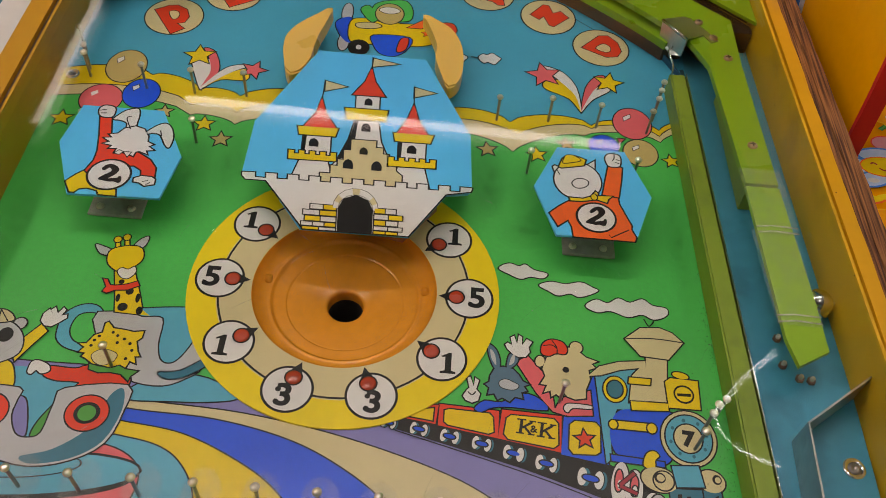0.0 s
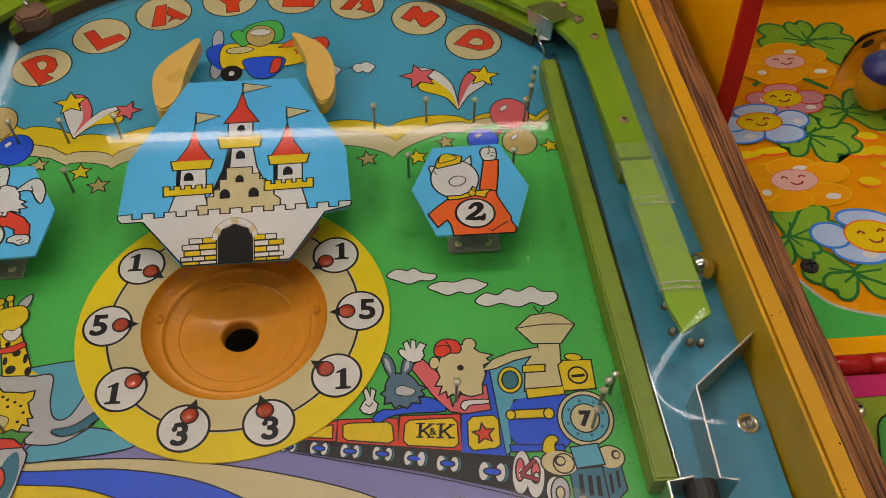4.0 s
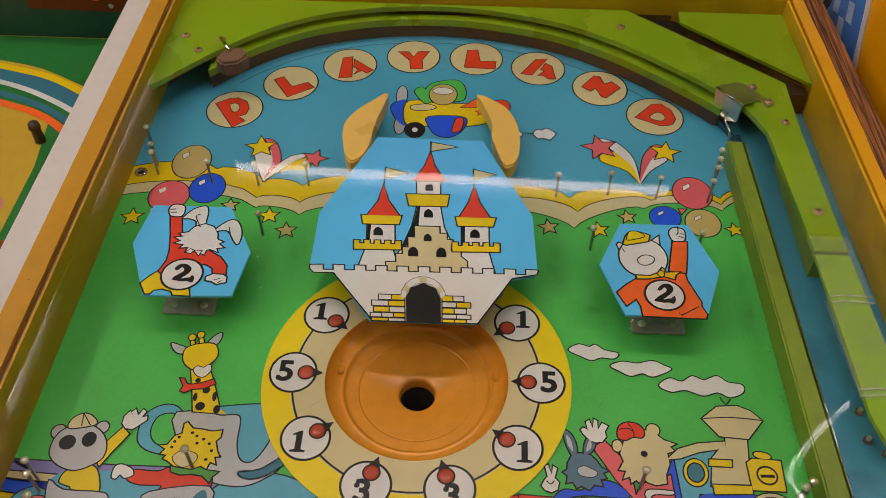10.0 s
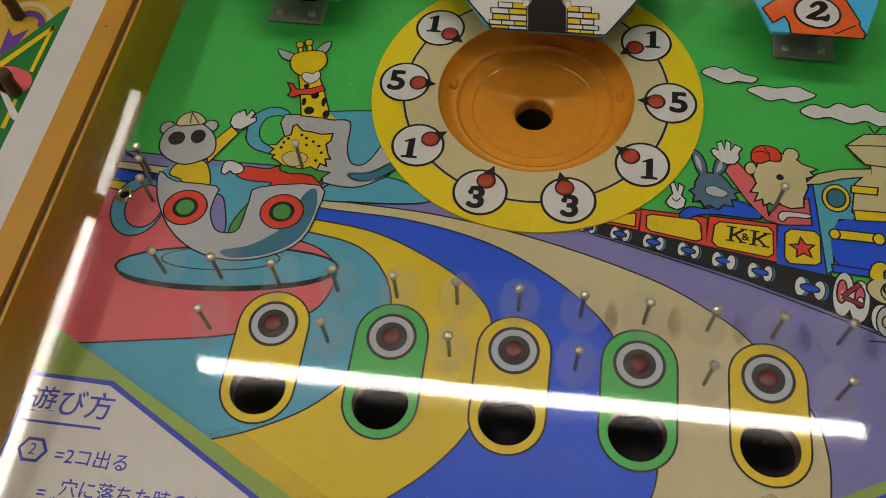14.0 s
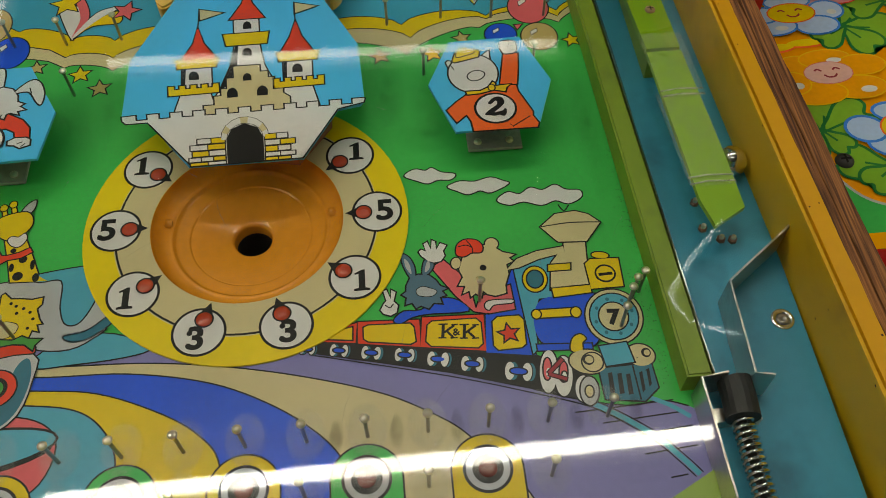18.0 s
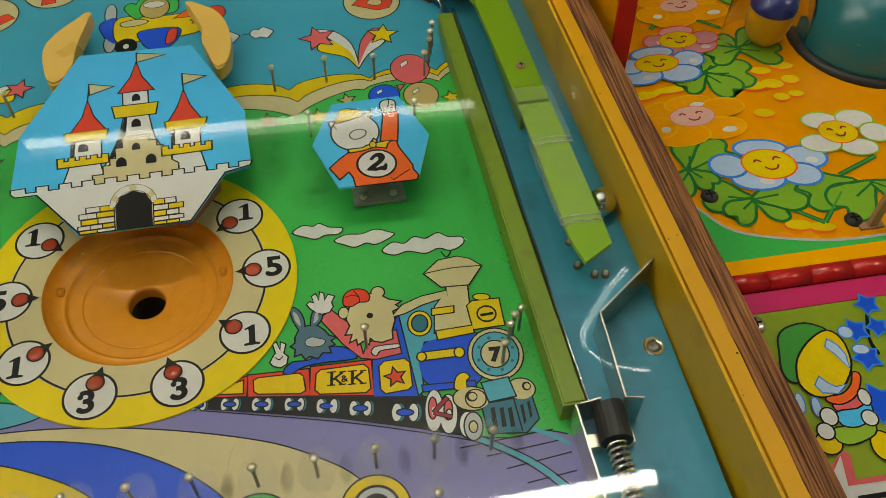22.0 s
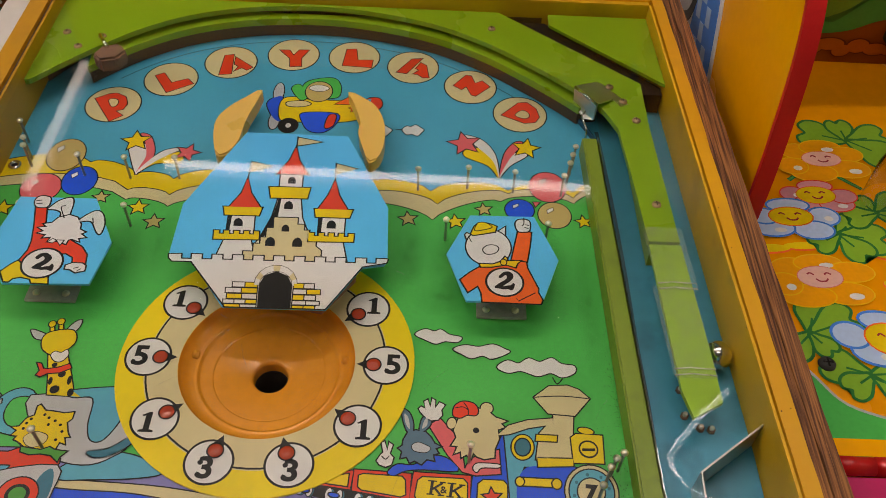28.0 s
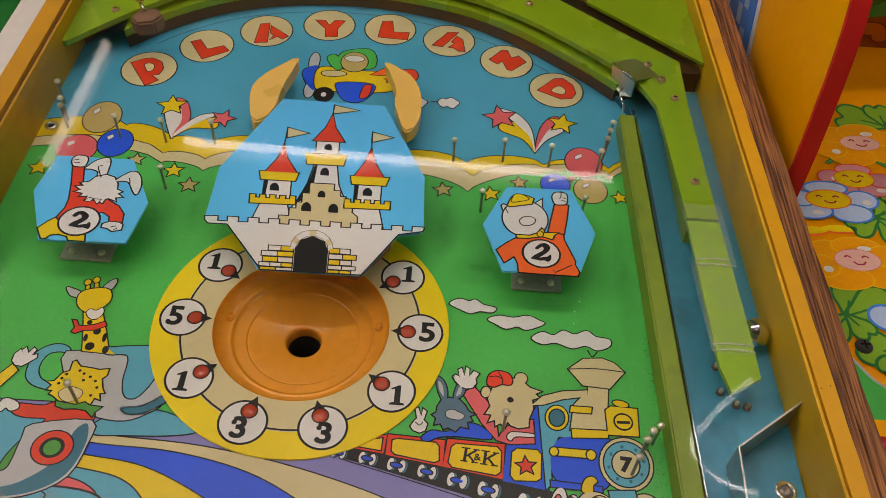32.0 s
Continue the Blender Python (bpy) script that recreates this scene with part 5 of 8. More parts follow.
on_field("bolt", disc(222.1, -93.8, 1, 1.2, turn=-11), "deep", 12, line=0)
on_field("bolt", disc(214.9, -98.9, 1, 1.2, turn=-9), "deep", 12, line=0)
on_field("bolt", disc(206.8, -97.5, 1, 1.2, turn=-11), "deep", 12, line=0)
on_field("bolt", disc(202.3, -90.2, 1, 1.2, turn=-9), "deep", 12, line=0)
on_field("bolt", disc(204.2, -81.3, 1, 1.2, turn=-9), "deep", 12, line=0)
on_field("bolt", disc(211.4, -75.9, 1.1, 1.2, turn=-11), "deep", 12, line=0)
on_field("bolt", disc(219.8, -77.4, 1, 1.2, turn=-9), "deep", 12, line=0)
on_field("bolt", disc(224.2, -84.8, 1, 1.2, turn=-9), "deep", 12, line=0)
glyphs("train_number", "7", 13, 212.7, -88.3, 1.25, "black", field, -4, 0.8)
on_field("foot_plate", [(166.2, -101.7), (197, -103.8), (197.1, -106.9), (166.3, -105.5)], "blue", 10)
on_field("pipe", curve([(184.9, -107.1), (186.9, -99.8), (191.5, -97.4), (194.3, -100.2), (191.8, -102.9), (190.8, -108.1)], 4), "gold", 11)
on_field("cylinder", disc(193.1, -114.9, 10.5, 7.4, turn=-10), "cream", 11)
on_field("cylinder_end", disc(195.4, -115.4, 5.6, 5.6, turn=-10), "cream", 11.8)
on_field("cylinder", disc(222.9, -113.5, 8, 6.8, turn=-10), "cream", 11)
on_field("cylinder_end", disc(226.8, -114.2, 4, 4.5, turn=-9), "cream", 11.8)
on_field("front_plate", [(201, -106), (216.7, -104.8), (218.6, -117.4), (202.8, -118.5)], "aqua", 12.4)
on_field("cowcatcher", [(198.2, -119.9), (227.7, -119), (228.5, -133.9), (219.7, -141.1), (198.6, -138.2)], "deep", 11, label="slotted teal cowcatcher")
on_field("facet_line", strip([(217.2, -119.4), (217.6, -140.4)], 0.9), "black", 12, line=0)
on_field("slot", [(202.6, -122.9), (205, -122.6), (204.3, -134.9), (201.6, -135.2)], "black", 12, line=0)
on_field("slot", [(207.7, -123.8), (210.1, -123.5), (209.4, -135.8), (206.7, -136)], "black", 12, line=0)
on_field("slot", [(212.4, -124.6), (214.8, -124.3), (214.2, -136.6), (211.5, -136.8)], "black", 12, line=0)
on_field("slot", [(219.8, -124.2), (221.8, -123.4), (221.2, -134.6), (219.4, -136.4)], "black", 12, line=0)
on_field("slot", [(224.2, -122.6), (226.0, -121.9), (225.4, -131.6), (223.8, -133.2)], "black", 12, line=0)
# wagon wheels in pairs, each with its teal far side, and the blue axle between
for x, y, k in ((36.5, -92.6, 0.8), (54.4, -95.1, 0.92), (72.4, -98.2, 0.98), (91.1, -101.3, 1.0), (109.6, -105.6, 1.08), (128.4, -110.3, 1.12), (153.5, -117.2, 1.35)):
    for side in (-1, 1):
        wx, wy = x + side * 3.5 * k, y - side * 0.6 * k
        on_field("wheel_side", disc(wx + 1.5 * k, wy - 0.3, 2.0 * k, 4.1 * k, turn=-10), "deep", 8.6, line=0.5)
        on_field("wheel", disc(wx, wy, 2.0 * k, 4.1 * k, turn=-10), "white", 9 + 0.2 * side, line=0.6)
    on_field("axle", disc(x, y, 3.3 * k, 1.3 * k, turn=-10), "blue", 10)
on_field("drive_wheel", disc(170.1, -118.7, 4.9, 13.1, turn=-10), "white", 10)
on_field("drive_wheel", disc(178, -122.3, 4.9, 12.3, turn=-9), "white", 9.6)
on_field("wheel_disc", disc(169.6, -117.2, 2.0, 6.6, turn=-9), "pink", 10.6)
on_field("wheel_disc", disc(178.3, -119.8, 2.0, 6.0, turn=-10), "pink", 10.2)
on_field("wheel_hub", disc(169.9, -119.6, 1.3, 2.9, turn=-9), "white", 11)
on_field("wheel_hub", disc(178.3, -122.8, 1.3, 2.9, turn=-9), "white", 11)
for rod in ([(170, -120), (179, -112)], [(170, -120.5), (179.5, -124.5)]):
    on_field("drive_rod", strip(rod, 2.0), "maroon", 11.6, line=0.6)
on_field("bogie_wheel", disc(187.6, -130.9, 4.5, 7.9, turn=-10), "white", 11)
on_field("bogie_wheel", disc(190.6, -132.5, 4.9, 8.5, turn=-10), "grey", 11.8)
on_field("wheel_hub", disc(190.5, -132.9, 2, 3.2, turn=-9), "cream", 12.6)
on_field("smoke_cloud", curve([(99.5, 27.7), (106.2, 32.5), (113.1, 30.8), (117.4, 32.7), (123.3, 28.6), (132, 26.4), (129, 22.3), (120.7, 22.7), (114.2, 20.3), (107.3, 23.1)], 4), "white", 5)
on_field("smoke_cloud", curve([(126.4, 16.4), (134.5, 20), (144.1, 19), (154.3, 21.5), (161.9, 18.1), (165.4, 15.3), (153.5, 9.4), (146.8, 11.6), (138.9, 9.2), (132.2, 12.5)], 4), "white", 5)
on_field("smoke_cloud", curve([(156.6, 2.7), (163.9, 8.5), (171.4, 6.3), (178.7, 10.9), (186.1, 8.2), (194.7, 11.8), (201, 7.3), (209.9, 5.8), (209.6, 0.2), (201, -3.8), (193.3, -0.6), (184, -3.5), (173.1, 0.2), (163.9, -1.6)], 4), "white", 5)
on_field("smoke_tail", strip(curve([(194.2, -4.1), (197.1, -9.3), (200.8, -5.2)], 4, False), 0.9), "black", 5.6, line=0)
on_field("rail_track", strip(curve([(191.7, -140.2), (206.1, -149.6), (221, -161.7), (232.3, -174.8), (239.1, -184)], 4, False), 3), "aqua", 5, line=0)
on_field("rail_track", strip(curve([(222, -138.9), (232.3, -144.4), (242.2, -152.2)], 4, False), 2.6), "aqua", 5, line=0)
on_field("rail_line", strip(curve([(189.4, -141.4), (203.8, -150.8), (218.7, -162.8), (230, -175.9), (236.8, -185.1)], 4, False), 0.7), "black", 5.6, line=0)
on_field("rail_line", strip(curve([(193.7, -139), (208.1, -148.4), (223, -160.5), (234.3, -173.7), (241, -182.9)], 4, False), 0.7), "black", 5.6, line=0)
on_field("sleeper", strip([(180.6, -144.2), (235.1, -141.6)], 0.8), "black", 4.4, line=0)
on_field("sleeper", strip([(194.5, -151.6), (236.6, -148.9)], 0.8), "black", 4.4, line=0)
on_field("sleeper", strip([(203.8, -160.7), (241.9, -157)], 0.8), "black", 4.4, line=0)
on_field("sleeper", strip([(213.2, -170.7), (242, -168.2)], 0.8), "black", 4.4, line=0)
on_field("sleeper", strip([(223.7, -184.4), (233, -183.4)], 0.8), "black", 4.4, line=0)
on_field("rail_line", strip(curve([(40.8, -96.9), (115.4, -116.5), (165.1, -132.5), (189.5, -141.6), (206.8, -151.9), (223, -164.9)], 4, False), 0.7), "black", 4.4, line=0)
on_field("lamp_hole", disc(193.4, -113.8, 3.3, 3.3, turn=-10), "black", 12.6, line=0)
on_field("lamp_hole", disc(193.8, -113.8, 2.3, 2.2, turn=-9), "cream", 13, line=0)
on_field("lamp_hole", disc(226.4, -112.3, 2.7, 3, turn=-9), "black", 12.6, line=0)
on_field("lamp_hole", disc(226.8, -112.4, 1.7, 1.9, turn=-9), "cream", 13, line=0)
on_field("pink_sleeve", [(111, -44.4), (118.5, -39.6), (131.9, -55.5), (134.1, -74.4), (141.4, -75.6), (140.6, -78.7), (133.1, -76.7), (123.7, -65.4)], "pink", 9.5)
on_field("pink_coat", [(137.8, -67.7), (146.3, -64.1), (156.2, -60.7), (156.9, -77.3), (141.6, -78.9), (134.8, -74.5)], "pink", 9.7)
on_field("cuff_shape", curve([(141, -71.5), (144.9, -70.5), (155.9, -71), (155.5, -73), (145.2, -73.4), (142, -76.5), (139.9, -74.5)], 4), "white", 10.2, line=0.8)
on_field("mane_shape", [(130.8, -37.7), (134.9, -33.1), (141.7, -30.6), (148.7, -31.7), (154.7, -37.2), (161.8, -39.6), (157.9, -41.6), (160.3, -44.2), (155.8, -46.1), (156.4, -53.1), (153.5, -60.3), (153.2, -66.1), (146.8, -67.5), (142.2, -65.9), (139.8, -63.1), (138.5, -67.4), (135.4, -64.8), (132.4, -66.8), (132, -62.6), (127.9, -64.4), (130, -59), (125.9, -58.7), (129.1, -52.9), (127.4, -47.5)], "cream", 10.4, line=1)
on_field("muzzle_shape", curve([(139.7, -54.6), (144.7, -51.2), (149.6, -49.4), (149.2, -56.2), (152.1, -60), (151.9, -65.8), (146.2, -66.6), (141.1, -64.1)], 4), "cream", 11, line=0.7)
on_field("nose_shape", disc(141.8, -47.3, 2.1, 2.1, turn=-8), "black", 11.6, line=0)
on_field("red_cap", curve([(127, -36.6), (127.9, -29.7), (133, -26.1), (140, -27.2), (143, -31.7), (141.7, -35.9), (136, -35.9), (131.4, -38.2)], 4), "red", 11.2)
on_field("cap_line", strip(curve([(133.7, -26.6), (136.6, -31.6), (136.7, -36)], 4, False), 0.7), "black", 11.8, line=0)
on_field("cap_line", strip(curve([(128.1, -31.1), (133.2, -30.1), (136.5, -32)], 4, False), 0.7), "black", 11.8, line=0)
on_field("ear_shape", disc(148.9, -30.4, 3.9, 4, turn=-10), "cream", 10.2)
on_field("ear_shape", disc(125.9, -42.6, 2.8, 3.9, turn=-9), "cream", 10.2)
on_field("glove_shape", [(105.7, -31), (108.4, -32.3), (109.1, -35.5), (107.6, -26.9), (109.8, -25.5), (111.7, -31.5), (112.8, -24.6), (114.8, -25.8), (114.8, -32), (117.8, -27.2), (121.2, -29.1), (118.9, -33.1), (119.6, -36.7), (117, -40.3), (112.8, -40.9), (109.4, -39.5), (105.6, -35.4), (104.2, -32.5)], "white", 10.6)
on_field("blue_coat", curve([(86.5, -78.6), (92.3, -73.2), (102.4, -73.3), (115, -66.4), (124.9, -68.9), (129.8, -76.1), (108.8, -75.9), (97.3, -77.2), (90.3, -80.8)], 3), "blue", 9.4)
on_field("ear_shape", curve([(93.5, -33.4), (97.9, -35.8), (100.7, -42.8), (100.7, -50), (97.9, -50.4), (94.5, -42.2)], 4), "bluegrey", 10)
on_field("ear_shape", curve([(105.3, -49.1), (106.5, -40.7), (109.7, -36.9), (112.4, -40.8), (111.6, -45), (108.4, -48.7)], 4), "bluegrey", 10)
on_field("ear_inner", curve([(95, -36.7), (97.8, -40.2), (98.8, -48), (95.8, -43.3)], 4), "grey", 10.6, line=0.4)
on_field("ear_inner", curve([(106.8, -47.2), (108.2, -41), (110.1, -39.6), (109.9, -44.7)], 4), "grey", 10.6, line=0.4)
on_field("hare_shape", [(95.3, -55.8), (97.9, -50.4), (102.9, -48.7), (109, -49.7), (112.7, -53.6), (115, -57.8), (118.9, -59.7), (115.6, -61.2), (117.6, -64.4), (114.1, -65.5), (115, -69.7), (110.3, -68.9), (107.2, -72.5), (102.7, -70.1), (99.9, -71.7), (97.9, -67.7), (94.1, -68.7), (94.9, -64), (92.3, -61.9), (94.9, -59.9)], "bluegrey", 10.4, line=1)
on_field("muzzle_shape", curve([(101.1, -59.2), (104.7, -57.4), (108.7, -58.8), (112.6, -61.1), (110.2, -64), (105.4, -64.1), (101.5, -62.6)], 4), "grey", 11, line=0.5)
on_field("glove_shape", [(79.1, -71.1), (81.5, -66.7), (82.9, -65.3), (81.4, -58.5), (83.2, -57.6), (85.4, -64.1), (86.2, -58.1), (88.5, -59.7), (86.9, -65.9), (89.4, -68.7), (88.3, -73.4), (84.8, -75.2), (80.9, -73.7)], "white", 10.6)
on_field("glove_line", strip(curve([(82, -68), (84.6, -70), (86.8, -67.5)], 4, False), 0.7), "black", 11.2, line=0)
# castle print
printed("castle_wall", [(-76.5, 67), (-77, 70), (-68.7, 70.6), (-68, 66.2), (-60.4, 66.3), (-61.1, 70.8), (-54.2, 70.9), (-53.6, 66.4), (-46, 66.6), (-46.5, 71), (-39.7, 71.1), (-39.1, 66.7), (-31.5, 66.8), (-32, 71.2), (-25.1, 71.4), (-24.7, 66.9), (-17.1, 67), (-17.5, 71.5), (-10.6, 71.6), (-10.2, 67.1), (-2.6, 67.3), (-3, 71.7), (3.9, 71.8), (4.3, 67.4), (11.9, 67.5), (11.6, 72), (18.5, 72.1), (18.7, 67.6), (26.4, 67.7), (26.2, 72.2), (33.1, 72.3), (33.2, 67.8), (40.9, 68), (40.7, 72.4), (47.6, 72.6), (47.7, 68.1), (55.4, 68.2), (55.3, 72.7), (62.2, 72.8), (62.3, 68.3), (69.9, 68.4), (69.9, 72.9), (76.8, 73), (77.6, 72.6), (76.8, 69.6), (60, 65.3), (37.7, 26.4), (-29.5, 25.4), (-60.1, 64.3), (-73.8, 64.1)], "white", 5, castle, base=27, line=1, label="white castle wall with battlements")
printed("tower", [(-10, 156.2), (6.8, 156.6), (8.5, 129.3), (12, 110), (20.7, 88.9), (29.3, 71.3), (-25, 70.4), (-16, 88.3), (-10.3, 109.6), (-8.2, 129)], "white", 2, castle, base=27, line=1)
printed("tower_roof", [(-2.1, 189.1), (2, 172.3), (11, 156.6), (-12.9, 156.2), (-5.2, 172.1)], "red", 3, castle, base=27, line=1)
printed("tower_band", [(-16.7, 141.4), (14.3, 142), (13.3, 130.5), (-14, 130)], "gold", 3, castle, base=27, line=1)
printed("keep", [(-8.3, 109.6), (8.9, 109.9), (9.3, 103.4), (14.4, 103.5), (14.7, 97.7), (18.7, 97.8), (19.1, 89.9), (24.6, 90), (24.9, 82.8), (29.3, 78.8), (29.8, 68.8), (-24.8, 67.9), (-25.6, 75.4), (-18.6, 75.5), (-19.4, 83.1), (-14.7, 83.2), (-15.3, 89.3), (-11.4, 89.4), (-12.2, 98.8), (-7.4, 98.9)], "cream", 3, castle, base=27, line=1, label="cream stepped keep")
printed("tower", [(-42.2, 112.8), (-23.4, 113.1), (-21.8, 96), (-21.9, 85.6), (-16.4, 68), (-44.6, 67.6), (-41.4, 85.3), (-41, 95.7)], "white", 2, castle, base=27, line=1)
printed("tower_roof", [(-34.6, 151), (-29.6, 134.3), (-19.9, 118.7), (-43.7, 118.3), (-36.5, 134.1)], "red", 3, castle, base=27, line=1)
printed("tower_band", [(-47.4, 118.8), (-18.8, 119.3), (-20, 111), (-45.2, 110.6)], "gold", 3, castle, base=27, line=1)
printed("tower", [(24.7, 114), (43.5, 114.3), (44.2, 86.7), (48.5, 69.1), (25.9, 68.7), (25.9, 86.4)], "white", 2, castle, base=27, line=1)
printed("tower_roof", [(32.5, 152.3), (36.8, 135.5), (45, 119.8), (22.4, 119.4), (29, 135.3)], "red", 3, castle, base=27, line=1)
printed("tower_band", [(20.3, 120), (48.6, 120.5), (46.8, 112.2), (22, 111.8)], "gold", 3, castle, base=27, line=1)
printed("tower_balcony", [(-48.9, 86.2), (-49.9, 94.5), (-46.3, 94.5), (-45.9, 91.4), (-42.3, 91.5), (-42.7, 94.6), (-39.1, 94.7), (-38.7, 91.5), (-35.1, 91.6), (-35.4, 94.7), (-31.8, 94.8), (-31.5, 91.7), (-27.9, 91.7), (-28.2, 94.8), (-24.6, 94.9), (-24.3, 91.8), (-20.7, 91.8), (-21, 95), (-17.4, 95), (-16.6, 87.2)], "gold", 3.6, castle, base=27, line=1)
printed("tower_balcony", [(19.2, 87.3), (18.8, 95.7), (22.4, 95.7), (22.6, 92.6), (26.2, 92.6), (26, 95.8), (29.7, 95.8), (29.8, 92.7), (33.4, 92.8), (33.3, 95.9), (36.9, 96), (37, 92.8), (40.7, 92.9), (40.6, 96), (44.2, 96.1), (44.3, 92.9), (47.9, 93), (47.8, 96.1), (51.5, 96.2), (51.6, 88.4)], "gold", 3.6, castle, base=27, line=1)
printed("tower_shade", [(-7.9, 130.1), (-5.9, 130.1), (-5.9, 109.6), (-10.9, 92.5), (-16, 88.3), (-10.3, 109.6)], "black", 2.6, castle, base=27, line=0)
printed("tower_shade", [(-42, 110.6), (-39.6, 110.7), (-39.1, 95.7), (-41.4, 85.3), (-41, 95.7)], "black", 2.6, castle, base=27, line=0)
printed("tower_shade", [(24.8, 111.8), (27.2, 111.8), (27.4, 96.9), (26.3, 86.4), (25, 96.8)], "black", 2.6, castle, base=27, line=0)
printed("tower_shade", [(-14.7, 83.2), (-16.7, 83.1), (-21, 67.9), (-18, 69), (-18.6, 75.5), (-14.3, 78.1)], "black", 2.6, castle, base=27, line=0)
printed("flag", [(-1.9, 198.8), (18, 194.6), (-1.3, 189.1)], "cream", 4, castle, base=27, line=1)
printed("flag", [(-34.3, 168.5), (-17.8, 163.9), (-33.2, 157.6)], "cream", 4, castle, base=27, line=1)
printed("flag", [(31.9, 169.7), (47.8, 165.2), (32.3, 158.8)], "cream", 4, castle, base=27, line=1)
printed("flag_pole", strip([(-2, 200.1), (-1.9, 185.9)], 0.9), "black", 4, castle, base=27, line=0)
printed("flag_pole", strip([(-34.8, 169.7), (-34.3, 148.7)], 0.9), "black", 4, castle, base=27, line=0)
printed("flag_pole", strip([(31.5, 171), (32.6, 149.9)], 0.9), "black", 4, castle, base=27, line=0)
printed("tower_window", [(-3.3, 145.7), (-3.6, 149.9), (-2.7, 152.4), (-1, 153.5), (0.9, 152.5), (2.2, 150.1), (2.5, 145.8)], "black", 4.4, castle, base=27, line=0)
printed("tower_window", [(-2.6, 118.5), (-2.9, 123.1), (-1.8, 125.9), (0.1, 127.1), (2.1, 125.9), (3.6, 123.2), (3.9, 118.6)], "black", 4.4, castle, base=27, line=0)
printed("tower_window", [(-1.3, 95.8), (-1.6, 99.6), (-0.6, 101.9), (1, 102.9), (2.7, 101.9), (4, 99.7), (4.2, 95.9)], "black", 4.4, castle, base=27, line=0)
printed("tower_window", [(-11, 81.2), (-11.5, 86.1), (-10.3, 89), (-8.3, 90.3), (-6.1, 89.1), (-4.5, 86.2), (-4.1, 81.3)], "black", 4.4, castle, base=27, line=0)
printed("tower_window", [(8.3, 81.5), (8, 86.4), (9.2, 89.3), (11.2, 90.6), (13.4, 89.4), (15, 86.5), (15.3, 81.6)], "black", 4.4, castle, base=27, line=0)
printed("tower_window", [(-36.9, 99.5), (-37.4, 103.9), (-36.4, 106.6), (-34.5, 107.7), (-32.3, 106.6), (-30.7, 104), (-30.2, 99.6)], "black", 4.4, castle, base=27, line=0)
printed("tower_window", [(31, 100.6), (30.8, 105.1), (32.1, 107.8), (34.1, 108.9), (36.1, 107.8), (37.6, 105.2), (37.7, 100.7)], "black", 4.4, castle, base=27, line=0)
printed("castle_door", [(-8, 25.3), (-9.8, 45), (-7.2, 53.6), (0.8, 58), (9.3, 53.8), (13.2, 45.4), (14.5, 25.6)], "black", 6, castle, base=27, line=0)
printed("arch_stone", [(-9.8, 45), (-13.1, 44.9), (-12.8, 51.1), (-9.5, 49.4)], "white", 6.6, castle, base=27, line=0.4)
printed("arch_stone", [(-9.5, 49.4), (-12.8, 51.1), (-10.7, 56.6), (-7.8, 53.2)], "cream", 6.6, castle, base=27, line=0.4)
printed("arch_stone", [(-7.8, 53.2), (-10.7, 56.6), (-7, 60.8), (-4.9, 56.2)], "white", 6.6, castle, base=27, line=0.4)
printed("arch_stone", [(-4.9, 56.2), (-7, 60.8), (-2.3, 63), (-1.3, 57.8)], "white", 6.6, castle, base=27, line=0.4)
printed("arch_stone", [(-1.3, 57.8), (-2.3, 63), (3, 63.1), (2.8, 57.9)], "cream", 6.6, castle, base=27, line=0.4)
printed("arch_stone", [(2.8, 57.9), (3, 63.1), (8.1, 61), (6.7, 56.4)], "white", 6.6, castle, base=27, line=0.4)
printed("arch_stone", [(6.7, 56.4), (8.1, 61), (12.4, 57), (10, 53.5)], "white", 6.6, castle, base=27, line=0.4)
printed("arch_stone", [(10, 53.5), (12.4, 57), (15.3, 51.5), (12.3, 49.7)], "cream", 6.6, castle, base=27, line=0.4)
printed("arch_stone", [(12.3, 49.7), (15.3, 51.5), (16.6, 45.4), (13.2, 45.4)], "white", 6.6, castle, base=27, line=0.4)
printed("castle_brick", [(-27.8, 46.6), (-19.8, 46.7), (-19.4, 43), (-27.4, 42.8)], "white", 6.6, castle, base=27, line=0.8)
printed("castle_brick", [(-19.1, 46.7), (-11.1, 46.8), (-10.7, 43.1), (-18.7, 43)], "gold", 6.6, castle, base=27, line=0.8)
printed("castle_brick", [(14.2, 47.3), (20.8, 47.4), (21, 43.6), (14.5, 43.5)], "gold", 6.6, castle, base=27, line=0.8)
printed("castle_brick", [(21.5, 47.4), (28, 47.5), (28.2, 43.7), (21.7, 43.6)], "white", 6.6, castle, base=27, line=0.8)
printed("castle_brick", [(-31.7, 41.4), (-21.5, 41.5), (-21.1, 37.8), (-31.3, 37.7)], "white", 6.6, castle, base=27, line=0.8)
printed("castle_brick", [(-20.8, 41.5), (-10.6, 41.7), (-10.3, 38), (-20.4, 37.8)], "gold", 6.6, castle, base=27, line=0.8)
printed("castle_brick", [(14.6, 42.1), (23.3, 42.2), (23.4, 38.5), (14.8, 38.4)], "white", 6.6, castle, base=27, line=0.8)
printed("castle_brick", [(24, 42.2), (32.7, 42.4), (32.9, 38.7), (24.2, 38.5)], "gold", 6.6, castle, base=27, line=0.8)
printed("castle_brick", [(-30, 36.3), (-20.4, 36.4), (-20.1, 32.8), (-29.6, 32.6)], "gold", 6.6, castle, base=27, line=0.8)
printed("castle_brick", [(-19.7, 36.5), (-10.2, 36.6), (-9.8, 32.9), (-19.3, 32.8)], "white", 6.6, castle, base=27, line=0.8)
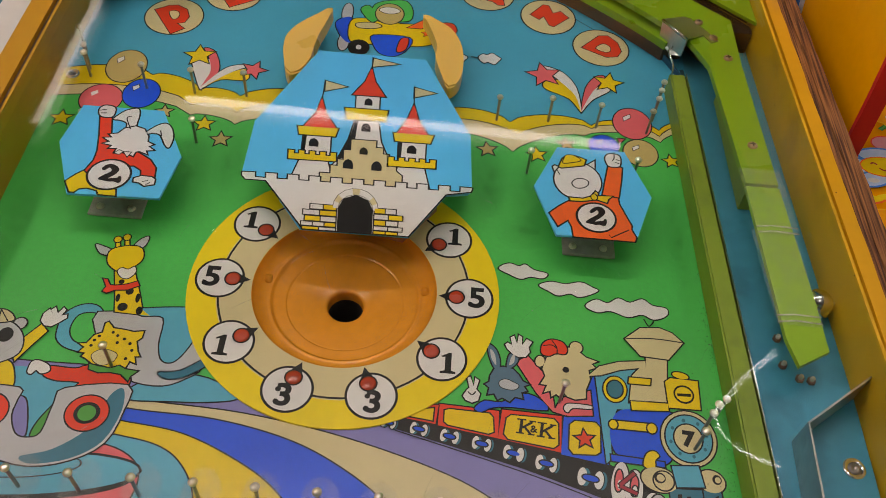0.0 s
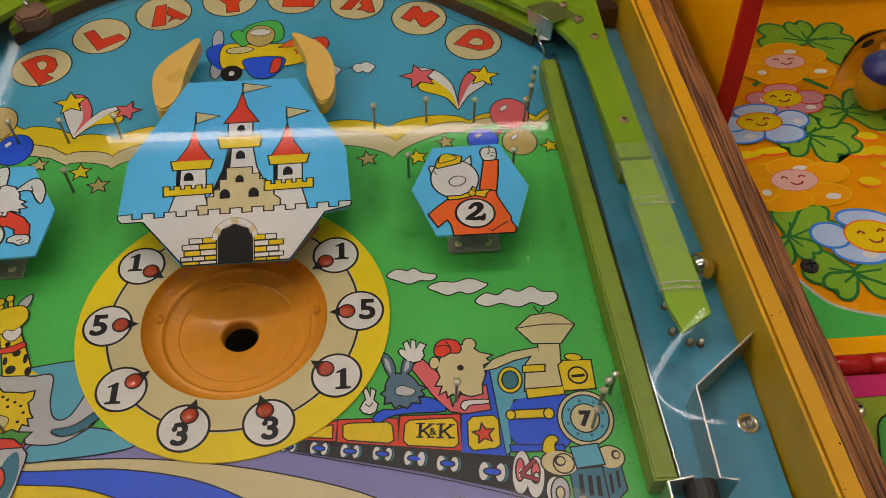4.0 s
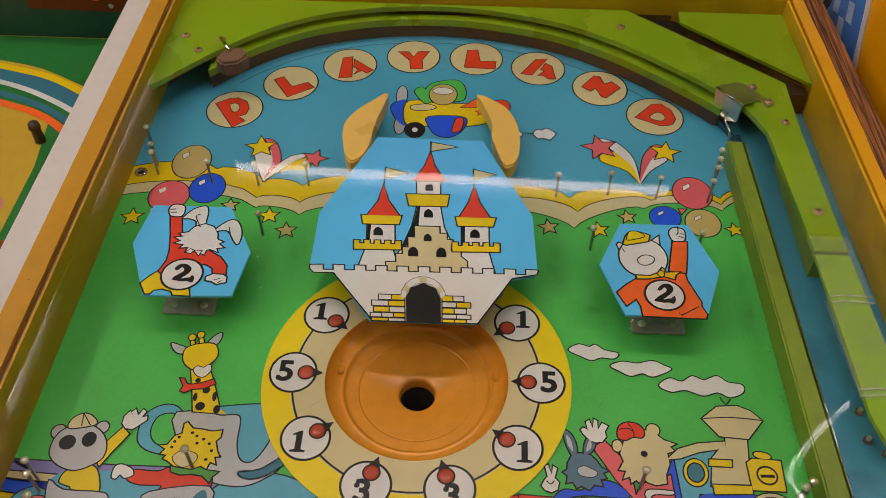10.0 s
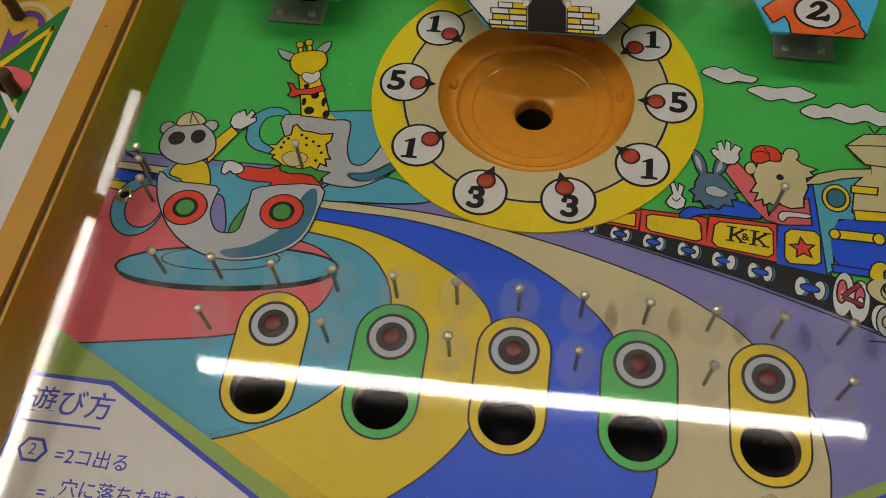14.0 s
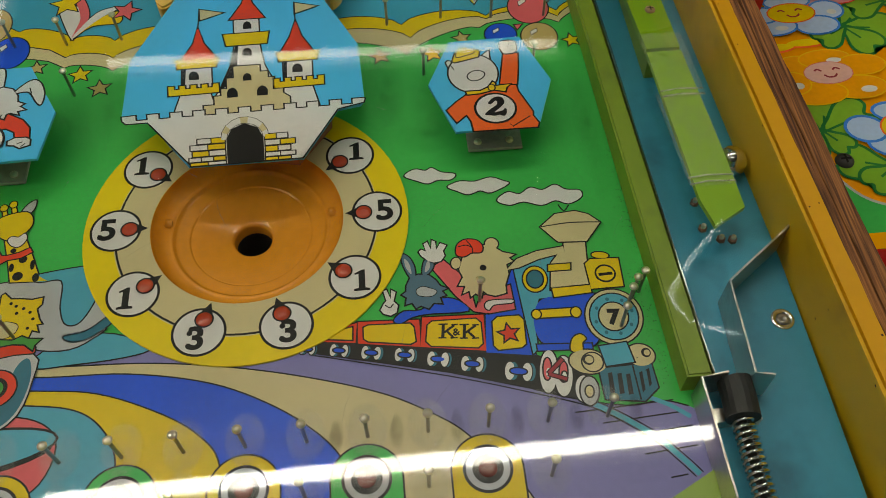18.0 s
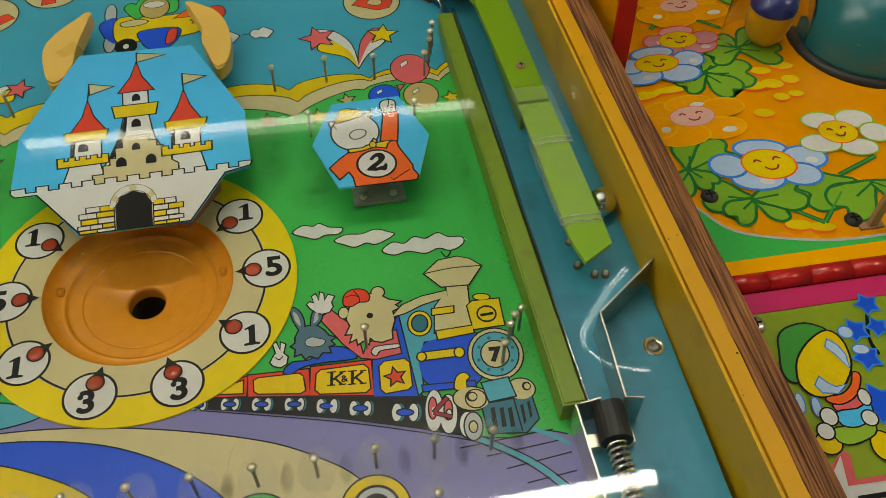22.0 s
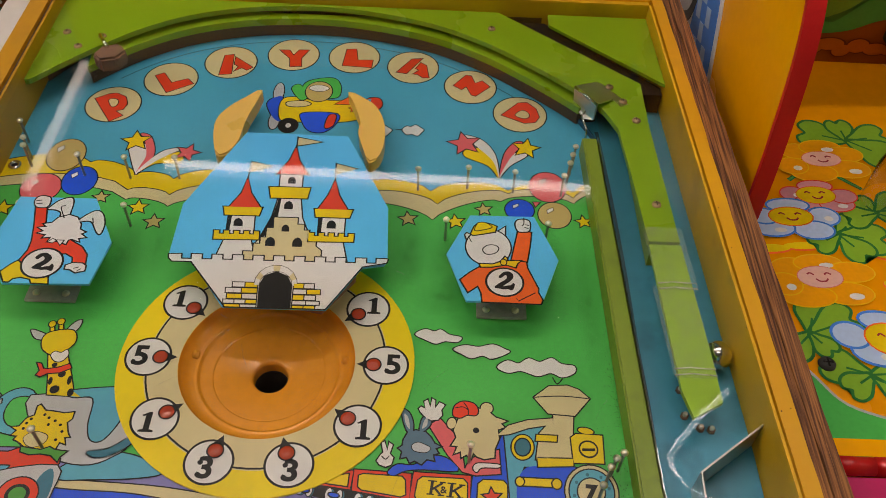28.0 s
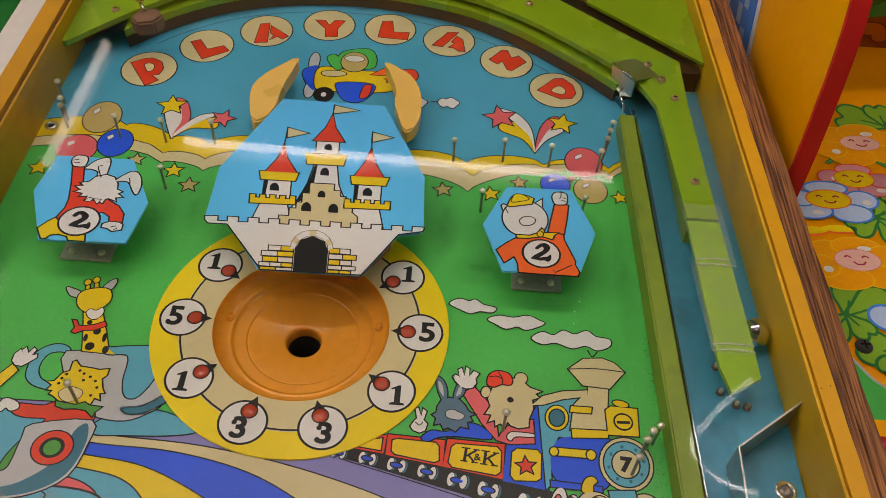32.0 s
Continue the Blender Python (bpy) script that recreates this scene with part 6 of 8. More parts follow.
printed("castle_brick", [(14.9, 37), (22, 37.1), (22.2, 33.4), (15.1, 33.3)], "gold", 6.6, castle, base=27, line=0.8)
printed("castle_brick", [(22.8, 37.1), (30, 37.2), (30.1, 33.6), (23, 33.5)], "white", 6.6, castle, base=27, line=0.8)
printed("castle_brick", [(-31.6, 31.2), (-24.8, 31.3), (-24.5, 28.6), (-31.3, 28.5)], "white", 6.6, castle, base=27, line=0.8)
printed("castle_brick", [(-24.1, 31.4), (-17.3, 31.5), (-17, 28.7), (-23.8, 28.6)], "white", 6.6, castle, base=27, line=0.8)
printed("castle_brick", [(-16.5, 31.5), (-9.7, 31.6), (-9.5, 28.9), (-16.3, 28.8)], "gold", 6.6, castle, base=27, line=0.8)
printed("castle_brick", [(15.2, 32), (23.8, 32.1), (23.9, 29.4), (15.3, 29.2)], "white", 6.6, castle, base=27, line=0.8)
printed("castle_brick", [(24.5, 32.1), (33.1, 32.2), (33.2, 29.5), (24.6, 29.4)], "white", 6.6, castle, base=27, line=0.8)
printed("castle_brick", [(-30.4, 27.2), (-20.3, 27.3), (-20.1, 25.5), (-30.2, 25.4)], "gold", 6.6, castle, base=27, line=0.8)
printed("castle_brick", [(-19.5, 27.3), (-9.3, 27.5), (-9.2, 25.7), (-19.3, 25.5)], "white", 6.6, castle, base=27, line=0.8)
printed("castle_brick", [(15.4, 27.9), (22.5, 28), (22.6, 26.2), (15.5, 26.1)], "gold", 6.6, castle, base=27, line=0.8)
printed("castle_brick", [(23.3, 28), (30.4, 28.1), (30.4, 26.3), (23.3, 26.2)], "gold", 6.6, castle, base=27, line=0.8)
printed("orange_coat", [(129.7, 55.3), (135.9, 61.6), (144.9, 68.9), (159.8, 71.2), (176.1, 78.6), (176.8, 68.5), (180.5, 58.5), (183.8, 49.8), (183.4, 46.4), (186.2, 39.8), (185, 36.5), (145, 36.6), (144.3, 44.6), (141.8, 50.8), (134.9, 44.7)], "orange", 2, hexa[1], base=29, line=1.1)
printed("coat_line", strip([(168.4, 40.5), (169.6, 38.1), (181.8, 46)], 0.9), "black", 2.6, hexa[1], base=29, line=0)
printed("orange_sleeve", [(171.9, 102.8), (175.3, 104.4), (181.4, 102.6), (179.8, 89.9), (177.1, 74.5), (166.4, 75.7), (169.1, 89)], "orange", 2.6, hexa[1], base=29, line=1.1)
printed("glove_shape", curve([(170.3, 110.4), (172.5, 114.8), (177.8, 115.3), (180.7, 113), (180.1, 104.8), (176.3, 103.3), (172, 103.9)], 4), "white", 3.4, hexa[1], base=29, line=1.1)
printed("glove_line", strip([(177.6, 110.3), (180.3, 109.7)], 0.8), "black", 4, hexa[1], base=29, line=0)
printed("glove_line", strip([(176.8, 107.6), (179.9, 106.5)], 0.8), "black", 4, hexa[1], base=29, line=0)
printed("glove_line", strip(curve([(176.8, 117.5), (176.5, 111.4), (175, 108.7)], 4, False), 0.8), "black", 4, hexa[1], base=29, line=0)
printed("pig_shape", disc(149.7, 86.9, 16.1, 17.2, turn=-1), "white", 3.4, hexa[1], base=29, line=1.1)
printed("ear_shape", [(135.4, 89.5), (132.9, 98), (134.2, 99.6), (141.1, 96.3), (141.5, 91.5)], "white", 2.8, hexa[1], base=29, line=1.1)
printed("ear_shape", [(155.4, 100.9), (162.4, 107.2), (162, 99.7), (159.3, 96.5)], "white", 2.8, hexa[1], base=29, line=1.1)
printed("ear_line", strip([(135.5, 95.8), (137.5, 91)], 0.7), "black", 4, hexa[1], base=29, line=0)
printed("yellow_hat", [(139.9, 106.5), (142.6, 109.7), (148.6, 110.2), (152.5, 109), (156, 107.3), (154.7, 102), (146.9, 99.9), (138.8, 97.9), (137.3, 99)], "gold", 4.2, hexa[1], base=29, line=1.1)
printed("hat_crown", curve([(141.1, 107), (143, 110.3), (147.1, 110.7), (150.1, 109.1), (152.3, 106.3), (145.7, 103.7), (140.4, 102.7)], 4), "gold", 4.8, hexa[1], base=29, line=0.8)
printed("snout_shape", curve([(145.9, 84.1), (148.6, 87.7), (153, 88.7), (156.7, 86.6), (155.9, 83), (152.2, 80.5), (147.9, 80.5)], 4), "white", 4.2, hexa[1], base=29, line=0.8)
printed("yellow_scarf", [(143.5, 70.4), (152.8, 70.3), (158.5, 73.2), (161.6, 77.8), (163, 76.2), (162.4, 73.7), (172.5, 74.6), (169.9, 72.1), (168.7, 68.6), (162, 70.7), (151.8, 68.3), (144.1, 67.9)], "gold", 4.2, hexa[1], base=29, line=1.1)
printed("scarf_knot", disc(160.3, 72.7, 1.9, 2.5, turn=0), "gold", 4.8, hexa[1], base=29, line=0.8)
printed("number_disc", disc(160.6, 54.5, 13.8, 13.4, turn=-1), "black", 4.6, hexa[1], base=29, line=0)
printed("number_disc", disc(160.7, 54.5, 12.3, 11.9, turn=-1), "white", 5.2, hexa[1], base=29, line=0)
printed("numeral", curve([(156.7, 59.8), (159.7, 63.2), (163.6, 64.2), (166.4, 62.2), (166.8, 58.7), (164.1, 54.9), (160.8, 52), (159.5, 50.6), (163, 51.5), (164.9, 51.9), (166.6, 53.8), (167.6, 52.4), (166.8, 48.6), (165.1, 47.2), (162.6, 48.1), (159.6, 47.7), (157.4, 48.2), (153.3, 49.2), (155.9, 52.6), (161.3, 56.8), (162.3, 59.3), (161.3, 60.7), (159.7, 59.3), (158, 57.9), (156.5, 58.4)], 3), "black", 5.8, hexa[1], base=29, line=0)
printed("yellow_coat", [(-187, 46.9), (-182.2, 53.5), (-176.9, 58.7), (-172.4, 49.1), (-165, 45.2), (-153.8, 43.1), (-152.5, 38), (-163.2, 38.2), (-165.1, 41.4), (-171.8, 42.9), (-177, 41.6), (-179.1, 38.4), (-182, 38.4)], "gold", 2, hexa[-1], base=29, line=1.1)
printed("red_coat", [(-177.7, 57.7), (-174.7, 67.5), (-175, 78.5), (-165.4, 83.4), (-150.9, 79.1), (-138.8, 71.9), (-133.4, 64.9), (-132.1, 55.6), (-137.6, 54.8), (-140.6, 56.7), (-141.9, 62.1), (-147.6, 65.6), (-150.6, 65.2), (-151.1, 53.5), (-172.9, 53.8)], "red", 2.6, hexa[-1], base=29, line=1.1)
printed("red_sleeve", [(-182.6, 108.9), (-175, 108.8), (-170.5, 91.2), (-162.2, 78.3), (-174.1, 72.4), (-178, 91.3)], "red", 3, hexa[-1], base=29, line=1.1)
printed("glove_shape", curve([(-185.2, 115.5), (-182.7, 119.9), (-176.1, 119.2), (-174.2, 114.8), (-175.2, 109.4), (-182.4, 109.5)], 4), "white", 3.6, hexa[-1], base=29, line=1.1)
printed("glove_line", strip([(-184.6, 114.9), (-180.5, 116)], 0.8), "black", 4.2, hexa[-1], base=29, line=0)
printed("glove_line", strip([(-183.5, 112.2), (-179.2, 112.7)], 0.8), "black", 4.2, hexa[-1], base=29, line=0)
printed("glove_shape", [(-144.6, 54.4), (-140.6, 56.7), (-133.9, 56.6), (-131.2, 54.7), (-130.9, 50.4), (-133.7, 49.5), (-136.5, 48.5), (-140.4, 51), (-144.3, 51.5)], "white", 3.6, hexa[-1], base=29, line=1.1)
printed("glove_line", strip([(-138.8, 51.9), (-135.3, 53.3)], 0.7), "black", 4.2, hexa[-1], base=29, line=0)
printed("glove_line", strip([(-136, 49.5), (-133.5, 51.8)], 0.7), "black", 4.2, hexa[-1], base=29, line=0)
printed("ear_shape", curve([(-161.6, 96.3), (-162.8, 104.3), (-168.2, 107.1), (-173, 107.2), (-172.6, 108.8), (-167.3, 116.3), (-160.1, 119.5), (-157.4, 115.1), (-156.7, 106.9), (-156.8, 98.9)], 4), "white", 3, hexa[-1], base=29, line=1.1)
printed("ear_line", strip(curve([(-161.7, 111.3), (-164.4, 109.2), (-159.1, 98.9)], 4, False), 0.8), "black", 3.6, hexa[-1], base=29, line=0)
printed("ear_shape", curve([(-148.2, 96.2), (-143.5, 103), (-137.7, 107.2), (-132.6, 103.9), (-129, 94.3), (-129.4, 85), (-132.5, 87.1), (-138, 96), (-143, 97.1)], 4), "white", 3, hexa[-1], base=29, line=1.1)
printed("ear_line", strip(curve([(-138.9, 100.3), (-137, 94.9)], 4, False), 0.8), "black", 3.6, hexa[-1], base=29, line=0)
printed("hare_shape", [(-166.1, 93.8), (-163.1, 99), (-156.3, 102.1), (-149.9, 99.9), (-145.7, 93.5), (-144.9, 88.3), (-140.5, 86.1), (-143.1, 84.1), (-138.9, 81), (-143.8, 80.1), (-142.3, 77), (-147.8, 79.1), (-150.2, 78.1), (-150.8, 74.1), (-155.9, 76.2), (-160.8, 77.3), (-163.6, 76.3), (-162.7, 80.3), (-168.3, 79.4), (-166.7, 82.4), (-173.2, 83.5), (-169.1, 85.5), (-174.2, 88.7), (-168.6, 89.6), (-171.6, 92.3)], "white", 3.8, hexa[-1], base=29, line=1.1)
printed("collar_shape", [(-163.4, 75.3), (-161.1, 78.3), (-158.5, 77.2), (-160.2, 74.7)], "white", 4.4, hexa[-1], base=29, line=0.7)
printed("collar_shape", [(-157.7, 77.2), (-153.1, 77.1), (-154.4, 73.1)], "white", 4.4, hexa[-1], base=29, line=0.7)
printed("number_disc", disc(-161.4, 55.7, 14.7, 14.2, turn=-1), "black", 4.6, hexa[-1], base=29, line=0)
printed("number_disc", disc(-161.4, 55.7, 13.2, 12.7, turn=-1), "white", 5.2, hexa[-1], base=29, line=0)
printed("numeral", curve([(-167.4, 60.8), (-165.3, 64), (-161.3, 64.9), (-157.5, 62.9), (-155.9, 59.7), (-157.5, 56), (-160.1, 53.3), (-161, 52), (-157.5, 52.8), (-155.5, 53.3), (-154.3, 55.1), (-152.7, 53.7), (-152.3, 50.1), (-153.6, 48.7), (-156.7, 49.7), (-159.8, 49.3), (-162.4, 49.7), (-167.2, 50.7), (-165.6, 53.9), (-161.2, 57.9), (-161, 60.2), (-162.6, 61.6), (-163.9, 60.3), (-165.2, 58.9), (-167, 59.4)], 3), "black", 5.8, hexa[-1], base=29, line=0)


# ---- lower field: target pills, out pocket, instruction cards ----
def pill(x, y0, y1, r):
    """A capsule outline from hole to target."""
    up = [(x + r * math.cos(a), y1 + r * math.sin(a)) for a in (math.pi * i / 14 for i in range(15))]
    dn = [(x - r * math.cos(a), y0 - r * math.sin(a)) for a in (math.pi * i / 14 for i in range(15))]
    return up + dn


for (hx, hy, r), tx, col in zip(HOLES[:5], (-123, -59.8, 3.8, 67, 130), ("gold", "green", "gold", "green", "gold")):
    on_field("target_pill", pill((hx + tx) / 2, hy, -171, 18.4), col, 8, line=1.0, label=("yellow" if col == "gold" else "green") + " capsule round a ball hole", cut=True)
    on_field("target_rim", disc(tx, -171, 13.2), "black", 9, line=0)
    on_field("target_ring", disc(tx, -171, 11.6), "grey", 9.6, line=0)
    on_field("target_centre", disc(tx, -171, 8.2), "black", 10.2, line=0)
    bm = bmesh.new()
    lathe(bm, [(4.9, 0.95), (4.4, 1.4), (2.6, 1.8), (0.2, 1.9)], 20, (tx, -171))
    part("lamp_lens", bm, mat("dim_red_lens", (0.13, 0.016, 0.012), 0.3), field, "dim red lamp lens", True)
on_field("out_pocket", curve([(-60, -335), (-44, -292), (-22, -265), (-7, -261), (18, -260.5), (36, -268), (58, -292), (74, -335)], 5), "red", 8, line=1.0, label="red half-round out pocket marker")
glyphs("out_letters", "アウト", 16, 1.5, -271, 0.95, "black", field, 0, 0.3)

card_l = thing("instruction_card", "white printed instruction card with blue lettering and lime border", "card", "instruction cards")
card_r = thing("instruction_card", "white printed instruction card with blue lettering and lime border", "card", "instruction cards")
for c, s in ((card_l, -1), (card_r, 1)):
    edge = [(246 * s, -183), (246 * s, -400), (40 * s + 10, -400), (40 * s + 8, -290), (71 * s + 2, -271)]
    bm = bmesh.new()
    slab(bm, edge, 1.2, 3.0)
    part("border", bm, mat("lime_border", (0.27, 0.4, 0.07), 0.4, grain=0.1, scale=30), c, "lime green border")
    sheet_out = [(240 * s, -213.5), (196 * s, -213.5), (84 * s, -274), (76 * s, -284), (76 * s, -395), (240 * s, -395)]
    bm = bmesh.new()
    flat(bm, sheet_out, 3.1)
    part("blue_line", bm, ink("pen"), c)
    bm = bmesh.new()
    flat(bm, grown(sheet_out, -1.3), 3.2)
    part("paper", bm, ink("card"), c, "off-white paper")
TZ = 3.3
glyphs("heading", "遊び方", 15, -213, -228.5, TZ, "pen", card_l, 0, 0.12)
on = printed("heading_rule", [(-236, -238.3), (-194, -238), (-194, -239.3), (-236, -239.6)], "pen", 0, card_l, line=0, base=TZ)
for txt, sz, x, y in (("=2コ出る", 9.5, -193, -254.5), ("穴に落ちた時のランプ", 9.2, -158, -269.5), ("数の玉が出る", 9.2, -180, -278.8), ("=", 9, -212, -273)):
    glyphs("card_text", txt, sz, x, y, TZ, "pen", card_l, 0, 0.05)
glyphs("heading", "遊び方", 15, 217, -226.5, TZ, "pen", card_r, 0, 0.22)
printed("heading_rule", [(196, -235.8), (236, -235.8), (236, -237.1), (196, -237.1)], "pen", 0, card_r, line=0, base=TZ)
for txt, sz, x, y in (("1ゲーム 5ボール", 11.5, 187, -250.5), ("ボールのちょき", 8.6, 152, -269.5)):
    glyphs("card_text", txt, sz, x, y, TZ, "pen", card_r, 0, 0.22)
hx = [(-224 + 8 * math.cos(radians(60 * k)), -253 + 7 * math.sin(radians(60 * k))) for k in range(6)]
printed("hexagon_mark", hx, "pen", 0, card_l, line=0, base=TZ)
printed("hexagon_mark", grown(hx, -0.8), "card", 1, card_l, line=0, base=TZ)
glyphs("card_text", "2", 8, -224, -253, TZ + 0.2, "pen", card_l)
printed("bullet", disc(115, -270, 3), "pen", 0, card_r, line=0, base=TZ)
M_CLEAR = clear("clear_guide", (0.95, 0.94, 0.9), 0.12, 1.45)
for s in (-1, 1):
    g = thing("clear_guide", "clear plastic guide strip along the card border", "guide")
    bm = bmesh.new()
    slab(bm, [(140 * s, -234.5), (128 * s, -229), (64 * s, -263), (72 * s, -270)], 1.2, 2.6)
    part("strip", bm, M_CLEAR, g).visible_shadow = False

# pale worn lobes and grime round the lower pins
WORN = film("worn_film", (0.8, 0.8, 0.78), 0.17, 0.82)
for k, (x, y) in enumerate(PINS):
    w = thing("worn_patch", "pale worn patch on the print behind a pin", "worn patch", "worn patches")
    bm = bmesh.new()
    flat(bm, pill(x, y - 1, y + 8, 11.5), 1.32 + 0.02 * (k % 2))
    part("film", bm, WORN, w)

GRIME = film("grime_film", (0.09, 0.07, 0.05), 0.3, 0.5)
for k, (x, y) in enumerate(PINS[:13]):
    if x < 20:
        continue
    w = thing("grime_patch", "brown grime smudge between the lower pins", "grime", "grime patches")
    bm = bmesh.new()
    flat(bm, curve([(x + 11, y - 2), (x + 14, y + 9), (x + 17, y + 12), (x + 20, y + 5), (x + 18, y - 8), (x + 13, y - 9)], 3), 1.37 + 0.01 * (k % 2))
    part("film", bm, GRIME, w)

# soft dark green films over the ground, round the targets and along its sides
DARK_FILM = film("dark_green_film", (0.012, 0.05, 0.012), 0.2, 0.1)
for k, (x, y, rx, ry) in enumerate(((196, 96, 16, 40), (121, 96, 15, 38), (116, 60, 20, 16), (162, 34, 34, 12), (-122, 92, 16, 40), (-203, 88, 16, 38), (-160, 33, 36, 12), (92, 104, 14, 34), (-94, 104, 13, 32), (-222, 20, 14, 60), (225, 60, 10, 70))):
    w = thing("dark_green_patch", "soft dark film patch on the green ground", "dirt", "dirt patches")
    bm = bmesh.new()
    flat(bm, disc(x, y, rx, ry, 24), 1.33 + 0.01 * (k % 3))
    part("film", bm, DARK_FILM, w)

# dark mould specks on the grass beside the rail
M_SPECK = mat("mould_specks", (0.02, 0.06, 0.015), 0.8)
rnd = random.Random(5)
bm = bmesh.new()
for _ in range(260):
    y = rnd.uniform(-134, 40)
    x = 239 + (-137 - y) * -0.0 - abs(rnd.gauss(0, 7)) * (1.0 if y < -40 else 0.5) - 2
    r = rnd.uniform(0.16, 0.42)
    flat(bm, disc(x, y, r, r * rnd.uniform(0.6, 1), 6), 1.3 + rnd.random() * 0.1)
tagged(part("mould_specks", bm, M_SPECK, None), "dark mould specks on the green beside the rail", "specks", kind="stuff")

# more pins, one by one along the clouds and beside the balloons
for x, y in MORE_PINS:
    th = nail(x, y)
    for nm, me in (("shaft", SHAFT), ("head", HEAD)):
        o = new(nm, me)
        o.parent = th

# nicks and dark spots on the yellow boards, scratches on the glass
M_NICK = mat("dark_nick", (0.06, 0.03, 0.012), 0.8)
rnd = random.Random(11)
for k in range(16):
    y = rnd.uniform(-330, 370)
    x, z = (rnd.uniform(inner_x(y) + 4, inner_x(y) + 12), TOP + 0.06) if k % 2 else (rnd.uniform(-262, -247), TOP + 0.06)
    r = rnd.uniform(0.3, 0.8)
    bm = bmesh.new()
    flat(bm, disc(x, y, r, r * rnd.uniform(0.4, 1), 8, rnd.uniform(0, 180)), z)
    part("nick", bm, M_NICK, cab)
for k in range(12):
    y, z, r = rnd.uniform(-250, 330), rnd.uniform(4, 44), rnd.uniform(0.3, 0.7)
    bm = bmesh.new()
    x = inner_x(y) - 0.15
    bm.faces.new([bm.verts.new((x * MM, (y + r * 1.4 * math.cos(a)) * MM, (z + r * math.sin(a)) * MM)) for a in (math.pi * i / 4 for i in range(8))])
    part("nick", bm, M_NICK, cab)
M_SCRATCH = film("glass_scratch", (0.85, 0.88, 0.9), 0.35)
for k in range(26):
    x, y, a, n = rnd.uniform(-210, 220), rnd.uniform(-290, 60), rnd.uniform(-1.2, 1.2), rnd.uniform(5, 22)
    bm = bmesh.new()
    flat(bm, strip([(x, y), (x + n * 0.5 * math.sin(a), y + n * 0.5 * math.cos(a) + 0.5), (x + n * math.sin(a + 0.1), y + n * math.cos(a))], 0.18), 42.1)
    sc = part("scratch", bm, M_SCRATCH, pane)
    sc.visible_shadow = False

# ---- machine on the right ----
RZ0 = -20
nb = thing("neighbour_machine", "orange flower game machine standing alongside", "game machine")


def nb_part(name, outline, z0, z1, m, label=""):
    bm = bmesh.new()
    slab(bm, outline, z0, z1)
    return part(name, bm, m, nb, label)


M_ORANGE = mat("orange_print", (0.78, 0.3, 0.004), 0.25, grain=0.12, scale=14, spec=0.35)
M_GOLDP = mat("gold_print", (0.95, 0.43, 0.003), 0.25, grain=0.06, scale=20)
M_HINGE = mat("red_enamel", (0.5, 0.012, 0.012), 0.14, grain=0.08)
M_REDP = mat("red_gloss", (0.6, 0.015, 0.015), 0.45, grain=0.08, spec=0.3)
nb_part("board", [(373, -38), (1000, -38), (1000, 900), (373, 900)], RZ0 - 8, RZ0, M_ORANGE, "glossy orange printed board")
nb_part("front_band", [(366, -57), (1000, -57), (1000, -38.2), (366, -38.2)], RZ0 - 8, RZ0 + 12, M_GOLDP, "golden yellow front band")
nb_part("pink_band", [(366, -86), (1000, -84), (1000, -71), (366, -71)], -30, 0.6, mat("magenta_print", (0.55, 0.02, 0.13), 0.3), "magenta band")
nb_part("lower_panel", [(366, -420), (1000, -420), (1000, -84.2), (366, -86.2)], -30, 0, mat("moss_print", (0.24, 0.33, 0.015), 0.35, scale=18), "moss green printed panel")
nb_part("body", [(366, -420), (1000, -420), (1000, 900), (366, 900)], -800, -31, M_REDP, "red machine body")
for i in range(14):
    bm = bmesh.new()
    tube(bm, [(368 + 29 * i, -64, 2), (395.5 + 29 * i, -64, 2)], 6.5, 14)
    part("hinge_knuckle", bm, M_HINGE, nb, "glossy red hinge knuckle", True)
# side panel with its curved red edge
PROFILE = curve([(167, -40), (166, 0), (169, 40), (174, 77), (183, 126), (198, 166), (223, 196), (262, 226)], 4, False)


def side_panel(name, prof, x0, x1, m, label, parent):
    bm = bmesh.new()
    lo = [bm.verts.new((x0 * MM, y * MM, z * MM)) for y, z in prof]
    hi = [bm.verts.new((x1 * MM, y * MM, z * MM)) for y, z in prof]
    bm.faces.new(lo), bm.faces.new(hi[::-1])
    k = len(prof)
    for i in range(k):
        bm.faces.new((lo[i], hi[i], hi[(i + 1) % k], lo[(i + 1) % k]))
    return part(name, bm, m, parent, label)


side_panel("side_panel", [(y + 5, z - 1.9) for y, z in PROFILE] + [(400, 260), (900, 260), (900, -60), (172, -60)], 364, 371.5, M_GOLDP, "yellow side panel with a curved front", nb)
side_panel("red_edge", PROFILE + [(y + 4, z - 1.5) for y, z in PROFILE[::-1]], 362.5, 376.5, M_REDP, "red edge trim of the side panel", nb)
# blue checked band and emblem rings on the side panel
bandp = [(374, 102), (352, 56), (333, 8), (318, -40), (318, -70), (600, -95), (650, -40), (560, 140), (400, 140)]
band = side_panel("white_band", bandp, 362.6, 363.6, ink("white"), "white band with blue checks and dark rings", nb)
side_panel("blue_field", [(y + 8, z - 3) for y, z in bandp[:4]] + [(420, -60), (440, 120)], 362.0, 362.5, ink("azure"), "bright blue field", band)
for i in range(3):
    for j in range(9):
        y, z = 338 + 7.6 * j + 16 * i, -36 + 16.5 * j - 5 * i
        if (i + j) % 2 == 0:
            side_panel("check", [(y + 3, z), (y + 16, z - 4), (y + 23, z + 12), (y + 10, z + 16)], 361.4 - 0.1 * i, 361.9 - 0.1 * i, ink("iceblue"), "", band)
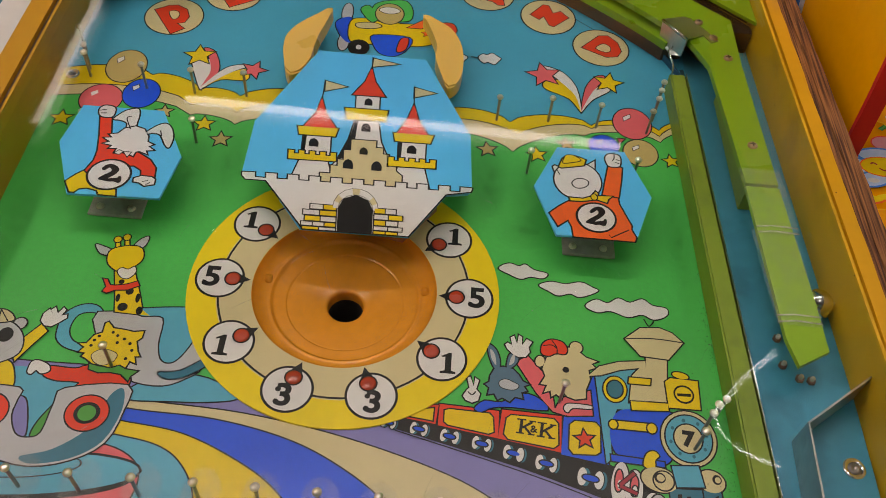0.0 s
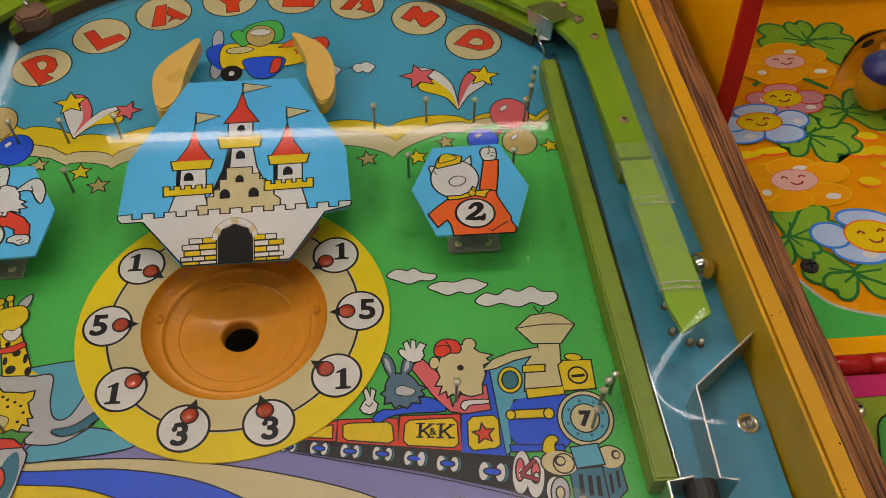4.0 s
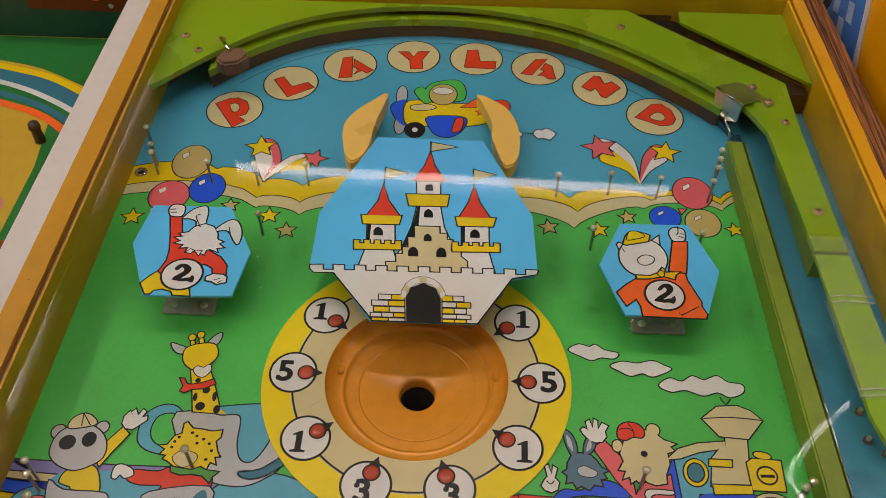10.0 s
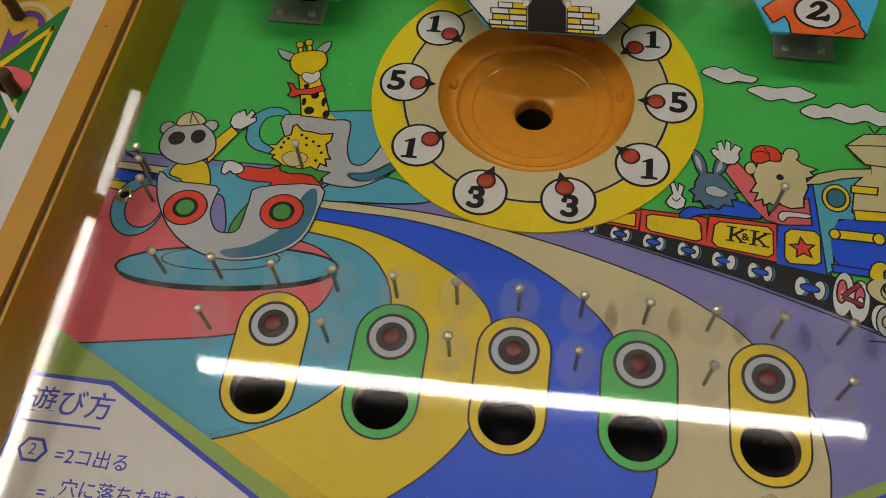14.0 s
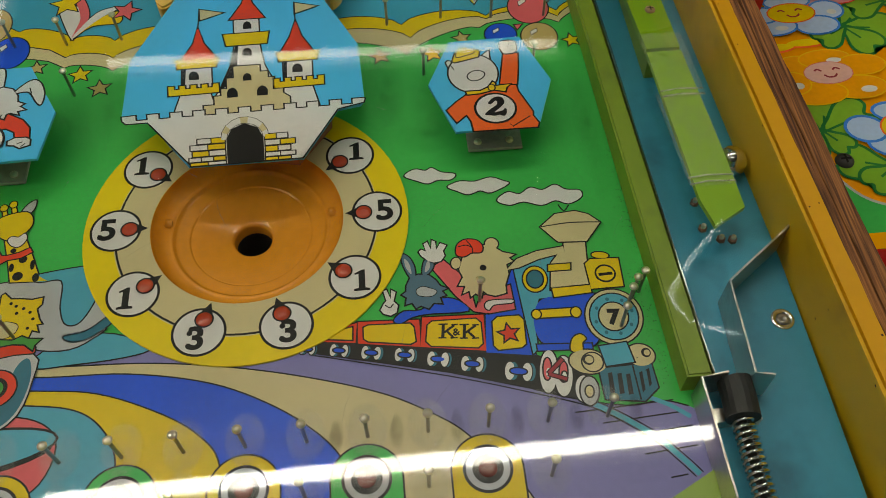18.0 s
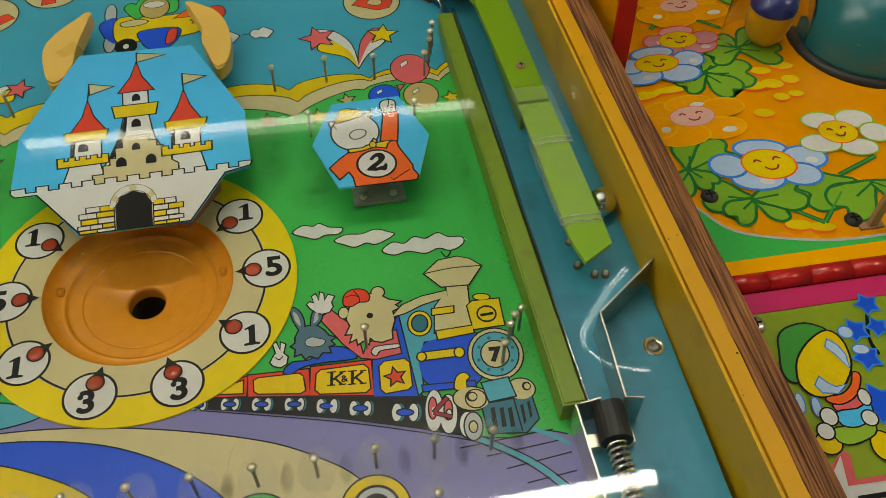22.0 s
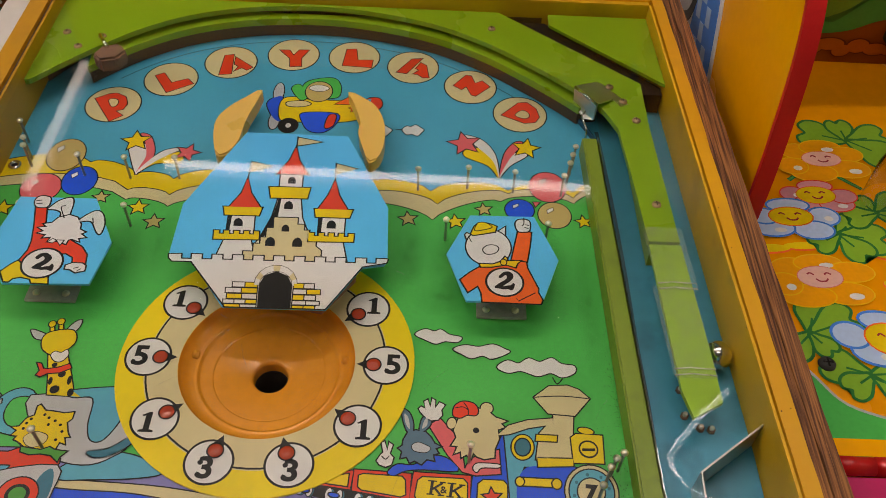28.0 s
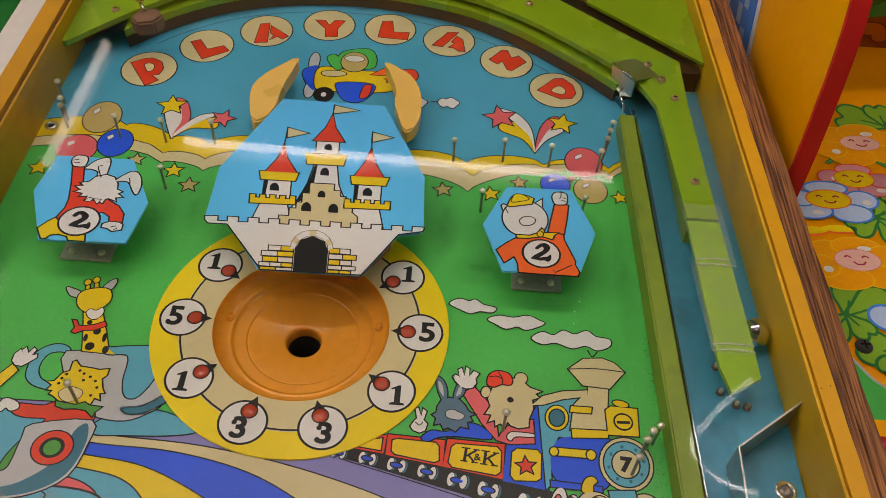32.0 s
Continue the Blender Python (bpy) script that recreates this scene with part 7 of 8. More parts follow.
for r, c in ((44, "black"), (32, "grey"), (20, "black"), (9, "white")):
    side_panel("ring_shape", [(470 + r * math.cos(a), 24 + r * math.sin(a)) for a in (math.pi * k / 12 for k in range(24))], 361.5 - 0.3 * (44 - r) / 10, 361.8 - 0.3 * (44 - r) / 10, ink(c), "", band)


def nb_print(name, outline, colour, layer, edge=None, line=2.0, label="", base=RZ0):
    bm = bmesh.new()
    TURN[0] = (TURN[0] + 1) % 97
    z = base + 0.2 + layer * 0.3 + TURN[0] * 0.00257
    flat(bm, outline, z, 0)
    mats = [ink(colour)]
    if edge:
        flat(bm, grown(outline, line), z - 0.0011, 1)
        mats.append(ink(edge))
    return part(name, bm, mats, nb, label)


rim = curve([(373, 40), (388, 17), (405, -5), (441, -18), (481, -25), (540, -24), (640, -20)], 5, False)
nb_print("green_border", rim + [(640, -38), (373, -38)], "green", 1.5, None, label="green curved border")
nb_print("border_line", strip(rim, 2.2), "grey", 2.4, None)
for x, y, z in ((399, 29, RZ0), (561, 141, RZ0), (493, -9, RZ0)):
    screw(x, y, z + 0.5, 6.5, "dark countersunk screw in the orange board", "board screws", M_RUBBER)
screw(377, -94, 0.3, 6.5, "bright star-head screw in the green panel", "panel screws")
dome = thing("clear_dome", "clear plastic dome over a yellow and blue knob", "dome", at=(0.506, 0.19, RZ0 * MM))
bm = bmesh.new()
lathe(bm, [(0.2, 4), (10, 4.2), (16, 12), (19, 26), (18.5, 42), (12, 50), (0.2, 53)], 28)
part("knob", bm, mat("yellow_knob", (0.7, 0.38, 0.01), 0.3), dome, "yellow round knob", True)
bm = bmesh.new()
lathe(bm, [(19.2, 38), (18.9, 42.5), (12.4, 50.6), (0.2, 53.6)], 28)
part("cap", bm, mat("navy_cap", (0.02, 0.03, 0.18), 0.3), dome, "navy blue cap", True)
bm = bmesh.new()
lathe(bm, [(34, 0.2), (34, 40), (30, 56), (18, 66), (0.2, 70)], 32)
dm = part("shell", bm, clear("dome_plastic", (0.96, 0.96, 0.96), 0.05, 1.4), dome, "clear shell", True)
dm.visible_shadow = False
td = thing("teal_dome", "teal plastic dome on the orange board", "dome", at=(0.6, 0.185, RZ0 * MM))
bm = bmesh.new()
lathe(bm, [(62, 0), (62, 18), (56, 42), (40, 60), (18, 70), (0.2, 72)], 36)
part("shell", bm, mat("teal_plastic", (0.02, 0.17, 0.2), 0.25), td, smooth=True)
bm = bmesh.new()
lathe(bm, [(69, 0), (69, 3), (66, 5), (62.3, 5)], 36)
part("base_ring", bm, M_RUBBER, td, "dark base ring", True)
strap = thing("strap_bracket", "dull grey strap bracket standing at the board's near edge", "bracket")
bm = bmesh.new()
box(bm, 494, 512, -19, -13, RZ0 + 0.2, RZ0 + 2)
box(bm, 500, 506, -18, -14, RZ0 + 1.5, RZ0 + 34)
part("strap", bm, M_DULL, strap)
backp = thing("machine_back_panel", "green leafy printed panel above dark orange rocks behind the flower board", "panel")
bm = bmesh.new()
box(bm, 376, 1000, 399, 409, -28, 420)
part("panel", bm, mat("leaf_panel", (0.035, 0.15, 0.015), 0.4, grain=0.4, scale=9), backp)
# added block above the view, only there to shade the board's far end
bm = bmesh.new()
box(bm, 376, 1000, 372, 398.5, 245, 262)
part("hood", bm, M_RUBBER, backp, "unseen hood added to shade the board's far end")
LEAFY = [("rock_band", [(376, -20), (1000, -20), (1000, 24), (640, 22), (580, 27), (539, 32), (510, 19), (484, 14), (376, 12)], "rock"),
         ("grass_sweep", curve([(470, 30), (478, 60), (490, 110), (540, 110), (520, 70), (500, 42)], 4), "moss"),
         ("tree_trunk", [(508, 110), (511, 73), (525, 54), (535, 61), (530, 76), (532, 110)], "lime"),
         ("cream_shape", [(534, 110), (533, 74), (540, 62), (562, 52), (700, 60), (700, 110)], "cream"),
         ("hill_shape", curve([(440, 24), (479, 27), (492, 29), (514, 52), (535, 61), (562, 52), (600, 30), (580, 26), (539, 32), (510, 19), (484, 14), (440, 14)], 3), "leaf")]
for k, (nm, o, c) in enumerate(LEAFY):
    bm = bmesh.new()
    bm.faces.new([bm.verts.new((x * MM, (398.7 - 0.25 * k) * MM, z * MM)) for x, z in o])
    part(nm, bm, ink(c), backp)
for k, (x, z, rx, rz) in enumerate(((494, 2, 15, 7), (508, -5, 9, 7), (523, 1, 11, 8), (541, -2, 12, 7), (560, -3, 13, 6), (478, -4, 10, 6))):
    for grow, c, d in ((1.15, "rock_line", 0), (1.0, "rock_light", 0.2)):
        bm = bmesh.new()
        bm.faces.new([bm.verts.new((u * MM, (397.4 - d - 0.02 * k) * MM, v * MM)) for u, v in disc(x, z, rx * grow, rz * grow, 20)])
        part("rock_print", bm, ink(c), backp)
bar = thing("black_bar", "black stop bar on a strut above the rocks", "bar")
bm = bmesh.new()
box(bm, 541, 660, 386, 396, 12, 28, 2)
part("bar", bm, M_RUBBER, bar)
bm = bmesh.new()
tube(bm, [(566, 391, 16), (607, 391, -19.5)], 4, 10)
part("strut", bm, M_RUBBER, bar, smooth=True)

# ---- machine on the left ----
M_PEG = mat("brown_rubber", (0.06, 0.03, 0.015), 0.45)
lb = thing("left_machine", "yellow game machine with printed shapes standing alongside", "game machine")


def lb_part(name, outline, z0, z1, m, label=""):
    bm = bmesh.new()
    slab(bm, outline, z0, z1)
    return part(name, bm, m, lb, label)


lb_part("board", [(-900, -420), (-282, -420), (-282, 520), (-900, 520)], -60, -52, mat("yellow_board", (0.55, 0.36, 0.03), 0.35, scale=16), "yellow printed board")
lb_part("body", [(-900, -420), (-282, -420), (-282, 520), (-900, 520)], -800, -61, M_RUBBER, "dark machine body")
lb_part("end_panel", [(-900, 430), (-290, 430), (-290, 450), (-900, 450)], -51.5, 60, mat("dark_green_panel", (0.015, 0.08, 0.05), 0.35, grain=0.3, scale=10), "dark green end panel")


def lb_print(name, outline, colour, layer, z=-52):
    bm = bmesh.new()
    flat(bm, outline, z + 0.2 + 0.15 * layer)
    return part(name, bm, ink(colour), lb)


lb_print("border_strip", [(-366, 304), (-340, 306), (-340, 150), (-356.5, 150), (-357, 238)], "forest", 0.5)
lb_print("border_strip", [(-356.5, 149.8), (-340, 149.8), (-340, -40), (-356, -40)], "rock", 0.5)
ARCS = [[(-480, 388), (-428.5, 375.7), (-384.3, 362.4), (-339.6, 335.8), (-300, 300)], [(-475, 366), (-418.5, 349.5), (-379.3, 332.3), (-338.3, 306.8), (-300, 272)], [(-470, 350), (-412.2, 332.6), (-373.5, 315.9), (-341.8, 293.1), (-300, 252)], [(-465, 336), (-406.9, 318.6), (-378.6, 307.5), (-350.8, 288.7), (-300, 240)]]
for k, (hi, lo, c) in enumerate(((0, 1, "deep"), (1, 3, "forest"))):
    lb_print("arc_band", curve(ARCS[hi], 5, False) + curve(ARCS[lo], 5, False)[::-1], c, 1.2)
for k, c, w in ((0, "gold", 8), (1, "white", 6), (2, "deep", 7), (3, "orange", 8)):
    lb_print("arc_stripe", strip(curve(ARCS[k], 5, False), w), c, 2 + k)
lb_print("green_corner", [(-700, 395)] + curve([(-444, 388), (-400, 377), (-345, 349)], 5, False) + [(-300, 349), (-300, 429), (-700, 429)], "forest", 1)
for nm, o, c, d in (("brown_band", [(-420, -18), (-292, -20), (-292, 58), (-420, 58)], "rock_line", 0.4), ("orange_blob", disc(-349, -1, 7, 6), "orange", 0.8), ("orange_blob", disc(-328, 9, 8, 6), "orange", 0.8), ("orange_blob", disc(-377, -1, 8, 6), "orange", 0.8), ("grey_spot", disc(-335, -12, 2.6), "grey", 1.2)):
    bm = bmesh.new()
    bm.faces.new([bm.verts.new((x * MM, (430 - d) * MM, z * MM)) for x, z in o])
    part(nm, bm, ink(c), lb)
lb_print("lilac_bar", [(-405, 193), (-368, 197), (-366, 185), (-400, 182)], "rose", 1)
for x in (-397, -384, -371):
    lb_print("red_dash", [(x - 4.5, 175), (x + 4.5, 176), (x + 4.5, 172), (x - 4.5, 171)], "red", 1)
for x, y in ((-454, 284), (-418, 233)):
    ringlet = [(x + (1 + 0.13 * (-1) ** k) * r0 * math.cos(a), y + (1 + 0.13 * (-1) ** k) * r0 * math.sin(a)) for r0 in (13,) for k, a in ((k, math.pi * k / 11) for k in range(22))]
    lb_print("zigzag_flower", ringlet, "forest", 1)
    lb_print("flower_ring", disc(x, y, 9.6), "petal_orange", 2)
    lb_print("flower_ring", disc(x, y, 6.4), "leaf", 3)
    lb_print("flower_eye", disc(x, y, 3.2), "tan", 4)
bar_ = thing("stop_bar", "brown rubber rod with a round end lying on the yellow board", "bar")
bm = bmesh.new()
tube(bm, [(-400, 150.5, -47.2), (-372, 152, -47.2)], 4, 12)
part("rod", bm, M_PEG, bar_, smooth=True)
bm = bmesh.new()
tube(bm, [(-374, 151, -46.2), (-365, 152, -46.2)], 5.2, 14)
part("tip", bm, M_PEG, bar_, smooth=True)
bx = thing("blue_box", "blue plastic box with a white rounded top", "box")
bm = bmesh.new()
slab(bm, [(-408.8, 207.6), (-386.8, 174.8), (-386.0, 141.5), (-385.7, 99.8), (-398.6, 94.9), (-433.0, 146.9), (-470, 150), (-470, 215), (-432.5, 214.9)], -51.4, -32)
bmesh.ops.bevel(bm, geom=bm.edges[:], offset=0.002, segments=2, affect="EDGES")
part("body", bm, mat("blue_plastic", (0.025, 0.08, 0.3), 0.4), bx)
bm = bmesh.new()
slab(bm, curve([(-470, 220), (-447, 237), (-433, 237), (-415, 221), (-404, 202), (-404, 185), (-411, 176), (-410, 163), (-430, 156), (-470, 165)], 5), -31.6, -24)
bmesh.ops.bevel(bm, geom=bm.edges[:], offset=0.0025, segments=2, affect="EDGES")
part("top", bm, M_WHITE, bx, "white top with a wavy edge")
for x, y in ((-363, 271), (-393, 80), (-366, 8)):
    s_ = thing("knob_pin", "dark brown rubber pin standing on the yellow board", "pin", "left board pins", at=(x * MM, y * MM, -51.5 * MM))
    bm = bmesh.new()
    lathe(bm, [(5, 0), (4.4, 14), (5.5, 16), (4.6, 21), (0.2, 22)], 16)
    part("pin", bm, M_PEG, s_, smooth=True)

# steel eyelets beside the balloons and beside the teacup
for x, y in ((-231.5, 181), (-228.5, -101)):
    ey = thing("eyelet", "small steel eyelet set in the playfield edge", "eyelet", "field eyelets", at=(x * MM, y * MM, 0))
    bm = bmesh.new()
    lathe(bm, [(5.2, 0.9), (5.2, 1.8), (4.2, 2.6), (2.8, 2.2), (2.4, 1.0)], 20)
    part("ring", bm, M_STEEL, ey, smooth=True)
    bm = bmesh.new()
    lathe(bm, [(2.4, 1.1), (0.1, 1.1)], 16)
    part("bore", bm, M_DARK, ey)

# flowers and leaves printed on the orange board
nb_print("petal", disc(454.5, 68.8, 19.6, 8.7, 20, -9), "iceblue", 4, "azure", 2.2, base=RZ0)
nb_print("petal", disc(484.8, 55.3, 16, 10.5, 20, -9), "iceblue", 4.1, "azure", 2.2, base=RZ0)
nb_print("petal_shine", disc(489, 51.5, 4.8, 3.2, 20, -10), "white", 4.8, None, 1.6, base=RZ0)
nb_print("petal", disc(474.8, 39.1, 14.9, 10.2, 20, -9), "iceblue", 4.2, "azure", 2.2, base=RZ0)
nb_print("petal", disc(441.2, 40, 19.4, 10.6, 20, -9), "iceblue", 4.3, "azure", 2.2, base=RZ0)
nb_print("petal_shine", disc(446.6, 36, 5.8, 3.1, 20, -9), "white", 4.8, None, 1.6, base=RZ0)
nb_print("petal", disc(423.8, 55.8, 13.2, 10.8, 20, -9), "iceblue", 4.4, "azure", 2.2, base=RZ0)
nb_print("flower_heart", disc(454.9, 52.5, 20.2, 14.5, 20, -9), "gold", 5, "orange", 1.32, base=RZ0)
nb_print("petal", disc(513.8, 90.6, 14.3, 8.7, 20, -9), "white", 4, "lime", 1.4, base=RZ0)
nb_print("petal", disc(541.5, 88.7, 14.4, 9.4, 20, -9), "white", 4.1, "lime", 1.4, base=RZ0)
nb_print("petal_shine", disc(545.2, 85.4, 4.3, 2.8, 20, -9), "white", 4.8, None, 1.6, base=RZ0)
nb_print("petal", disc(551.1, 71.7, 11.5, 9.8, 20, -9), "white", 4.2, "lime", 1.4, base=RZ0)
nb_print("petal", disc(531.3, 58.7, 14.4, 8.3, 20, -9), "white", 4.3, "lime", 1.4, base=RZ0)
nb_print("petal_shine", disc(535.2, 55.6, 4.3, 2.5, 20, -9), "white", 4.8, None, 1.6, base=RZ0)
nb_print("petal", disc(503.6, 66.9, 15.4, 8.9, 20, -9), "white", 4.4, "lime", 1.4, base=RZ0)
nb_print("flower_heart", disc(522.2, 76.4, 15.1, 11.8, 20, -9), "gold", 5, "orange", 0.84, base=RZ0)
nb_print("petal", disc(434.9, 259.5, 15.7, 9.4, 20, 3), "petal_orange", 4, "petal_edge", 1.2, base=RZ0)
nb_print("petal", disc(457, 265.4, 18.9, 9.6, 20, 3), "petal_orange", 4.1, "petal_edge", 1.2, base=RZ0)
nb_print("petal_shine", disc(462.8, 263, 5.7, 2.9, 20, 4), "white", 4.8, None, 1.6, base=RZ0)
nb_print("petal", disc(476.4, 257.5, 16.8, 9.5, 20, 3), "petal_orange", 4.2, "petal_edge", 1.2, base=RZ0)
nb_print("petal", disc(475, 238.2, 19.5, 10.7, 20, 3), "petal_orange", 4.3, "petal_edge", 1.2, base=RZ0)
nb_print("petal_shine", disc(480.9, 235.5, 5.9, 3.2, 20, 3), "white", 4.8, None, 1.6, base=RZ0)
nb_print("petal", disc(443.1, 232, 20.4, 10.6, 20, 3), "petal_orange", 4.4, "petal_edge", 1.2, base=RZ0)
nb_print("petal", disc(425.9, 239.7, 13.3, 9.9, 20, 3), "petal_orange", 4.5, "petal_edge", 1.2, base=RZ0)
nb_print("petal_shine", disc(429.8, 237.1, 4, 3, 20, 4), "white", 4.8, None, 1.6, base=RZ0)
nb_print("flower_heart", disc(454, 250.2, 17.7, 9.4, 20, 3), "blush", 5, "pink", 0.48, base=RZ0)
nb_print("petal", disc(438.5, 214.8, 15.1, 6.6, 20, 3), "rose", 4.4, "red", 1.2, base=RZ0)
nb_print("petal", disc(417.2, 204.5, 10.9, 7.9, 20, 3), "rose", 4.5, "red", 1.2, base=RZ0)
nb_print("petal_shine", disc(420.4, 202.5, 3.3, 2.4, 20, 3), "white", 5.2, None, 1.6, base=RZ0)
nb_print("petal", disc(429.1, 193.7, 13.8, 7.7, 20, 3), "rose", 4.6, "red", 1.2, base=RZ0)
nb_print("petal", disc(452.4, 193.6, 14.8, 8.5, 20, 3), "rose", 4.7, "red", 1.2, base=RZ0)
nb_print("petal_shine", disc(456.9, 191.4, 4.5, 2.5, 20, 3), "white", 5.2, None, 1.6, base=RZ0)
nb_print("petal", disc(460, 203.5, 12, 7.9, 20, 3), "rose", 4.8, "red", 1.2, base=RZ0)
nb_print("flower_heart", disc(436.6, 203.6, 16.9, 10.1, 20, 3), "gold", 5.4, "orange", 0.72, base=RZ0)
nb_print("petal", disc(408.8, 189.9, 17.7, 7, 20, 3), "iceblue", 5, "azure", 1.8, base=RZ0)
nb_print("petal", disc(436.6, 178.2, 12.7, 9.6, 20, 3), "iceblue", 5.1, "azure", 1.8, base=RZ0)
nb_print("petal_shine", disc(440.2, 175.6, 3.8, 2.9, 20, 3), "white", 5.8, None, 1.6, base=RZ0)
nb_print("petal", disc(424.6, 162.1, 16.3, 9.3, 20, 3), "iceblue", 5.2, "azure", 1.8, base=RZ0)
nb_print("petal", disc(390.9, 162.8, 17.2, 8.6, 20, 3), "iceblue", 5.3, "azure", 1.8, base=RZ0)
nb_print("petal_shine", disc(396.3, 160.6, 5.2, 2.6, 20, 3), "white", 5.8, None, 1.6, base=RZ0)
nb_print("petal", disc(385.4, 176, 11.6, 8.1, 20, 3), "iceblue", 5.4, "azure", 1.8, base=RZ0)
nb_print("flower_heart", disc(408.4, 176.6, 18.4, 10.2, 20, 3), "gold", 6, "orange", 1.08, base=RZ0)
nb_print("petal", disc(395.5, 120.2, 16.5, 9.8, 20, 3), "petal_orange", 4, "petal_edge", 1.2, base=RZ0)
nb_print("petal", disc(417.9, 126, 19.4, 8.7, 20, 3), "petal_orange", 4.1, "petal_edge", 1.2, base=RZ0)
nb_print("petal_shine", disc(424, 123.8, 5.8, 2.6, 20, 3), "white", 4.8, None, 1.6, base=RZ0)
nb_print("petal", disc(442.5, 117.8, 18.4, 9.9, 20, 3), "petal_orange", 4.2, "petal_edge", 1.2, base=RZ0)
nb_print("petal", disc(433.8, 95.6, 20.3, 10.7, 20, 3), "petal_orange", 4.3, "petal_edge", 1.2, base=RZ0)
nb_print("petal_shine", disc(439.9, 92.9, 6.1, 3.2, 20, 3), "white", 4.8, None, 1.6, base=RZ0)
nb_print("petal", disc(401.8, 91.8, 21.5, 10.5, 20, 3), "petal_orange", 4.4, "petal_edge", 1.2, base=RZ0)
nb_print("petal", disc(386.8, 103, 12.6, 10.7, 20, 3), "petal_orange", 4.5, "petal_edge", 1.2, base=RZ0)
nb_print("petal_shine", disc(390.4, 100, 3.8, 3.2, 20, 3), "white", 4.8, None, 1.6, base=RZ0)
nb_print("flower_heart", disc(415.8, 111.3, 18.2, 10.9, 20, 3), "blush", 5, "pink", 0.48, base=RZ0)
nb_print("ground_ripple", disc(490.9, 154.5, 9.4, 5.1, 20, -9), "orange", 1, None, 1.6, base=RZ0)
nb_print("ripple_top", disc(491.5, 155.9, 9, 4.4, 20, -9), "gold", 1.3, None, 1.6, base=RZ0)
nb_print("ground_ripple", disc(510.8, 157.8, 10.4, 5.2, 20, -9), "orange", 1, None, 1.6, base=RZ0)
nb_print("ripple_top", disc(511.4, 159.1, 9.9, 4.4, 20, -9), "gold", 1.3, None, 1.6, base=RZ0)
nb_print("ground_ripple", disc(476.8, 138.4, 12.6, 6.4, 20, -9), "orange", 1, None, 1.6, base=RZ0)
nb_print("ripple_top", disc(477.4, 139.7, 11.9, 5.4, 20, -9), "gold", 1.3, None, 1.6, base=RZ0)
nb_print("ground_ripple", disc(494.1, 137.7, 10.2, 6.4, 20, -9), "orange", 1, None, 1.6, base=RZ0)
nb_print("ripple_top", disc(494.7, 139, 9.7, 5.4, 20, -9), "gold", 1.3, None, 1.6, base=RZ0)
nb_print("ground_ripple", disc(511.2, 140.6, 7.9, 5.8, 20, -9), "orange", 1, None, 1.6, base=RZ0)
nb_print("ripple_top", disc(511.8, 141.9, 7.6, 4.9, 20, -10), "gold", 1.3, None, 1.6, base=RZ0)
nb_print("ground_ripple", disc(495.5, 121.5, 6.9, 4.9, 20, -9), "orange", 1, None, 1.6, base=RZ0)
nb_print("ripple_top", disc(496, 122.8, 6.5, 4.1, 20, -9), "gold", 1.3, None, 1.6, base=RZ0)
nb_print("ground_ripple", disc(508.5, 123.5, 6.9, 4.2, 20, -9), "orange", 1, None, 1.6, base=RZ0)
nb_print("ripple_top", disc(509.1, 124.8, 6.6, 3.6, 20, -9), "gold", 1.3, None, 1.6, base=RZ0)
nb_print("ground_ripple", disc(473.8, 105.6, 9, 5.4, 20, -9), "orange", 1, None, 1.6, base=RZ0)
nb_print("ripple_top", disc(474.3, 106.9, 8.6, 4.6, 20, -9), "gold", 1.3, None, 1.6, base=RZ0)
nb_print("ground_ripple", disc(451.9, -7.8, 10.5, 5.4, 20, -10), "orange", 1, None, 1.6, base=RZ0)
nb_print("ripple_top", disc(452.4, -6.8, 10, 4.6, 20, -10), "gold", 1.3, None, 1.6, base=RZ0)
nb_print("ground_ripple", disc(468, -12, 10.5, 4.9, 20, -10), "orange", 1, None, 1.6, base=RZ0)
nb_print("ripple_top", disc(468.4, -11, 10, 4.1, 20, -10), "gold", 1.3, None, 1.6, base=RZ0)
nb_print("ground_ripple", disc(381.9, 139.9, 18.7, 5.1, 20, 3), "orange", 1, None, 1.6, base=RZ0)
nb_print("ripple_top", disc(382.2, 141.1, 17.8, 4.3, 20, 3), "gold", 1.3, None, 1.6, base=RZ0)
nb_print("ground_ripple", disc(410.6, 143.8, 16.9, 4.5, 20, 3), "orange", 1, None, 1.6, base=RZ0)
nb_print("ripple_top", disc(410.9, 145, 16.1, 3.8, 20, 3), "gold", 1.3, None, 1.6, base=RZ0)
nb_print("ground_ripple", disc(440.6, 32.7, 8.5, 4.7, 20, 2), "orange", 1, None, 1.6, base=RZ0)
nb_print("ripple_top", disc(440.9, 33.6, 8, 4, 20, 3), "gold", 1.3, None, 1.6, base=RZ0)
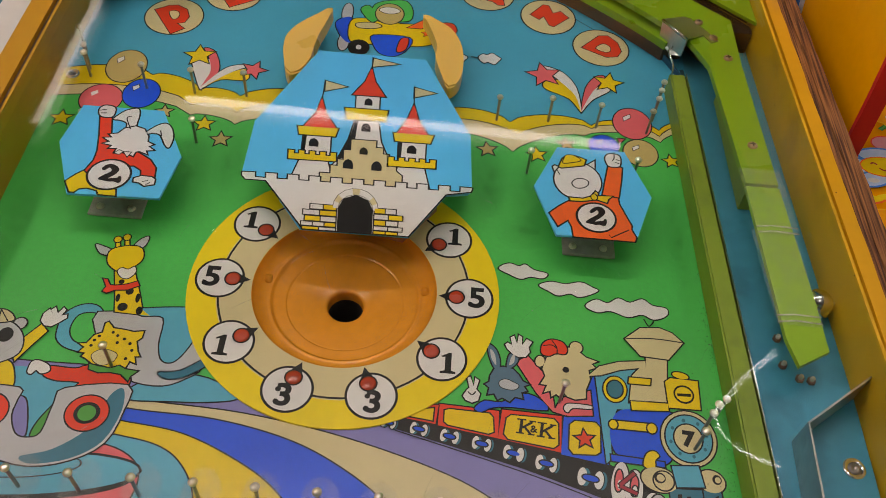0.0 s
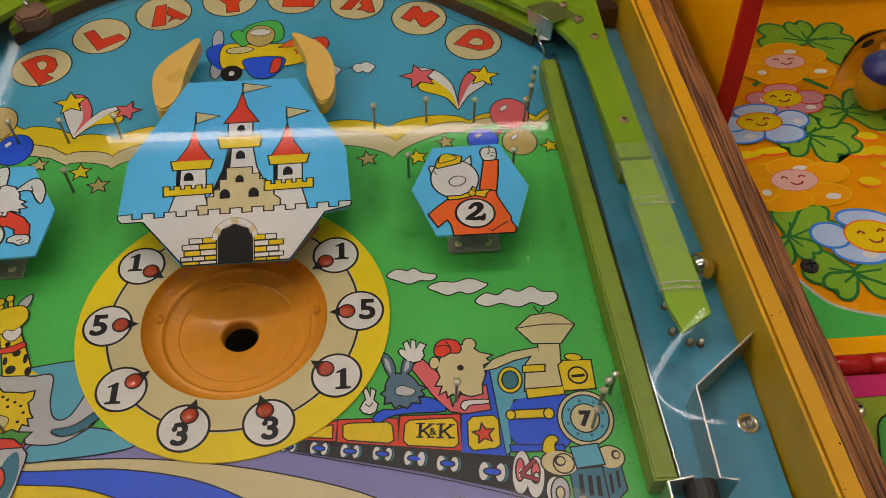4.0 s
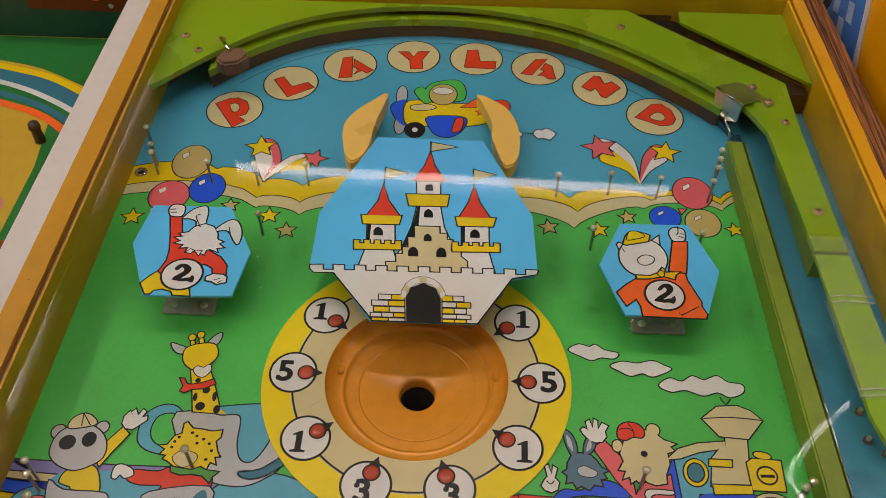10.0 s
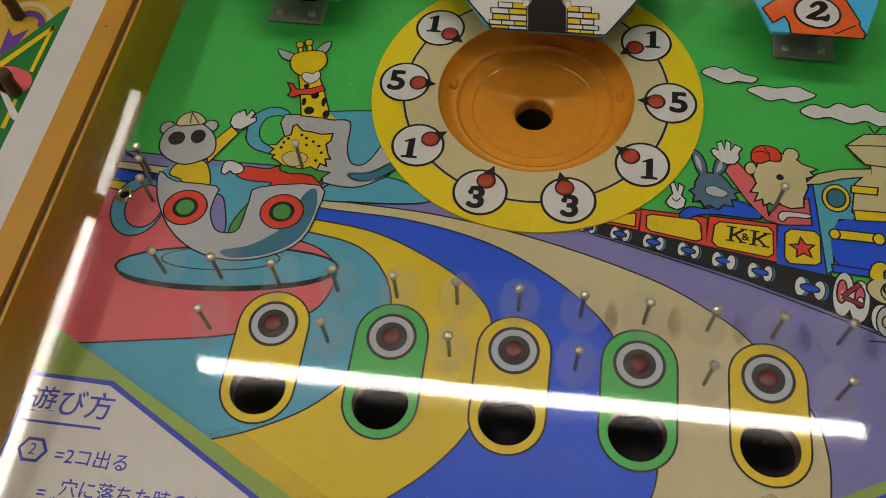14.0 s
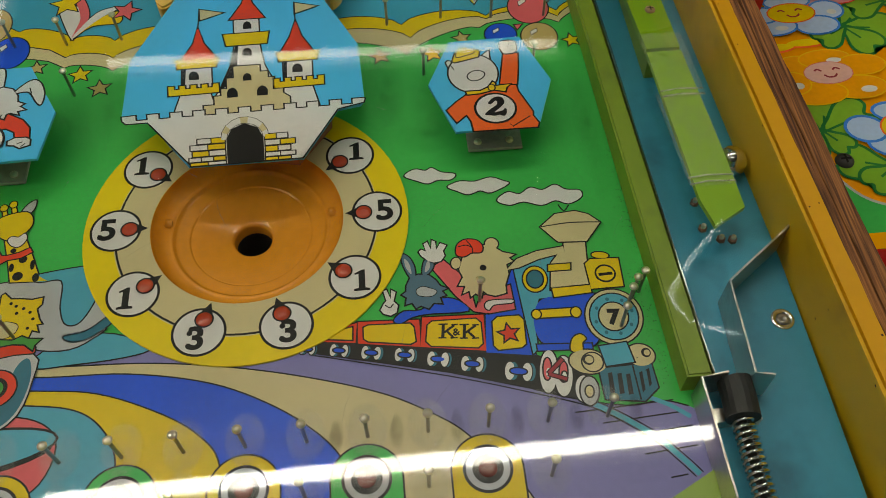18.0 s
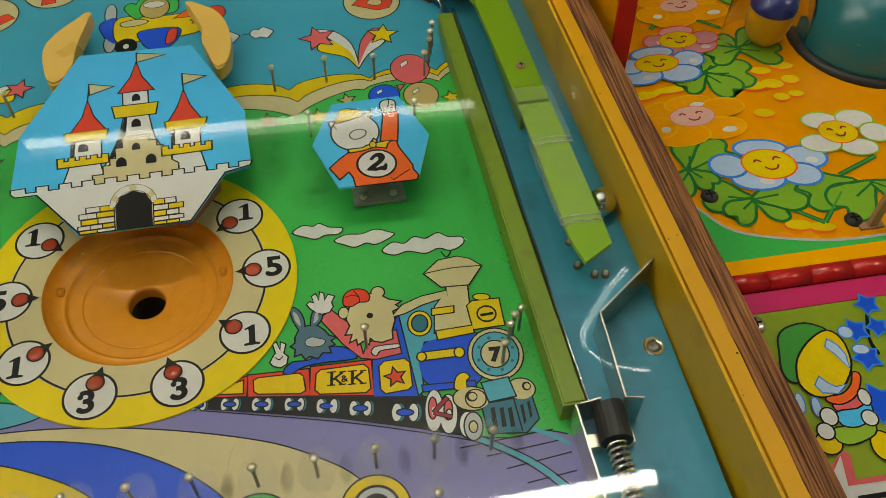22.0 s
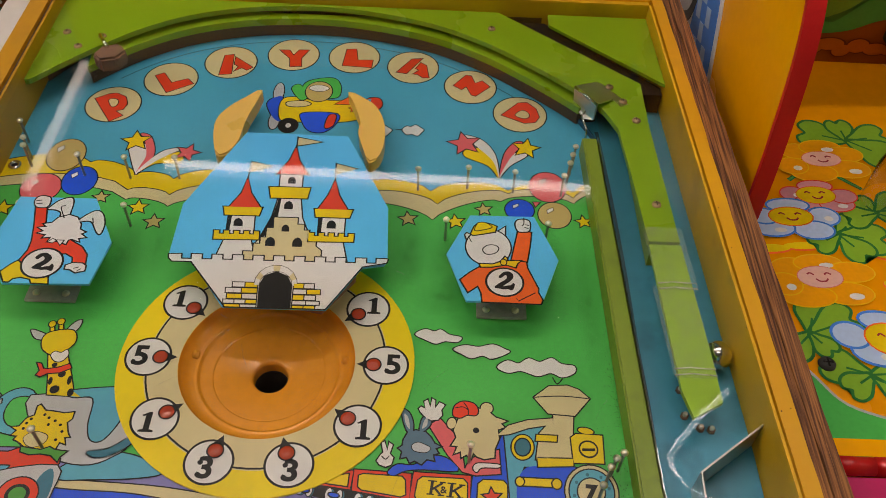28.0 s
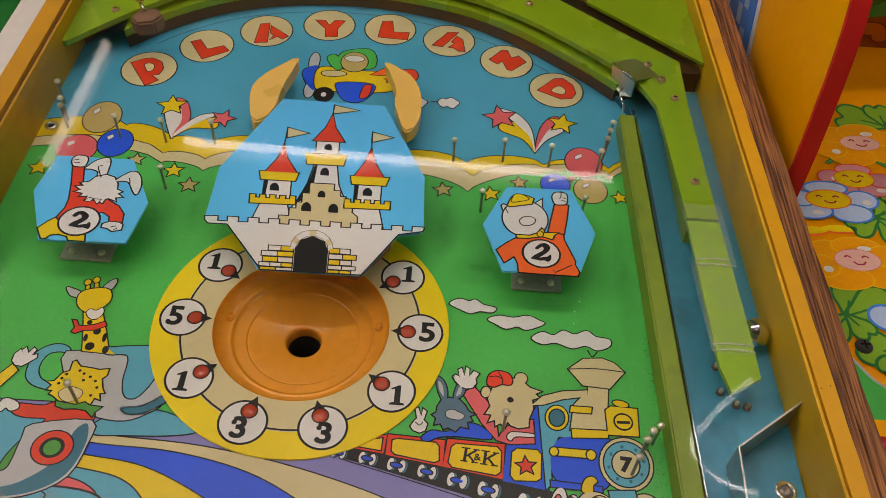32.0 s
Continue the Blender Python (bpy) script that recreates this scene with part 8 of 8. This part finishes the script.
# the happy faces of the flowers: two closed lashes and a curved mouth
for x, y, w, h, lay in ((454.9, 52.5, 20.2, 14.5, 6), (522.2, 76.4, 15.1, 11.8, 6), (454, 250.2, 17.7, 9.4, 6), (436.6, 203.6, 16.9, 10.1, 6.4), (408.4, 176.6, 18.4, 10.2, 7), (415.8, 111.3, 18.2, 10.9, 6)):
    for pts in ([(-0.55, 0.2), (-0.42, 0.34), (-0.26, 0.16)], [(0.2, 0.22), (0.34, 0.4), (0.52, 0.26)], [(-0.22, -0.2), (-0.05, -0.42), (0.2, -0.38), (0.32, -0.14)]):
        nb_print("lash_mark" if pts[0][1] > 0 else "smile_mark", strip(curve([(x + u * w, y + v * h) for u, v in pts], 4, False), 1.5), "maroon", lay, None, base=RZ0)


def leaflet(cx, cy, tx, ty, layer):
    """One notched clover leaflet from the clover's centre to its tip, with a vein."""
    d = Vector((tx - cx, ty - cy))
    n = Vector((-d.y, d.x)) * 0.42
    pts = [(0.0, 0.0), (0.3, 0.5), (0.65, 1.0), (0.95, 0.95), (1.06, 0.5), (0.9, 0.05), (1.06, -0.45), (0.92, -0.95), (0.62, -1.0), (0.3, -0.5)]
    nb_print("leaf", curve([(cx + d.x * u + n.x * v, cy + d.y * u + n.y * v) for u, v in pts], 4), "clover", layer, "forest", 2.4, base=RZ0)
    nb_print("leaf_vein", strip([(cx, cy), (cx + d.x * 0.55, cy + d.y * 0.55)], 1.8), "forest", layer + 0.35, None, base=RZ0)


CLOVERS = [((485, 277), (446, 288), (482, 303), (521, 286), (520, 255)), ((444, 159), (461, 176), (481, 154), (461, 135), (422, 146)), ((484, 185), (472, 201), (507, 202), (515, 174), (458, 178)),
           ((394, 56), (403, 83), (431, 71), (376, 38), (406, 40)), ((430, 21), (398, 31), (410, 7), (450, 6), (466, 24)), ((512, 26), (470, 20)), ((524, 23), (491, 2), (545, 6))]
for k, (c, *tips) in enumerate(CLOVERS):
    for j, tip in enumerate(tips):
        leaflet(*c, *tip, 2 + 0.1 * j)
for pts in ([(444, 16), (472, -8)], [(472, -8), (497, 18)], [(503, 34), (539, 48)], [(459, 232), (480, 214)], [(430, 232), (418, 222)]):
    nb_print("stem", strip(pts, 4), "forest", 1.8, None, base=RZ0)
    nb_print("stem_light", strip(pts, 1.6), "leaf", 1.95, None, base=RZ0)
# plain colour shapes printed on the lower panel
nb_print("green_hood", curve([(387.8, -105.6), (394.7, -100), (408.5, -98.5), (419.1, -105.8), (407.5, -109.8), (396.1, -118.5), (390.1, -127.1), (387.1, -136.1), (381.8, -134.4), (380.8, -126.8), (384.4, -115.3)], 3), "leaf", 2, "black", 1.3, base=0)
nb_print("yellow_shape", curve([(419.1, -105.8), (424.8, -112.7), (424.5, -124.1), (420.9, -133.6), (411.1, -144), (401.1, -148.4), (392, -146.5), (387.2, -138.4), (390.1, -127.1), (396.1, -118.5), (407.5, -109.8)], 3), "gold", 3, "black", 1.3, base=0)
nb_print("ice_stripe", [(416.2, -112), (420.5, -116.9), (422.4, -123.8), (420.8, -132.3), (418.9, -128), (416.6, -122), (413, -116.5)], "iceblue", 4, "azure", 0.8, base=0)
nb_print("ice_stripe", [(399.8, -135.9), (402.8, -140.3), (406.8, -144), (412.8, -143.5), (406.4, -147.8), (397.6, -145.9), (395.5, -140.6)], "iceblue", 4, "azure", 0.8, base=0)
nb_print("orange_collar", curve([(398.5, -149.5), (408.7, -149), (417.1, -143.5), (421.4, -136.4), (424.3, -139.3), (416.6, -150.3), (406, -154.6), (399.1, -152.6)], 3), "orange", 3.6, "black", 1, base=0)
nb_print("pink_shape", curve([(401.4, -153), (415.6, -150.9), (418.2, -155.9), (412.8, -159.5), (401.7, -159)], 3), "pink", 3, "black", 1, base=0)
nb_print("blue_shape", curve([(400.4, -159.6), (412.8, -159.5), (421.1, -157.1), (419.2, -165), (408.4, -169.7), (399.9, -167.2)], 3), "bright", 3, "black", 1, base=0)
nb_print("moss_shape", curve([(393.3, -169.3), (402.5, -169.1), (417.2, -169), (415.1, -175.9), (400.8, -179.5), (393.3, -176.5)], 3), "lime", 2.4, "black", 1, base=0)
nb_print("white_shape", disc(420.4, -152.9, 3.3, 5.1, 20, -9), "white", 4, "black", 1, base=0)
nb_print("white_shape", disc(417.2, -166.1, 4.3, 4.6, 20, -9), "white", 4, "black", 1, base=0)
nb_print("white_shape", disc(394.2, -161.4, 4.6, 5.3, 20, -9), "white", 4, "black", 1, base=0)
nb_print("white_shape", disc(388.2, -169.8, 4.6, 4.8, 20, -9), "white", 4, "black", 1, base=0)
nb_print("yellow_shape", disc(387, -176.8, 7.1, 6.5, 20, -10), "gold", 2.2, "black", 1, base=0)
nb_print("yellow_shape", disc(416.9, -183.3, 6.4, 8.7, 20, -10), "gold", 2.2, "black", 1, base=0)
nb_print("blue_flower", star(453.5, -90.9, 7.3, 12, 0.6), "blue", 2, "azure", 1.2, base=0)
nb_print("blue_flower", star(437.2, -108, 7.8, 12, 0.6), "blue", 2, "azure", 1.2, base=0)
nb_print("blue_flower", star(435.3, -127.6, 8.3, 12, 0.6), "blue", 2, "azure", 1.2, base=0)
nb_print("blue_flower", star(452.1, -108, 6.4, 12, 0.6), "blue", 2, "azure", 1.2, base=0)
nb_print("blue_flower", star(429.2, -158.1, 12.7, 12, 0.6), "blue", 2, "azure", 1.2, base=0)
nb_print("pale_leaf", disc(430.2, -108.5, 4.3, 3.9, 20, -10), "iceblue", 2.6, "azure", 0.8, base=0)
nb_print("pale_leaf", disc(433.9, -121.6, 4.9, 3, 20, -9), "iceblue", 2.6, "azure", 0.8, base=0)
nb_print("pale_leaf", disc(381.6, -150, 2.3, 6.1, 20, -10), "iceblue", 2.6, "azure", 0.8, base=0)
nb_print("pale_leaf", disc(390, -154.1, 2.3, 6.1, 20, -10), "iceblue", 2.6, "azure", 0.8, base=0)
nb_print("flower_stem", curve([(448.3, -98.8), (450.5, -99.1), (443.9, -115.1), (444.6, -125.5), (442.6, -126.4), (441.4, -117.1)], 3), "black", 1.6, None, 0, base=0)
nb_print("notice_border", [(377.6, -193.8), (392.1, -181.9), (395.6, -185.2), (392.2, -199.6), (421.1, -199.9), (395.7, -247.4), (366.6, -242.4)], "pink", 2, None, 0, base=0)
nb_print("white_notice", [(379.3, -195.8), (389.9, -185), (386, -202.6), (419.1, -203.6), (395.7, -247.4), (368, -242.6)], "white", 3, None, 0, base=0)
nb_print("notice_bar", [(388.3, -208.9), (409.4, -209.2), (407.8, -212.2), (387.4, -212)], "black", 4, None, 0, base=0)
nb_print("notice_bar", [(384.7, -216), (405.6, -216.4), (404.1, -219.3), (383.9, -219)], "black", 4, None, 0, base=0)
nb_print("notice_bar", [(381.2, -223), (401.9, -223.4), (400.4, -226.3), (380.4, -226)], "black", 4, None, 0, base=0)

# prints on the yellow board of the machine alongside
lb_print("red_block", [(-386.3, 141.1), (-363.6, 142.5), (-362.9, 132.1), (-384.4, 132.8)], "red", 1)
lb_print("red_block", [(-402.1, 141.2), (-391.1, 141.2), (-390.3, 133.4), (-399.9, 133.5)], "red", 1)
lb_print("purple_dash", [(-387.2, 123.4), (-377.3, 124.6), (-376.5, 120.2), (-385.4, 119.1)], "violet", 1)
lb_print("purple_dash", [(-372.1, 123.3), (-363.8, 123.6), (-363.3, 119.9), (-371.1, 119.6)], "violet", 1)
lb_print("purple_dash", [(-402.5, 122.8), (-392.6, 124.0), (-392, 120.2), (-400, 119.3)], "violet", 1)
lb_print("cream_arc", [(-401.2, 78), (-402, 83.7), (-401, 88.8), (-398.2, 92.8), (-393.9, 95.5), (-388.6, 96.3), (-382.7, 95.4), (-376.9, 92.8), (-371.6, 88.7), (-367.5, 83.6), (-364.9, 78), (-364, 72.4), (-368.7, 73.7), (-369.4, 77.9), (-371.4, 82.1), (-374.5, 85.9), (-378.4, 89), (-382.7, 90.9), (-387.1, 91.6), (-391.1, 90.9), (-394.3, 89), (-396.4, 86), (-397.2, 82.2), (-396.6, 77.9)], "cream", 1)
lb_print("purple_arc", [(-393.7, 75.5), (-394.1, 79.3), (-393.2, 82.7), (-390.9, 85.2), (-387.7, 86.7), (-383.7, 86.8), (-379.6, 85.6), (-375.7, 83.3), (-372.6, 80.1), (-370.5, 76.4), (-369.7, 72.5), (-370.2, 69), (-375.6, 72), (-375.3, 73.9), (-375.7, 75.9), (-376.8, 77.8), (-378.5, 79.5), (-380.6, 80.7), (-382.8, 81.3), (-384.9, 81.2), (-386.7, 80.4), (-387.9, 79.1), (-388.4, 77.4), (-388.2, 75.4)], "violet", 1.5)
lb_print("purple_burst", [(-396.7, 35), (-400.6, 51.7), (-393.9, 46.7), (-395.9, 67.6), (-389.9, 60), (-379.9, 68.4), (-382.7, 53.9), (-390.7, 41.4)], "violet", 1.2)
lb_print("green_triangle", [(-400.3, 23.4), (-359.1, 93.3), (-354.9, 93.2), (-354.8, 88.3), (-356.5, 15.2), (-355.4, -28.9), (-358.4, -67.9)], "forest", 3)
lb_print("triangle_line", [(-396.1, 23.9), (-362.5, 73.5), (-359.6, 70.9), (-393.3, 17.6)], "gold", 4)
lb_print("triangle_line", [(-363.6, 72.8), (-360.6, 73.1), (-360.7, 27.2), (-363.7, 28)], "gold", 4)
lb_print("triangle_line", [(-364.6, 1.9), (-361.7, 1.2), (-360.7, -24.5), (-364.3, -24)], "gold", 4)
lb_print("pink_disc", curve([(-387.8, 24.9), (-383.6, 30.5), (-372.3, 29.7), (-361.5, 24.9), (-357.4, 15.1), (-362.3, 6.4), (-374.1, 6), (-384.8, 14.3)], 3), "pink", 5)
lb_print("white_bar", [(-387.5, 19.5), (-382.2, 17.4), (-354.9, -12.5), (-353.2, -18.5), (-359.7, -15.2)], "white", 5)
